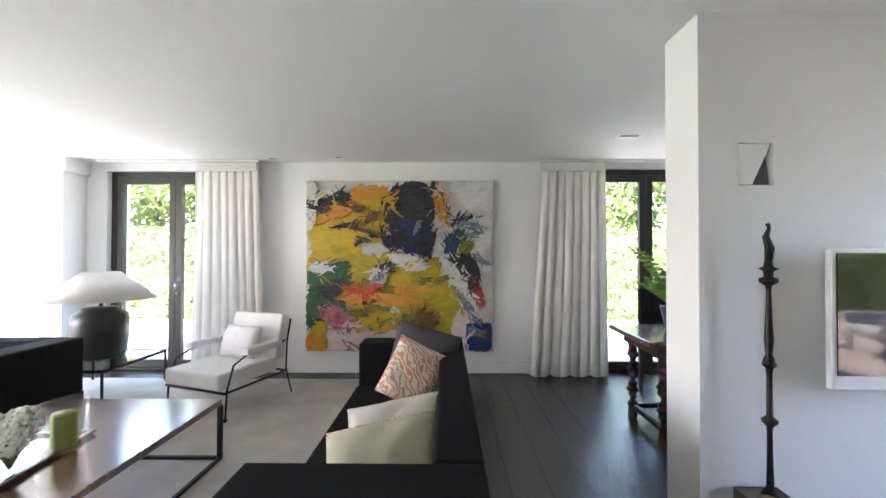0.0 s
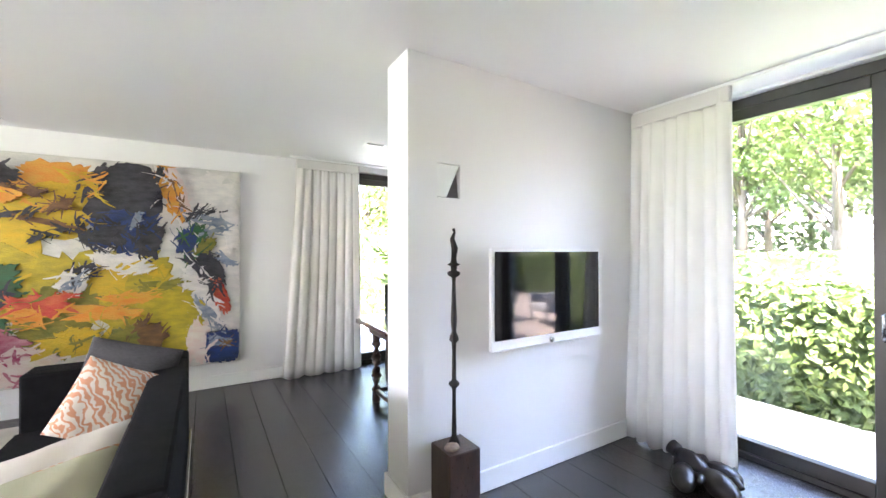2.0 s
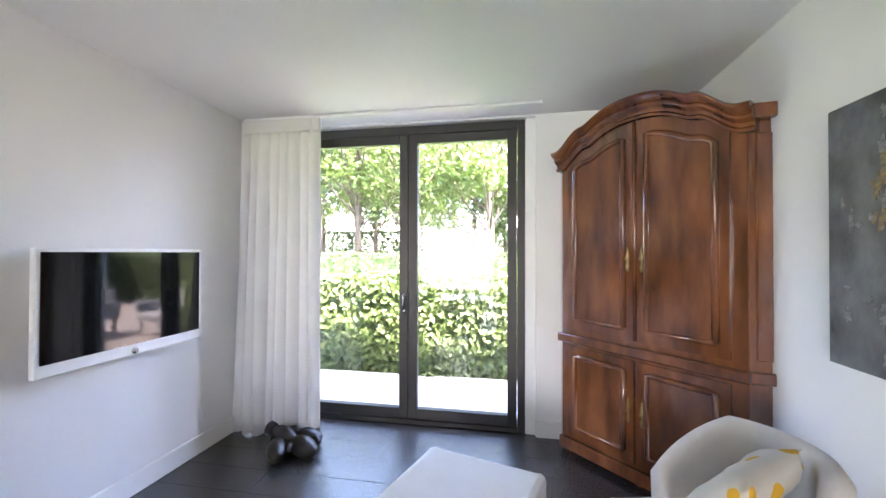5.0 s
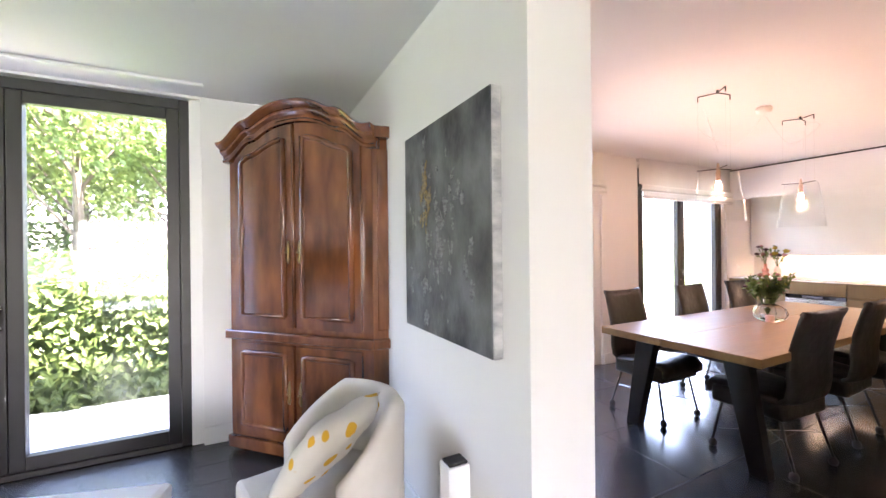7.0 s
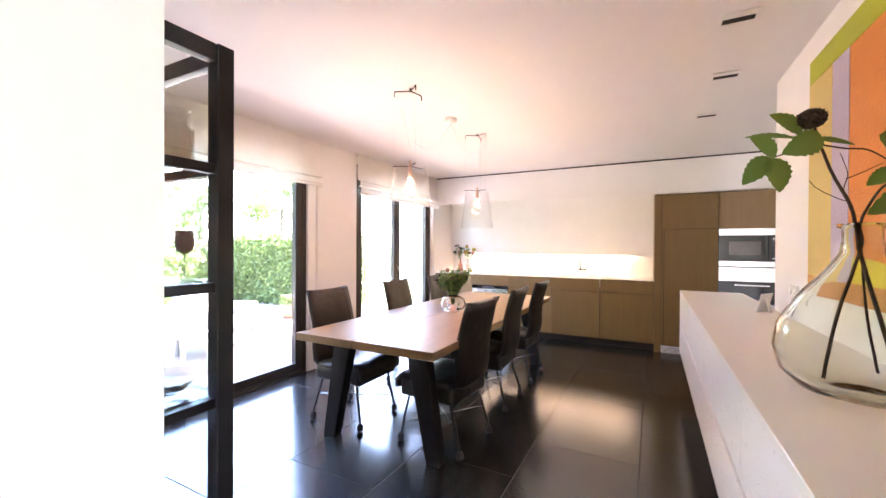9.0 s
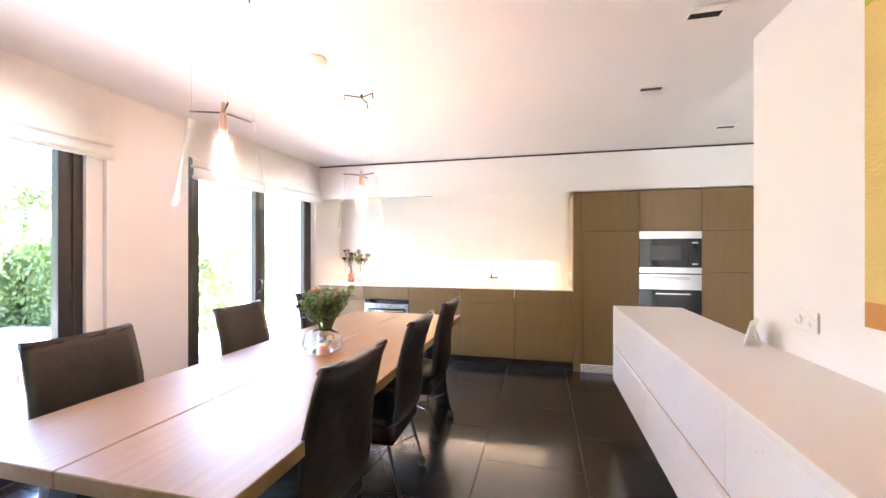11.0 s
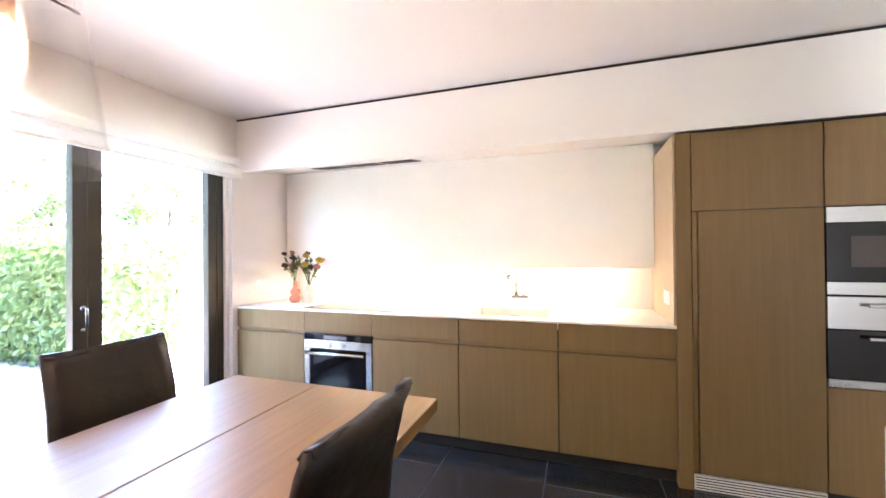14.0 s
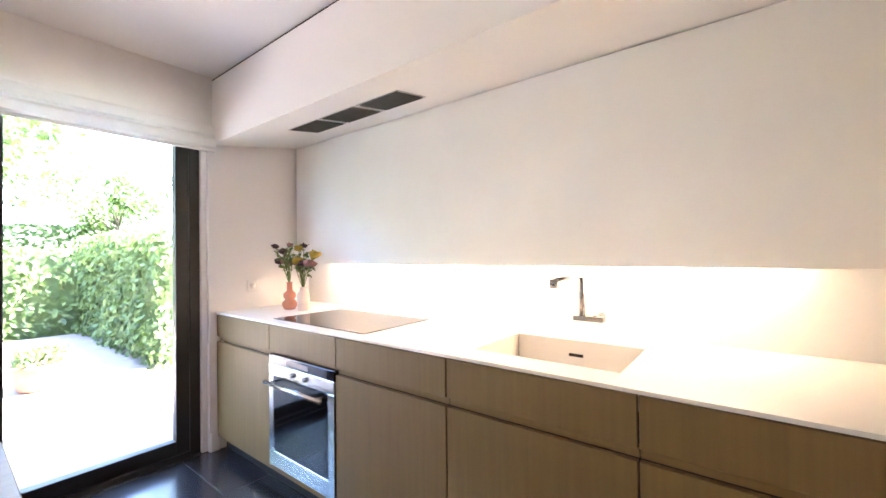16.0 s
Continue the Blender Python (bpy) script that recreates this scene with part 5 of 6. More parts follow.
# solid dark block in place of the shaded slit below the ceiling
structure("gap_shade_filler", box(-1.358, XE - 0.002, -8.0, -7.352, 2.479, HC - 0.001), M_gap_shade, "dark filler standing in for the shade above the soffit")


def front(name, parent, x0, x1, z0, z1, y=YK, material=None, t=0.02):
    return part(name, box(x0 + 0.003, x1 - 0.003, y - t, y, z0 + 0.0025, z1 - 0.0025, 0.001), material or M_oak, parent)


xs = [3.915, 3.236, 2.631, 1.966, 1.308, 0.642]
for i in range(5):
    x1, x0 = xs[i], xs[i + 1]
    e = thing("base_cabinet", "smoked oak base cabinet with a recessed grip groove" if i != 1 else "smoked oak base cabinet housing a steel oven", "cabinet", group="kitchen base cabinets")
    part("body", box(x0 + 0.001, x1 - 0.001, -8.08, YK - 0.045, 0.096, 0.74 if i == 3 else 0.90), M_dark, e)
    front("drawer_front", e, x0, x1, 0.765, 0.915)
    part("grip_groove", box(x0 + 0.002, x1 - 0.002, YK - 0.044, YK - 0.022, 0.735, 0.764), M_oak, e)
    if i == 1:
        ov = new("oven")
        ov.parent = e
        tagged(ov, "built-in steel oven with a black glass door")
        part("control_panel", box(x0 + 0.004, x1 - 0.004, YK - 0.03, YK + 0.004, 0.70, 0.75, 0.002), M_black_glass, ov)
        part("display", box(x0 + 0.22, x0 + 0.42, YK + 0.0042, YK + 0.006, 0.712, 0.738), mat("display_grey", (0.16, 0.15, 0.17), 0.2), ov)
        part("steel_band", box(x0 + 0.004, x1 - 0.004, YK - 0.03, YK + 0.006, 0.635, 0.699, 0.003), M_chrome, ov)
        for k in range(2):
            bm = bmesh.new()
            tube(bm, [(x0 + 0.24 + 0.12 * k, YK + 0.006, 0.667), (x0 + 0.24 + 0.12 * k, YK + 0.02, 0.667)], 0.014, 14)
            part("knob", bm, M_chrome, ov, smooth=True)
        for q in ((x0 + 0.004, x0 + 0.055, 0.13, 0.634), (x1 - 0.055, x1 - 0.004, 0.13, 0.634), (x0 + 0.056, x1 - 0.056, 0.13, 0.215)):
            part("door_frame", box(q[0], q[1], YK - 0.03, YK + 0.006, q[2], q[3], 0.003), M_chrome, ov)
        part("door_glass", box(x0 + 0.056, x1 - 0.056, YK - 0.03, YK + 0.004, 0.216, 0.634, 0.002), M_black_glass, ov)
        bm = bmesh.new()
        tube(bm, [(x0 + 0.045, YK + 0.055, 0.61), (x1 - 0.045, YK + 0.055, 0.61)], 0.012, 12)
        for xx in (x0 + 0.09, x1 - 0.09):
            tube(bm, [(xx, YK + 0.005, 0.61), (xx, YK + 0.055, 0.61)], 0.008, 8)
        part("handle", bm, M_chrome, ov, "round steel bar handle", True)
        front("plinth_panel", e, x0, x1, 0.098, 0.128)
    else:
        front("door", e, x0, x1, 0.097, 0.735)
single("kitchen_plinth", box(0.64, 3.915, -8.05, YK - 0.06, 0.002, 0.095), M_dark, "recessed black kitchen plinth", "plinth")

# worktop with a sunk basin
wt = thing("worktop", "thin white solid-surface worktop with integrated sink", "worktop")
SX0, SX1, SY0, SY1 = 1.38, 1.92, -7.88, -7.50
for q in ((0.644, SX0, -8.088, YK + 0.004), (SX1, 3.915, -8.088, YK + 0.004), (SX0 + 0.0005, SX1 - 0.0005, SY1, YK + 0.004), (SX0 + 0.0005, SX1 - 0.0005, -8.088, SY0)):
    part("slab", box(*q, 0.918, 0.93), M_corian, wt)
sk = new("sink")
sk.parent = wt
tagged(sk, "integrated white rectangular sink")
part("basin_floor", box(SX0, SX1, SY0, SY1, 0.744, 0.748), M_corian, sk)
for q in ((SX0 - 0.006, SX0 - 0.0005, SY0, SY1), (SX1 + 0.0005, SX1 + 0.006, SY0, SY1), (SX0, SX1, SY0 - 0.006, SY0 - 0.0005), (SX0, SX1, SY1 + 0.0005, SY1 + 0.006)):
    part("basin_wall", box(*q, 0.7481, 0.9178), M_corian, sk)
bm = bmesh.new()
bx(bm, 1.62, 1.68, -7.8795, -7.874, 0.86, 0.872)
part("overflow", bm, M_dark, sk)
ch = thing("cooktop", "flush black glass induction cooktop", "cooktop")
part("glass_plate", box(2.50, 3.30, -7.93, -7.44, 0.9305, 0.934, 0.001), M_black_glass, ch)
M_tap = mat("dark_polished_chrome", (0.30, 0.30, 0.30), 0.12, 1.0, 0.05, 5, 0.0)
tap = thing("tap", "chrome swivel kitchen tap behind the sink", "tap")
bm = bmesh.new()
bx(bm, 1.56, 1.69, -8.0, -7.955, 1.0, 1.022, 0.004, 2)
part("body", bm, M_tap, tap)
bm = bmesh.new()
tube(bm, [(1.60, -8.088, 1.011), (1.60, -7.99, 1.011)], 0.015, 12)
part("wall_stub", bm, M_tap, tap, smooth=True)
bm = bmesh.new()
tube(bm, [(1.655, -7.978, 1.02), (1.655, -7.978, 1.19)], 0.013, 14)
part("riser", bm, M_tap, tap, smooth=True)
bm = bmesh.new()
tube(bm, [(1.655, -7.978, 1.195), (1.66, -7.84, 1.20), (1.67, -7.72, 1.195)], [0.008, 0.009, 0.010], 12)
tube(bm, [(1.672, -7.70, 1.20), (1.672, -7.70, 1.165)], 0.018, 14)
part("spout", bm, M_tap, tap, smooth=True)

up = thing("upper_panel", "long matt white upper cabinet front with a lit lower edge", "cabinet")
part("front_panel", box(0.656, 3.90, -7.992, -7.97, 1.242, 2.152, 0.001), M_trim, up)
part("body", box(0.656, 3.90, -8.087, -7.993, 1.262, 2.15), M_trim, up)
single("side_lining", box(0.6425, 0.652, -8.087, -7.40, 0.931, 2.05), mat("tan_laminate", (0.52, 0.40, 0.27), 0.5, 0, 0.03, 5), "tan lining panel beside the worktop", "panel")
led = single("led_strip", box(0.95, 3.55, -8.05, -8.02, 1.252, 1.2605), M_led, "warm glowing light strip under the upper cabinet", "light strip")
hood = thing("extractor_hood", "flush steel extractor grille in the soffit underside", "hood")
sl = math.degrees(math.atan2(2.158 - 2.056, 0.63))
for k in range(3):
    cx = 2.37 + 0.32 * k
    g = part("grille_frame", box(-0.15, 0.15, -0.11, 0.11, -0.006, -0.001, 0.002), M_chrome, hood, m=pose(cx + 0.15, -7.655, 2.056 + 0.102 * 0.5, -sl))
    for j in range(9):
        part("slat", box(-0.135, 0.135, -0.097 + j * 0.0225, -0.085 + j * 0.0225, -0.010, -0.0065), M_iron, g)

# tall units
tx = [0.642, 0.564, -0.047, -0.662, -1.269, -1.357]
tl_ = thing("tall_cabinet", "smoked oak tall cabinet wall end panel", "cabinet", group="kitchen tall cabinets")
part("side_panel", box(tx[1] + 0.001, tx[0] - 0.001, -8.088, YK + 0.002, 0.0, 2.054, 0.001), M_oak, tl_)
t1 = thing("tall_cabinet", "smoked oak tall refrigerator cabinet with a grip groove", "cabinet", group="kitchen tall cabinets")
part("body", box(tx[2], tx[1], -8.08, YK - 0.024, 0.09, 2.05), M_dark, t1)
front("upper_door", t1, tx[2], tx[1], 1.598, 2.05)
front("door", t1, tx[2], tx[1] - 0.03, 0.095, 1.598)
part("grip_groove", box(tx[1] - 0.028, tx[1] - 0.002, YK - 0.022, YK - 0.014, 0.095, 0.86), M_oak, t1)
front("grip_cover", t1, tx[1] - 0.03, tx[1], 0.86, 1.598)
vg = part("vent_grille", box(tx[2] + 0.002, tx[1] - 0.002, YK - 0.02, YK - 0.004, 0.004, 0.088), M_trim, t1, "white slotted plinth grille")
for k in range(5):
    part("slot", box(tx[2] + 0.01, tx[1] - 0.01, YK - 0.0038, YK - 0.002, 0.014 + k * 0.015, 0.0185 + k * 0.015), M_dark, vg)
t2 = thing("oven_tower", "smoked oak tall cabinet with microwave and steel oven", "cabinet", group="kitchen tall cabinets")
part("body", box(tx[3], tx[2], -8.08, YK - 0.045, 0.09, 2.05), M_dark, t2)
front("upper_door", t2, tx[3], tx[2], 1.598, 2.05)
front("lower_door", t2, tx[3], tx[2], 0.095, 0.65)
x0, x1 = tx[3] + 0.003, tx[2] - 0.003
mw = new("microwave")
mw.parent = t2
tagged(mw, "built-in microwave with steel bands and black glass")
part("top_band", box(x0, x1, YK - 0.04, YK + 0.006, 1.512, 1.594, 0.002), M_chrome, mw)
part("door_glass", box(x0 + 0.13, x1, YK - 0.04, YK + 0.003, 1.204, 1.511, 0.002), M_black_glass, mw)
part("control_strip", box(x0, x0 + 0.129, YK - 0.04, YK + 0.003, 1.204, 1.511, 0.002), M_black_glass, mw)
part("window", box(x0 + 0.20, x1 - 0.10, YK + 0.0032, YK + 0.005, 1.28, 1.44), mat("smoked_window", (0.06, 0.05, 0.045), 0.15), mw)
part("bottom_band", box(x0, x1, YK - 0.04, YK + 0.006, 1.137, 1.203, 0.002), M_chrome, mw)
for z in (1.425, 1.375):
    bm = bmesh.new()
    tube(bm, [(x0 + 0.065, YK + 0.003, z), (x0 + 0.065, YK + 0.022, z)], 0.017, 14)
    part("knob", bm, M_dark, mw, smooth=True)
for z in (1.468, 1.24):
    part("button", box(x0 + 0.035, x0 + 0.095, YK + 0.0032, YK + 0.007, z - 0.008, z + 0.008, 0.002), M_chrome, mw)
ov2 = new("oven")
ov2.parent = t2
tagged(ov2, "built-in steel oven with bar handles")
part("warming_drawer", box(x0, x1, YK - 0.04, YK + 0.006, 0.958, 1.128, 0.003), M_chrome, ov2)
part("door_glass", box(x0, x1, YK - 0.04, YK + 0.004, 0.70, 0.954, 0.002), M_black_glass, ov2)
part("lower_band", box(x0, x1, YK - 0.04, YK + 0.006, 0.655, 0.697, 0.003), M_chrome, ov2)
for z in (1.085, 0.918):
    bm = bmesh.new()
    bx(bm, x0 + 0.12, x1 - 0.15, YK + 0.03, YK + 0.045, z - 0.008, z + 0.008, 0.003)
    for xx in (x0 + 0.16, x1 - 0.19):
        bx(bm, xx - 0.008, xx + 0.008, YK + 0.004, YK + 0.031, z - 0.006, z + 0.006)
    part("handle", bm, M_chrome, ov2)
t3 = thing("tall_cabinet", "smoked oak tall cabinet with three stacked doors", "cabinet", group="kitchen tall cabinets")
part("body", box(tx[4], tx[3], -8.08, YK - 0.024, 0.09, 2.05), M_dark, t3)
for z0, z1 in ((0.095, 1.155), (1.155, 1.598), (1.598, 2.05)):
    front("door", t3, tx[4], tx[3], z0, z1)
t4 = thing("tall_cabinet", "narrow smoked oak filler panel against the wall", "cabinet", group="kitchen tall cabinets")
part("side_panel", box(tx[5], tx[4] - 0.001, -8.08, YK + 0.002, 0.0, 2.054, 0.001), M_oak, t4)
single("tall_plinth", box(-1.27, -0.05, -8.0, YK - 0.05, 0.002, 0.089), M_dark, "recessed black plinth under the tall cabinets", "plinth")


def socket(label, m, n=2):
    e = thing("wall_socket", label, "socket", m, "wall sockets")
    part("plate", box(-0.04 * n, 0.04 * n, -0.008, 0, -0.042, 0.042, 0.003), M_lacquer, e)
    for k in range(n):
        bm = bmesh.new()
        tube(bm, [((k - (n - 1) / 2) * 0.075, -0.0082, 0), ((k - (n - 1) / 2) * 0.075, -0.011, 0)], 0.021, 18)
        part("outlet", bm, M_trim, e, smooth=True)


socket("white double wall socket on the oak side panel", pose(0.653, -7.56, 1.08, 0, 0, 90))
socket("white double wall socket above the sideboard", pose(-0.083, -4.60, 1.10, 0, 0, 90))
socket("small round light switch beside the cooktop", pose(3.918, -7.62, 1.09, 0, 0, -90), 1)

# ---- dining table and chairs ----
dt = thing("dining_table", "long walnut dining table with splayed black legs", "table")
TX0, TX1, TY0, TY1, TZ = 1.746, 2.826, -6.324, -3.447, 0.766
sp_ = 2.335
part("board", box(TX0, sp_ - 0.002, TY0, TY1, TZ - 0.052, TZ, 0.003), M_table, dt)
part("board", box(sp_ + 0.002, TX1, TY0, TY1, TZ - 0.052, TZ, 0.003), M_table, dt)
part("underframe", box(TX0 + 0.2, TX1 - 0.2, TY0 + 0.3, TY1 - 0.3, TZ - 0.09, TZ - 0.053), M_steel_black, dt)
for y in (TY1 - 0.24, TY0 + 0.24):
    for s in (-1, 1):
        bm = bmesh.new()
        top, bot = s * 0.30, s * 0.43
        c = (TX0 + TX1) / 2
        v = []
        for z, cx in ((0.0, c + bot), (TZ - 0.053, c + top)):
            w = 0.075 if z else 0.05
            v.append([bm.verts.new((cx + a * w, y + b * 0.04, z)) for a, b in ((-1, -1), (1, -1), (1, 1), (-1, 1))])
        bm.faces.new(v[0][::-1])
        bm.faces.new(v[1])
        for k in range(4):
            bm.faces.new((v[0][k], v[0][(k + 1) % 4], v[1][(k + 1) % 4], v[1][k]))
        bmesh.ops.bevel(bm, geom=list(bm.edges), offset=0.003, segments=1, affect='EDGES')
        part("leg", bm, M_steel_black, dt)


def sling(profile, half, t=0.035, nx=9, seed=0, taper=None):
    """A sheet following profile (y, z) across the width, with thickness and soft creases."""
    bm = bmesh.new()
    n = len(profile)
    nor = []
    for i in range(n):
        a, b = Vector(profile[max(i - 1, 0)]), Vector(profile[min(i + 1, n - 1)])
        d = (b - a).normalized()
        nor.append(Vector((-d.y, d.x)))
    grid = []
    for s in (0, 1):
        g = []
        for i, p in enumerate(profile):
            row = []
            for k in range(nx + 1):
                u = 2 * k / nx - 1
                w = half * (taper[i] if taper else 1)
                crease = 0.008 * noise.noise(Vector((u * 3 + seed, i * 0.9, s * 2)))
                bow = -0.018 * (1 - u * u)
                off = (t * (1 - 0.55 * abs(u) ** 6) / 2) * (1 if s else -1) + crease + bow
                row.append(bm.verts.new((u * w, p[0] + nor[i].x * off, p[1] + nor[i].y * off)))
            g.append(row)
        grid.append(g)
    for s in (0, 1):
        for i in range(n - 1):
            for k in range(nx):
                q = [grid[s][i][k], grid[s][i][k + 1], grid[s][i + 1][k + 1], grid[s][i + 1][k]]
                bm.faces.new(q)
    for i in range(n - 1):
        for k in (0, nx):
            bm.faces.new((grid[0][i][k], grid[0][i + 1][k], grid[1][i + 1][k], grid[1][i][k]))
    for k in range(nx):
        for i in (0, n - 1):
            bm.faces.new((grid[0][i][k], grid[0][i][k + 1], grid[1][i][k + 1], grid[1][i][k]))
    return bm


def leather_chair(m):
    """Front looks along -y; back towers behind; thin rod legs on castors."""
    e = thing("dining_chair", "dark brown leather dining chair with rod legs and castors", "chair", m, "chairs round the dining table")
    back = [(0.17, 0.44), (0.21, 0.47), (0.225, 0.55), (0.225, 0.65), (0.235, 0.76), (0.255, 0.86), (0.285, 0.95), (0.30, 1.0)]
    part("backrest", sling(back, 0.235, 0.045, 10, 3, [0.98, 1, 1, 1, 1, .99, .98, .97]), M_leather, e, smooth=True)
    part("back_edge_trim", sling([(0.278, 0.985), (0.292, 1.004), (0.31, 1.006), (0.318, 0.992)], 0.225, 0.012, 8, 5), M_leather, e, smooth=True)
    seat = [(-0.25, 0.38), (-0.255, 0.43), (-0.22, 0.465), (-0.1, 0.468), (0.05, 0.45), (0.16, 0.445)]
    part("seat", sling(seat, 0.24, 0.06, 10, 7), M_leather, e, smooth=True)
    part("under_cover", box(-0.228, 0.228, -0.235, 0.205, 0.325, 0.445, 0.035, 3), M_leather, e, smooth=True)
    for sx in (-1, 1):
        for y0, y1 in ((-0.17, -0.23), (0.15, 0.24)):
            bm = bmesh.new()
            tube(bm, [(sx * 0.19, y0, 0.36), (sx * 0.215, y1, 0.055)], 0.009, 8)
            leg = part("leg", bm, M_steel_black, e, smooth=True)
            bm = bmesh.new()
            lathe(bm, [(0.008, 0.0), (0.022, 0.008), (0.026, 0.026), (0.022, 0.044), (0.010, 0.056)], 12, (sx * 0.215, y1, 0.0))
            part("castor", bm, M_dark, leg, smooth=True)
    for sx in (-1, 1):
        bm = bmesh.new()
        tube(bm, [(sx * 0.205, -0.21, 0.13), (-sx * 0.20, 0.20, 0.20)], 0.005, 6)
        part("brace", bm, M_chrome, e, "thin chrome cross brace", True)
    return e


c0 = leather_chair(pose(2.78, -4.01, 0, 0, 0, -90))
for y, r in ((-5.01, -88), (-5.90, -91)):
    copy_thing(c0, pose(2.78, y, 0, 0, 0, r))
for y, r, x in ((-4.03, 86, 1.88), (-4.85, 91, 1.885), (-5.62, 89, 1.88)):
    copy_thing(c0, pose(x + 0.09, y, 0, 0, 0, r))

# ---- on the dining table ----
M_green = mat("flower_leaf", (0.11, 0.20, 0.035), 0.6)
leafy(M_green, (0.12, 0.19, 0.04), (0.18, 0.26, 0.07))


def bouquet(parent, base, height, spread, n, colors, seed, head=0.018, leaves=15):
    rnd = random.Random(seed)
    st_ = bmesh.new()
    vs, fs = [], []
    tops = []
    for k in range(n):
        a = k * 2.399 + rnd.random()
        r = spread * rnd.uniform(0.25, 1)
        top = Vector((math.cos(a) * r, math.sin(a) * r, height * rnd.uniform(0.72, 1.05)))
        tube(st_, [(0, 0, base), tuple(top * 0.5 + Vector((0, 0, base * .5 + 0.02))), tuple(top)], 0.0025, 5)
        tops.append(top)
        for _ in range(leaves):
            f = rnd.uniform(0.6, 1.0)
            p = Vector((0, 0, base)) * (1 - f) + top * f
            d = Vector((rnd.gauss(0, 1), rnd.gauss(0, 1), rnd.gauss(0.3, .6))).normalized()
            w = d.cross(Vector((0, 0, 1))).normalized()
            s = rnd.uniform(0.03, 0.055)
            i = len(vs)
            vs += [p, p + d * s * .5 + w * s * .3, p + d * s, p + d * s * .5 - w * s * .3]
            fs.append((i, i + 1, i + 2, i + 3))
    part("greenery", st_, M_green, parent)
    me = bpy.data.meshes.new("leaves")
    me.from_pydata(vs, [], fs)
    me.materials.append(M_green)
    new("leaves", me).parent = parent
    for k, t in enumerate(tops):
        m_ = colors[k % len(colors)]
        if m_ is None:
            continue
        bm = bmesh.new()
        bmesh.ops.create_icosphere(bm, subdivisions=2, radius=head * rnd.uniform(0.8, 1.4))
        for q in bm.verts:
            q.co *= 1 + 0.55 * noise.noise(q.co * 240 + Vector((k, 0, 0)))
            q.co.z *= 0.75
            q.co += t
        part("flower_head", bm, m_, parent, smooth=False)


F_dark = mat("dark_plum_flower", (0.05, 0.02, 0.03), 0.8, 0, 0.2, 40)
F_pink = mat("dusty_pink_flower", (0.42, 0.20, 0.19), 0.8, 0, 0.2, 40)
F_yel = mat("yellow_flower", (0.52, 0.36, 0.04), 0.8, 0, 0.2, 40)
F_lime = mat("lime_flower", (0.33, 0.38, 0.06), 0.8, 0, 0.2, 40)
fv = thing("flower_vase", "clear glass vase with plum, pink and green flowers", "flowers", pose(2.39, -4.99, TZ + 0.001))
bm = bmesh.new()
lathe(bm, [(0.045, 0), (0.065, 0.03), (0.06, 0.08), (0.028, 0.12), (0.03, 0.15), (0.055, 0.175), (0.052, 0.176), (0.026, 0.15), (0.024, 0.12), (0.055, 0.08), (0.06, 0.03), (0.04, 0.006)], 28, close=True)
part("vase", bm, M_cut_glass, fv, smooth=True).visible_shadow = False
bouquet(fv, 0.02, 0.36, 0.19, 40, (None, F_lime, None, F_pink, None, F_dark, None, F_lime), 3, 0.013, 26)
cb = thing("candle_bowl", "ribbed clear glass bowl with a lit-pink candle", "candle", pose(2.277, -4.767, TZ + 0.001))
bm = bmesh.new()
prof = [(0.05, 0), (0.10, 0.03), (0.115, 0.07), (0.10, 0.115), (0.06, 0.14), (0.056, 0.138), (0.094, 0.113), (0.108, 0.07), (0.094, 0.034), (0.045, 0.007)]
n = 48
rings = [[bm.verts.new((r * (1 + 0.03 * math.cos(k * math.tau / n * 16)) * math.cos(k * math.tau / n), r * (1 + 0.03 * math.cos(k * math.tau / n * 16)) * math.sin(k * math.tau / n), z)) for k in range(n)] for r, z in prof]
for u, w in zip(rings, rings[1:] + rings[:1]):
    for k in range(n):
        bm.faces.new((u[k], u[(k + 1) % n], w[(k + 1) % n], w[k]))
part("bowl", bm, M_cut_glass, cb, smooth=True).visible_shadow = False
bm = bmesh.new()
lathe(bm, [(0.03, 0.0085), (0.032, 0.012), (0.032, 0.05), (0.028, 0.053)], 20)
part("candle", bm, mat("pink_wax", (0.65, 0.42, 0.36), 0.5), cb, smooth=True)

# ---- on the worktop ----
ov_ = thing("bud_vase", "salmon ceramic gourd vase with small flowers", "flowers", pose(3.61, -7.73, 0.931))
bm = bmesh.new()
lathe(bm, [(0.035, 0), (0.05, 0.025), (0.048, 0.05), (0.03, 0.068), (0.042, 0.085), (0.042, 0.11), (0.02, 0.13), (0.018, 0.18), (0.022, 0.19), (0.014, 0.19), (0.012, 0.15)], 28)
part("vase", bm, mat("salmon_ceramic", (0.52, 0.20, 0.12), 0.5, 0, 0.06, 10), ov_, smooth=True)
bouquet(ov_, 0.17, 0.44, 0.10, 9, (F_dark, None, F_pink), 8, 0.024)
wv_ = thing("bud_vase", "white ceramic fluted vase with pink and yellow flowers", "flowers", pose(3.475, -7.75, 0.931))
bm = bmesh.new()
lathe(bm, [(0.035, 0), (0.04, 0.01), (0.042, 0.11), (0.03, 0.13), (0.02, 0.145), (0.026, 0.16), (0.018, 0.16), (0.015, 0.14)], 28)
part("vase", bm, mat("blush_ceramic", (0.70, 0.58, 0.50), 0.45), wv_, smooth=True)
bouquet(wv_, 0.14, 0.44, 0.11, 10, (F_yel, F_pink, F_dark, None), 15, 0.027)

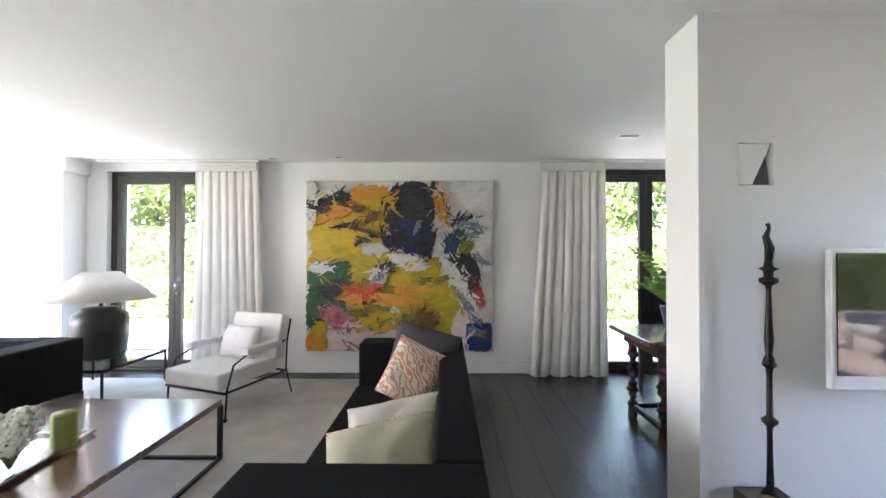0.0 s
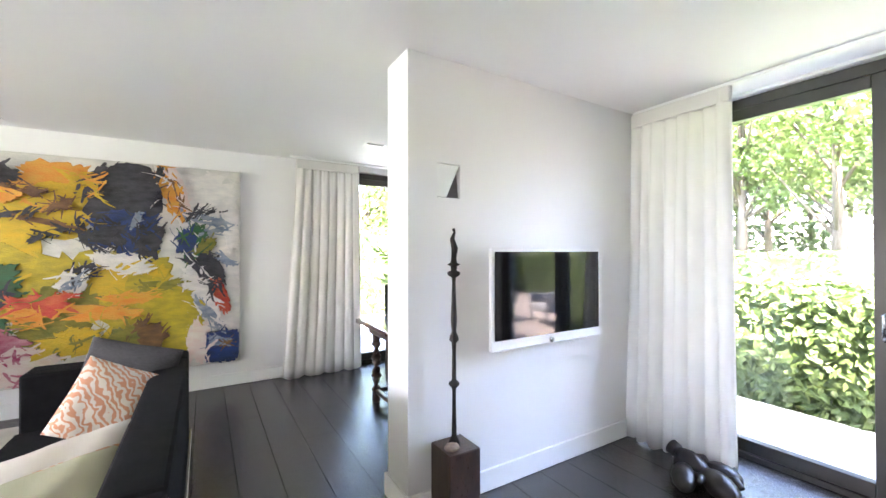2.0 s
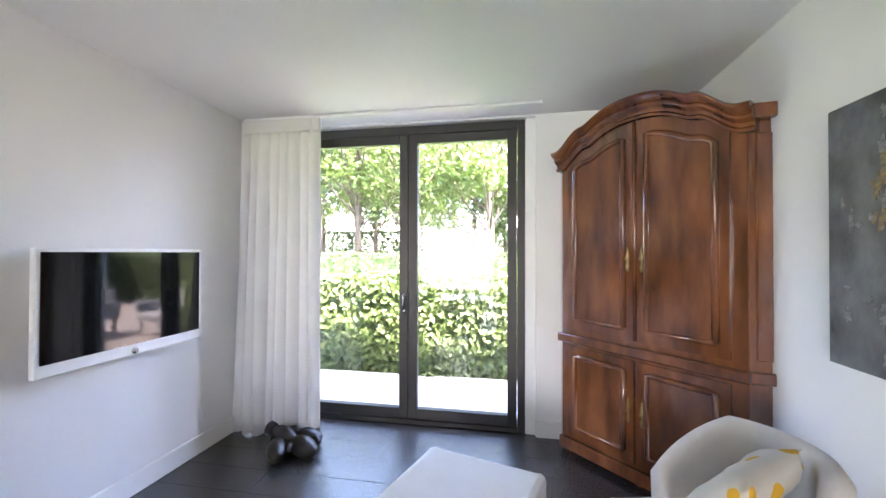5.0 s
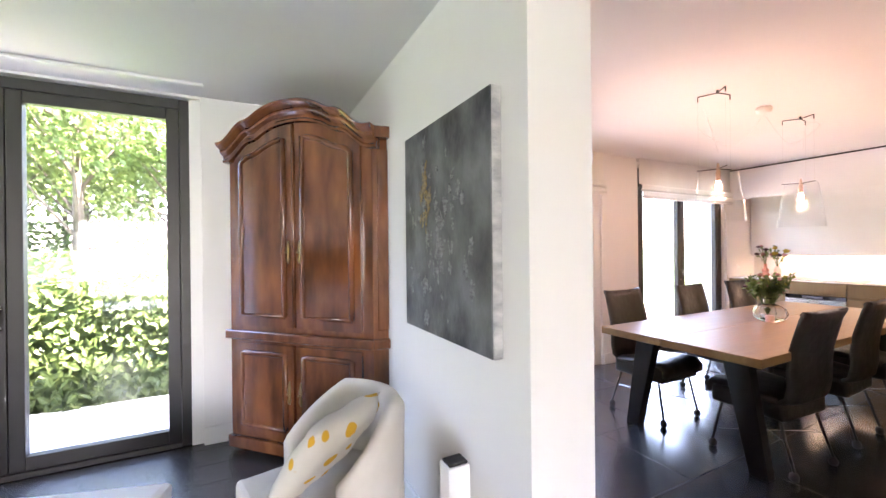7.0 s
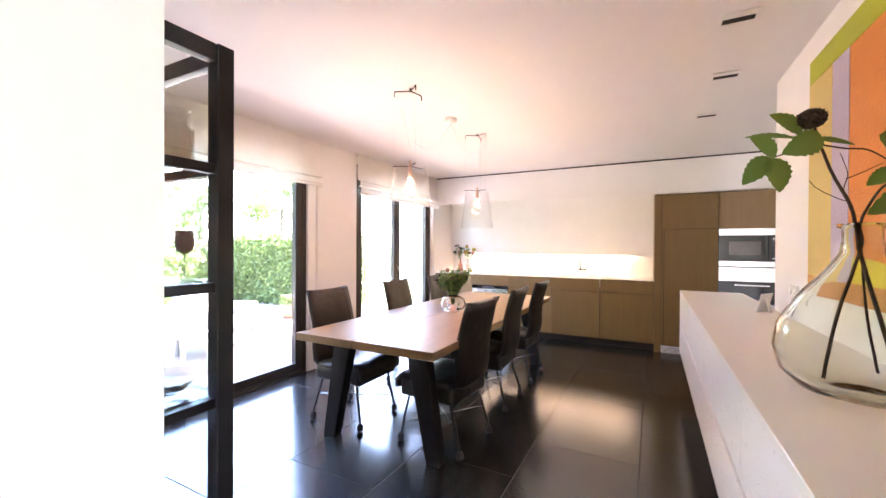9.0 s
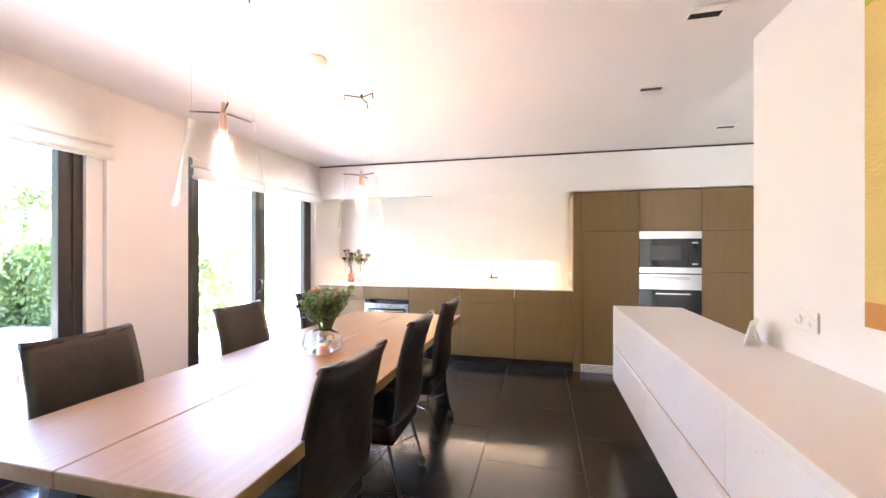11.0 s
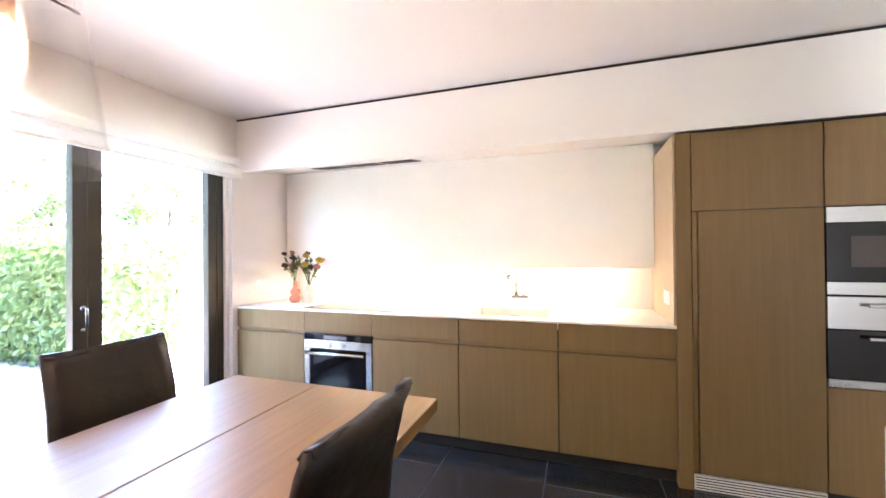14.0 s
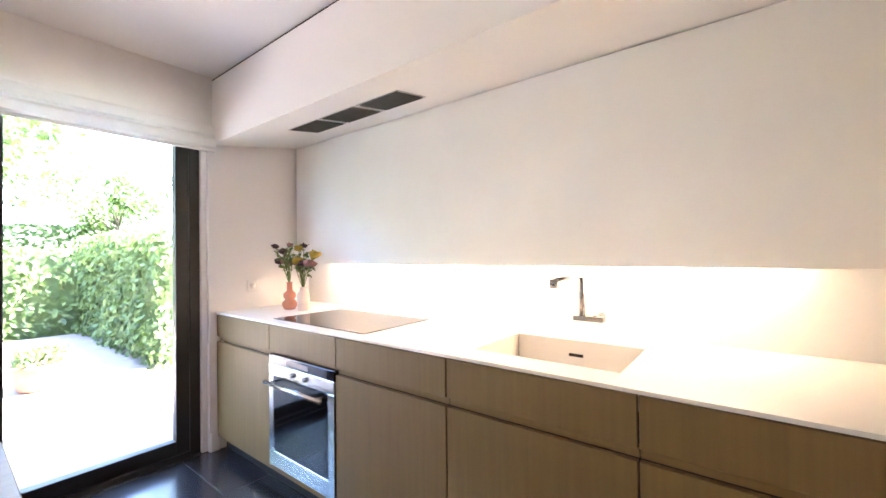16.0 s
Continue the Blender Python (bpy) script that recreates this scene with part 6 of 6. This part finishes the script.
# ---- white sideboard and what stands on it ----
sb = thing("sideboard", "long white lacquered wall-hung sideboard", "sideboard")
SB0, SB1 = -6.12, -2.05
part("body", box(-0.083, 0.395, SB0 + 0.003, SB1, 0.32, 0.905), M_lacquer, sb)
part("top", box(-0.0835, 0.423, SB0, SB1, 0.906, 0.936, 0.002), M_corian, sb)
for k in range(4):
    w = (SB1 - SB0) / 4
    for z0, z1 in ((0.32, 0.595), (0.622, 0.904)):
        part("drawer_front", box(0.3955, 0.419, SB0 + k * w + 0.002, SB0 + (k + 1) * w - 0.002, z0 + 0.001, z1 - 0.001, 0.002), M_lacquer, sb)
part("grip_channel", box(0.3952, 0.404, SB0 + 0.004, SB1 - 0.002, 0.596, 0.621), mat("polished_channel", (0.7, 0.66, 0.6), 0.15, 0.8), sb)
part("end_panel", box(-0.08, 0.42, SB0 - 0.02, SB0 + 0.0025, 0.32, 0.9055, 0.002), M_lacquer, sb)
pf = thing("card_stand", "small white picture card standing on the sideboard", "card", pose(0.02, -4.86, 0.937, 0, 0, 55))
part("card", box(-0.07, 0.07, -0.004, 0.004, 0.0, 0.125, 0.001), M_lacquer, pf, m=pose(0, 0, 0, -14))
part("strut", box(-0.02, 0.02, -0.002, 0.002, 0.0, 0.10), M_lacquer, pf, m=pose(0, 0.055, 0, 18))
dj = thing("demijohn_vase", "large pale green glass demijohn vase with leafy branches", "vase", pose(0.135, -3.10, 0.937) @ Matrix.Scale(0.95, 4))
bm = bmesh.new()
outer = [(0.09, 0.0), (0.15, 0.012), (0.195, 0.06), (0.212, 0.13), (0.20, 0.20), (0.155, 0.29), (0.09, 0.37), (0.052, 0.43), (0.046, 0.47), (0.046, 0.505), (0.058, 0.512), (0.058, 0.522)]
inner = [(0.040, 0.522), (0.041, 0.43), (0.084, 0.364), (0.149, 0.286), (0.194, 0.198), (0.206, 0.13), (0.189, 0.064), (0.146, 0.019), (0.03, 0.012)]
lathe(bm, [(0.01, 0.0)] + outer + inner + [(0.01, 0.012)], 48, close=True)
part("glass_body", bm, glass_mat("pale_green_glass", (0.93, 0.975, 0.93), 0.0, 1.2), dj, smooth=True).visible_shadow = False
M_hyd = mat("hydrangea_leaf", (0.10, 0.24, 0.04), 0.5)
leafy(M_hyd, (0.20, 0.34, 0.07), (0.17, 0.32, 0.08))


LEFT = Vector((0.94, 0.34, 0))      # across the branches, seen from the passage
FACE = Vector((-0.34, 0.94, 0))


def spray(a, z, d=0.0):
    """A place in the fan of branches: a across it, z up, d towards the passage."""
    return (LEFT * a + FACE * d) / 0.95 + Vector((0, 0, z / 0.95))


def big_leaf(p, q, width, tilt):
    """A toothed oval leaf from p to q with a folded midrib, drooping at the tip."""
    d = q - p
    size = d.length
    d.normalize()
    w = d.cross(FACE + Vector((0, 0, 0.35 + tilt)) + LEFT * tilt).normalized()
    up = w.cross(d)
    lv, lf = [p.copy()], []
    n = 14
    for k in range(1, n):
        u = k / n
        half = width / 2 * math.sin(math.pi * u ** 0.78) ** 0.75 * (1 + (0.09 if k % 2 else -0.07))
        c = p + d * size * u - up * size * 0.12 * u * u
        lv.extend((c - w * half + up * half * 0.28, c, c + w * half + up * half * 0.28))
    lv.append(q - up * size * 0.12)
    lf.append((0, 1, 2))
    lf.append((0, 2, 3))
    for k in range(n - 2):
        a = 1 + 3 * k
        lf.extend(((a, a + 3, a + 4, a + 1), (a + 1, a + 4, a + 5, a + 2)))
    e = 1 + 3 * (n - 2)
    lf.extend(((e, len(lv) - 1, e + 1), (e + 1, len(lv) - 1, e + 2)))
    me = bpy.data.meshes.new("leaf")
    me.from_pydata(lv, [], lf)
    me.materials.append(M_hyd)
    for f in me.polygons:
        f.use_smooth = True
    new("leaf", me).parent = dj


def branch(pts, radii, label="dark brown branch"):
    b_ = bmesh.new()
    fine = []
    pts = [spray(*q) for q in pts]
    for i in range(len(pts) - 1):
        p0, p1, p2, p3 = pts[max(i - 1, 0)], pts[i], pts[i + 1], pts[min(i + 2, len(pts) - 1)]
        for k in range(5):
            t = k / 5
            v = 0.5 * ((2 * p1) + (p2 - p0) * t + (2 * p0 - 5 * p1 + 4 * p2 - p3) * t * t + (3 * p1 - p0 - 3 * p2 + p3) * t ** 3)
            fine.append(v + 0.0016 * noise.noise_vector(v * 60))
    fine.append(pts[-1])
    m_ = len(fine) - 1
    tube(b_, fine, [radii[0] + (radii[1] - radii[0]) * k / m_ for k in range(m_ + 1)], 7)
    part("branch", b_, M_bark, dj, label, True)


branch([(-0.10, 0.03, 0.0), (-0.045, 0.20, 0.01), (0.004, 0.40), (0.016, 0.48), (0.035, 0.554), (0.079, 0.642), (0.112, 0.727), (0.130, 0.788)], (0.0062, 0.0036))
branch([(0.112, 0.05, 0.02), (0.075, 0.21, 0.01), (0.020, 0.37), (0.002, 0.44), (0.006, 0.50), (-0.03, 0.576), (-0.067, 0.613), (-0.16, 0.657)], (0.0050, 0.0030))
branch([(-0.06, 0.06, -0.02), (-0.03, 0.22, -0.02), (0.004, 0.42), (0.012, 0.50)], (0.0040, 0.0032))
branch([(0.112, 0.727), (0.17, 0.712), (0.225, 0.696), (0.252, 0.69)], (0.0026, 0.0016))
branch([(0.112, 0.727), (0.055, 0.715), (-0.01, 0.708), (-0.06, 0.68)], (0.0026, 0.0018))
branch([(0.04, 0.56), (0.075, 0.574), (0.12, 0.60), (0.14, 0.622)], (0.0015, 0.0008), "thin bare twig")
branch([(0.03, 0.53), (0.05, 0.59), (0.04, 0.64), (0.06, 0.70)], (0.0015, 0.0008), "thin bare twig")
branch([(0.045, 0.625), (0.0, 0.645), (-0.05, 0.67)], (0.0015, 0.0008), "thin bare twig")
branch([(-0.05, 0.60), (-0.08, 0.63), (-0.07, 0.69)], (0.0022, 0.0016))
branch([(-0.10, 0.63), (-0.14, 0.60), (-0.15, 0.58)], (0.0020, 0.0014))
for a0, z0, a1, z1, w, d, tl3 in ((0.254, 0.692, 0.330, 0.614, 0.058, 0.01, 0.1), (0.250, 0.688, 0.230, 0.588, 0.075, 0.015, -0.1), (0.228, 0.697, 0.300, 0.750, 0.064, 0.0, 0.2),
                                  (0.152, 0.764, 0.242, 0.822, 0.060, -0.01, 0.1), (0.122, 0.745, 0.228, 0.698, 0.072, 0.02, -0.2), (0.150, 0.752, 0.300, 0.772, 0.040, -0.03, 0.9),
                                  (0.122, 0.742, 0.032, 0.728, 0.030, 0.0, 0.8), (-0.022, 0.744, -0.105, 0.684, 0.085, 0.02, 0.0), (-0.070, 0.762, -0.17, 0.775, 0.050, -0.02, 0.6),
                                  (-0.074, 0.645, 0.018, 0.608, 0.052, 0.02, 0.3), (-0.147, 0.592, 0.018, 0.530, 0.078, 0.03, 0.2), (-0.147, 0.570, -0.026, 0.462, 0.105, 0.05, 0.0),
                                  (-0.155, 0.657, -0.26, 0.61, 0.085, 0.0, 0.1), (-0.15, 0.58, -0.27, 0.53, 0.09, -0.02, 0.2)):
    big_leaf(spray(a0, z0, d), spray(a1, z1, d + 0.02), w / 0.95, tl3)
bm = bmesh.new()
bmesh.ops.create_icosphere(bm, subdivisions=4, radius=0.036)
for q in bm.verts:
    q.co *= 1 + 0.28 * noise.noise(q.co * 210)
    q.co.z *= 0.8
    q.co += spray(0.137, 0.802)
part("seed_head", bm, mat("dried_seed_head", (0.09, 0.075, 0.05), 0.9, 0, 0.3, 60), dj, "dried brown flower head")

ap = thing("stripe_painting", "large abstract painting of orange, lilac, yellow and green bands", "painting")
PX = -0.0845
part("canvas", box(PX, PX + 0.035, -4.24, -2.25, 1.14, 2.32, 0.002), paint("orange_field", (0.72, 0.24, 0.03), (0.68, 0.21, 0.025), 0.6, 1.5), ap)
for nm, c, q in (("yellow_band", (0.66, 0.50, 0.16), (-4.239, -3.945, 1.225, 2.20)), ("lilac_band", (0.50, 0.43, 0.58), (-3.944, -3.77, 1.225, 2.20)), ("lime_band", (0.42, 0.46, 0.02), (-4.239, -2.251, 2.201, 2.319)), ("brown_band", (0.52, 0.24, 0.05), (-4.239, -2.251, 1.141, 1.224)), ("lemon_band", (0.68, 0.56, 0.03), (-3.769, -2.251, 1.225, 1.31))):
    part("colour_band", box(PX + 0.0352, PX + 0.037, *q), paint(nm, c, tuple(v * 0.93 for v in c), 0.6, 1.5), ap)

# ---- glass cabinet ----
vt = thing("display_cabinet", "tall black steel and glass display cabinet with glassware", "cabinet")
VX0, VX1, VY0, VY1, VZ = 2.217, 3.55, -2.58, -2.0, 2.174
pw = 0.07
for x in (VX0, VX1 - pw):
    for y in (VY0, VY1 - pw):
        part("post", box(x, x + pw, y, y + pw, 0, VZ, 0.003), M_steel_black, vt)
for z in (0.0, 0.70, 1.17, 1.65, VZ - 0.07):
    hgt = 0.04 if 0 < z < 2 else 0.07
    for x in (VX0 + 0.012, VX1 - pw + 0.012):
        part("rail", box(x, x + 0.045, VY0 + pw + 0.001, VY1 - pw - 0.001, z, z + hgt, 0.002), M_steel_black, vt)
    for y in (VY0 + 0.012, VY1 - pw + 0.012):
        part("rail", box(VX0 + pw + 0.001, VX1 - pw - 0.001, y, y + 0.045, z, z + hgt, 0.002), M_steel_black, vt)
    if 0 < z < 2:
        part("glass_shelf", box(VX0 + 0.06, VX1 - 0.06, VY0 + 0.06, VY1 - 0.06, z + hgt + 0.001, z + hgt + 0.009), M_pane, vt)
part("side_glass", box(VX0 + 0.03, VX0 + 0.036, VY0 + pw, VY1 - pw, 0.08, VZ - 0.08), M_pane, vt).visible_shadow = False
part("front_glass", box(VX0 + pw, VX1 - pw, VY0 + 0.03, VY0 + 0.036, 0.08, VZ - 0.08), M_pane, vt).visible_shadow = False


def glassware(label, prof, m, name="wine_glass", cat="glass"):
    bm = bmesh.new()
    lathe(bm, prof, 20, close=True)
    return single(name, bm, M_glass, label, cat, "glassware in the cabinet", True, m)


wine = [(0.034, 0), (0.034, 0.003), (0.004, 0.008), (0.004, 0.09), (0.03, 0.115), (0.038, 0.15), (0.032, 0.20), (0.0305, 0.20), (0.0365, 0.15), (0.028, 0.117), (0.0015, 0.10), (0.001, 0.0)]
w0 = glassware("clear stemmed wine glass on a glass shelf", wine, pose(2.36, -2.46, 1.222))
for x, y, z in ((2.36, -2.34, 1.222), (2.36, -2.22, 1.222), (2.36, -2.10, 1.222), (2.50, -2.40, 1.222), (2.50, -2.27, 1.222), (2.64, -2.46, 1.222), (2.64, -2.33, 1.222), (2.78, -2.42, 1.222), (2.78, -2.25, 1.222)):
    copy_thing(w0, pose(x, y, z))
jar = [(0.055, 0), (0.062, 0.01), (0.062, 0.12), (0.04, 0.145), (0.04, 0.165), (0.05, 0.17), (0.05, 0.20), (0.046, 0.20), (0.037, 0.165), (0.037, 0.147), (0.058, 0.118), (0.058, 0.012), (0.01, 0.006)]
j0 = glassware("clear glass storage jar on the top shelf", jar, pose(2.36, -2.43, 1.702), "glass_jar", "jar")
for x, y in ((2.36, -2.27), (2.38, -2.12), (2.54, -2.40), (2.56, -2.22)):
    copy_thing(j0, pose(x, y, 1.702))
bowl = [(0.03, 0), (0.07, 0.02), (0.10, 0.06), (0.096, 0.06), (0.067, 0.024), (0.02, 0.006)]
b0 = glassware("shallow green glass bowl on the lower shelf", bowl, pose(2.40, -2.42, 0.752), "glass_bowl", "bowl")
for x, y in ((2.38, -2.20), (2.62, -2.42), (2.62, -2.20)):
    copy_thing(b0, pose(x, y, 0.752))


# ---- pendants ----
def hook(x, y, rz):
    e = thing("ceiling_hook", "three-armed steel cable holder on the ceiling", "ceiling hook", pose(x, y, HC, 0, 0, rz), "pendant ceiling hooks")
    for k in range(3):
        a = k * math.tau / 3
        bm = bmesh.new()
        tube(bm, [(0, 0, -0.02), (0.12 * math.cos(a), 0.12 * math.sin(a), -0.02), (0.12 * math.cos(a), 0.12 * math.sin(a), -0.055)], 0.004, 6)
        part("arm", bm, M_iron, e, smooth=True)
    bm = bmesh.new()
    tube(bm, [(0, 0, -0.0005), (0, 0, -0.024)], 0.008, 8)
    part("stud", bm, M_iron, e, smooth=True)


M_cone = pane_mat("thin_lamp_glass", (0.995, 0.996, 0.996), 4.0, 0.32, 0.012)


def pendant(x, y, z, rz):
    e = thing("pendant_lamp", "pendant lamp with a large clear glass cone and lit bulb", "pendant lamp", pose(x, y, z, 0, 0, rz), "pendants over the table")
    for k in range(3):
        a = k * math.tau / 3
        bm = bmesh.new()
        tube(bm, [(0, 0, 0), (0.13 * math.cos(a), 0.13 * math.sin(a), 0.0)], 0.0035, 6)
        part("arm", bm, M_iron, e, smooth=True)
        bm = bmesh.new()
        tube(bm, [(0.12 * math.cos(a), 0.12 * math.sin(a), 0), (0.12 * math.cos(a), 0.12 * math.sin(a), HC - z - 0.055)], 0.0004, 4)
        part("suspension_wire", bm, M_chrome, e)
    bm = bmesh.new()
    tube(bm, [(0, 0, -0.085), (0, 0, -0.03), (0, 0, 0.04)], [0.016, 0.016, 0.006], 12)
    part("lamp_holder", bm, mat("copper_holder", (0.62, 0.43, 0.33), 0.3, 0.9), e, "copper lamp holder", True)
    bm = bmesh.new()
    lathe(bm, [(0.012, -0.087), (0.014, -0.100), (0.019, -0.125), (0.019, -0.142), (0.007, -0.155)], 18)
    part("bulb", bm, M_bulb, e, "glowing warm bulb", True)
    bm = bmesh.new()
    lathe(bm, [(0.115, -0.002), (0.165, -0.375), (0.161, -0.375), (0.111, -0.002)], 36, close=True)
    part("glass_cone", bm, M_cone, e, smooth=True).visible_shadow = False
    d = bpy.data.lights.new("pendant_light", 'POINT')
    d.energy, d.color, d.shadow_soft_size = PENDANT, (1.0, 0.59, 0.37), 0.05
    o = new("pendant_light", d)
    o.location = (x, y, z - 0.22)


PENDANT = 0.46
hook(2.22, -3.94, 20)
hook(2.24, -5.22, 35)
pendant(2.22, -3.94, 1.94, 20)
pendant(2.24, -5.22, 1.925, 35)
cn = thing("ceiling_rose", "small white ceiling rose with draped lamp cables", "ceiling rose", pose(2.26, -4.665, HC))
bm = bmesh.new()
lathe(bm, [(0.05, -0.0005), (0.055, -0.01), (0.05, -0.04), (0.02, -0.05)], 24)
part("cup", bm, M_trim, cn, smooth=True)
for yy, zz, dx in ((0.725, -0.46, 0.25), (-0.555, -0.42, -0.22)):
    bm = bmesh.new()
    pts = [Vector((0, 0, -0.05)), Vector((dx * 0.5, yy * 0.25, -0.30)), Vector((dx, yy * 0.62, -0.16)), Vector((dx * 0.3, yy * 0.95, -0.10)), Vector((-0.04, yy, zz + 0.02))]
    fine = []
    for i in range(len(pts) - 1):
        p0, p1, p2, p3 = pts[max(i - 1, 0)], pts[i], pts[i + 1], pts[min(i + 2, len(pts) - 1)]
        for k in range(8):
            t = k / 8
            fine.append(0.5 * ((2 * p1) + (p2 - p0) * t + (2 * p0 - 5 * p1 + 4 * p2 - p3) * t * t + (3 * p1 - p0 - 3 * p2 + p3) * t ** 3))
    tube(bm, fine + [pts[-1]], 0.0014, 5)
    part("cable", bm, M_trim, cn, smooth=True)
ceiling_vent(0.25, -4.70, 0.16, 0.12, "square recessed ceiling spot over the sideboard")
ceiling_vent(0.265, -5.58, 0.16, 0.12, "square recessed ceiling spot over the sideboard")
ceiling_vent(-0.61, -6.67, 0.16, 0.12, "square recessed ceiling spot by the tall cabinets")
ceiling_vent(0.30, -3.93, 0.16, 0.12, "square recessed ceiling spot over the sideboard")

# ---- outdoors by the kitchen ----
M_terracotta = mat("terracotta", (0.36, 0.17, 0.10), 0.85, 0, 0.15, 6, 0.3, 40)
tp = thing("terracotta_planter", "round terracotta planter with a green shrub on the terrace", "planter", pose(6.76, -6.87, -0.012) @ Matrix.Scale(0.66, 4))
bm = bmesh.new()
lathe(bm, [(0.24, 0), (0.27, 0.05), (0.31, 0.33), (0.345, 0.345), (0.345, 0.40), (0.31, 0.40), (0.30, 0.36)], 36)
part("pot", bm, M_terracotta, tp, smooth=True)
lm = leaf_mass("shrub", [(-0.24, 0.24, -0.24, 0.24, 0.36, 0.62)], 700, 0.04, M_leaf, "", "", 31)
lm.parent = tp


def garden_chair(m):
    e = thing("garden_chair", "low grey woven garden chair on the terrace", "garden chair", m, "terrace chairs")
    part("seat", box(-0.36, 0.36, -0.36, 0.34, 0.26, 0.40, 0.05, 3), M_woven, e)
    part("backrest", box(-0.36, 0.36, 0.26, 0.38, 0.38, 0.78, 0.05, 3), M_woven, e, m=pose(0, 0, 0, 0))
    for s in (-1, 1):
        part("armrest", box(s * 0.39 - 0.05, s * 0.39 + 0.05, -0.34, 0.36, 0.28, 0.58, 0.04, 3), M_woven, e)
        for y in (-0.3, 0.3):
            part("leg", box(s * 0.36 - 0.02, s * 0.36 + 0.02, y - 0.02, y + 0.02, 0, 0.27), M_woven, e)
    return e


M_woven = mat("grey_woven_resin", (0.24, 0.235, 0.235), 0.8, 0, 0.08, 30, 0.5, 160)
g0 = garden_chair(pose(5.75, -4.75, -0.012, 0, 0, -60))
copy_thing(g0, pose(6.2, -3.6, -0.012, 0, 0, -110))
copy_thing(g0, pose(6.75, -2.35, -0.012, 0, 0, -70))
gt = thing("garden_table", "low white garden table on the terrace", "table", pose(5.3, -3.95, -0.012))
part("tabletop", box(-0.3, 0.3, -0.3, 0.3, 0.38, 0.42, 0.01), M_lacquer, gt)
for sx in (-1, 1):
    for sy in (-1, 1):
        part("leg", box(sx * .26 - .02, sx * .26 + .02, sy * .26 - .02, sy * .26 + .02, 0, 0.379), M_lacquer, gt)

# ---- floors, piece by piece ----
def floor_pieces(parent, x0, x1, y0, y1, w, h, gap, material, name, stagger=0.0, ox=0.0, oy=0.0, holes=()):
    """Boards or tiles, w by h, with recessed joints, clipped to the rectangle; alike pieces share one mesh."""
    shapes = {}
    i0, i1 = math.floor((x0 - ox) / w) - 1, math.ceil((x1 - ox) / w) + 1
    for i in range(i0, i1):
        off = (i * stagger) % 1.0 * h
        for j in range(math.floor((y0 - oy) / h) - 2, math.ceil((y1 - oy) / h) + 2):
            ax, bx_ = max(x0, ox + i * w), min(x1, ox + (i + 1) * w)
            ay, by = max(y0, oy + j * h + off), min(y1, oy + (j + 1) * h + off)
            if bx_ - ax < 0.02 or by - ay < 0.02:
                continue
            sx, sy = round(bx_ - ax - gap, 3), round(by - ay - gap, 3)
            if (sx, sy) not in shapes:
                shapes[sx, sy] = mesh_of(box(-sx / 2, sx / 2, -sy / 2, sy / 2, -0.02, 0, 0.0012), name, material)
            ob = new(name, shapes[sx, sy])
            ob.location = ((ax + bx_) / 2, (ay + by) / 2, 0.0)
            ob.parent = parent


fl1 = tagged(new("floor_living"), "black-stained oak plank floor with a satin sheen", kind="structure")
part("underfloor", box(-7.0, 4.2, -1.80, 4.94, -0.0215, -0.006), M_dark, fl1)
floor_pieces(fl1, -6.99, XE + 0.02, -1.795, YN + 0.02, 0.24, 2.4, 0.003, M_plank, "floorboard", 0.37)
fl2 = tagged(new("floor_kitchen"), "large matt black stone floor tiles with thin grey joints", kind="structure")
part("joint_bed", box(-1.6, 4.2, -8.4, -1.801, -0.0215, -0.0015), M_grout, fl2)
floor_pieces(fl2, -1.36, XE + 0.02, -8.09, -1.802, 0.655, 0.97, 0.005, M_tile, "floor_tile", 0.5, 0.73, -5.235)
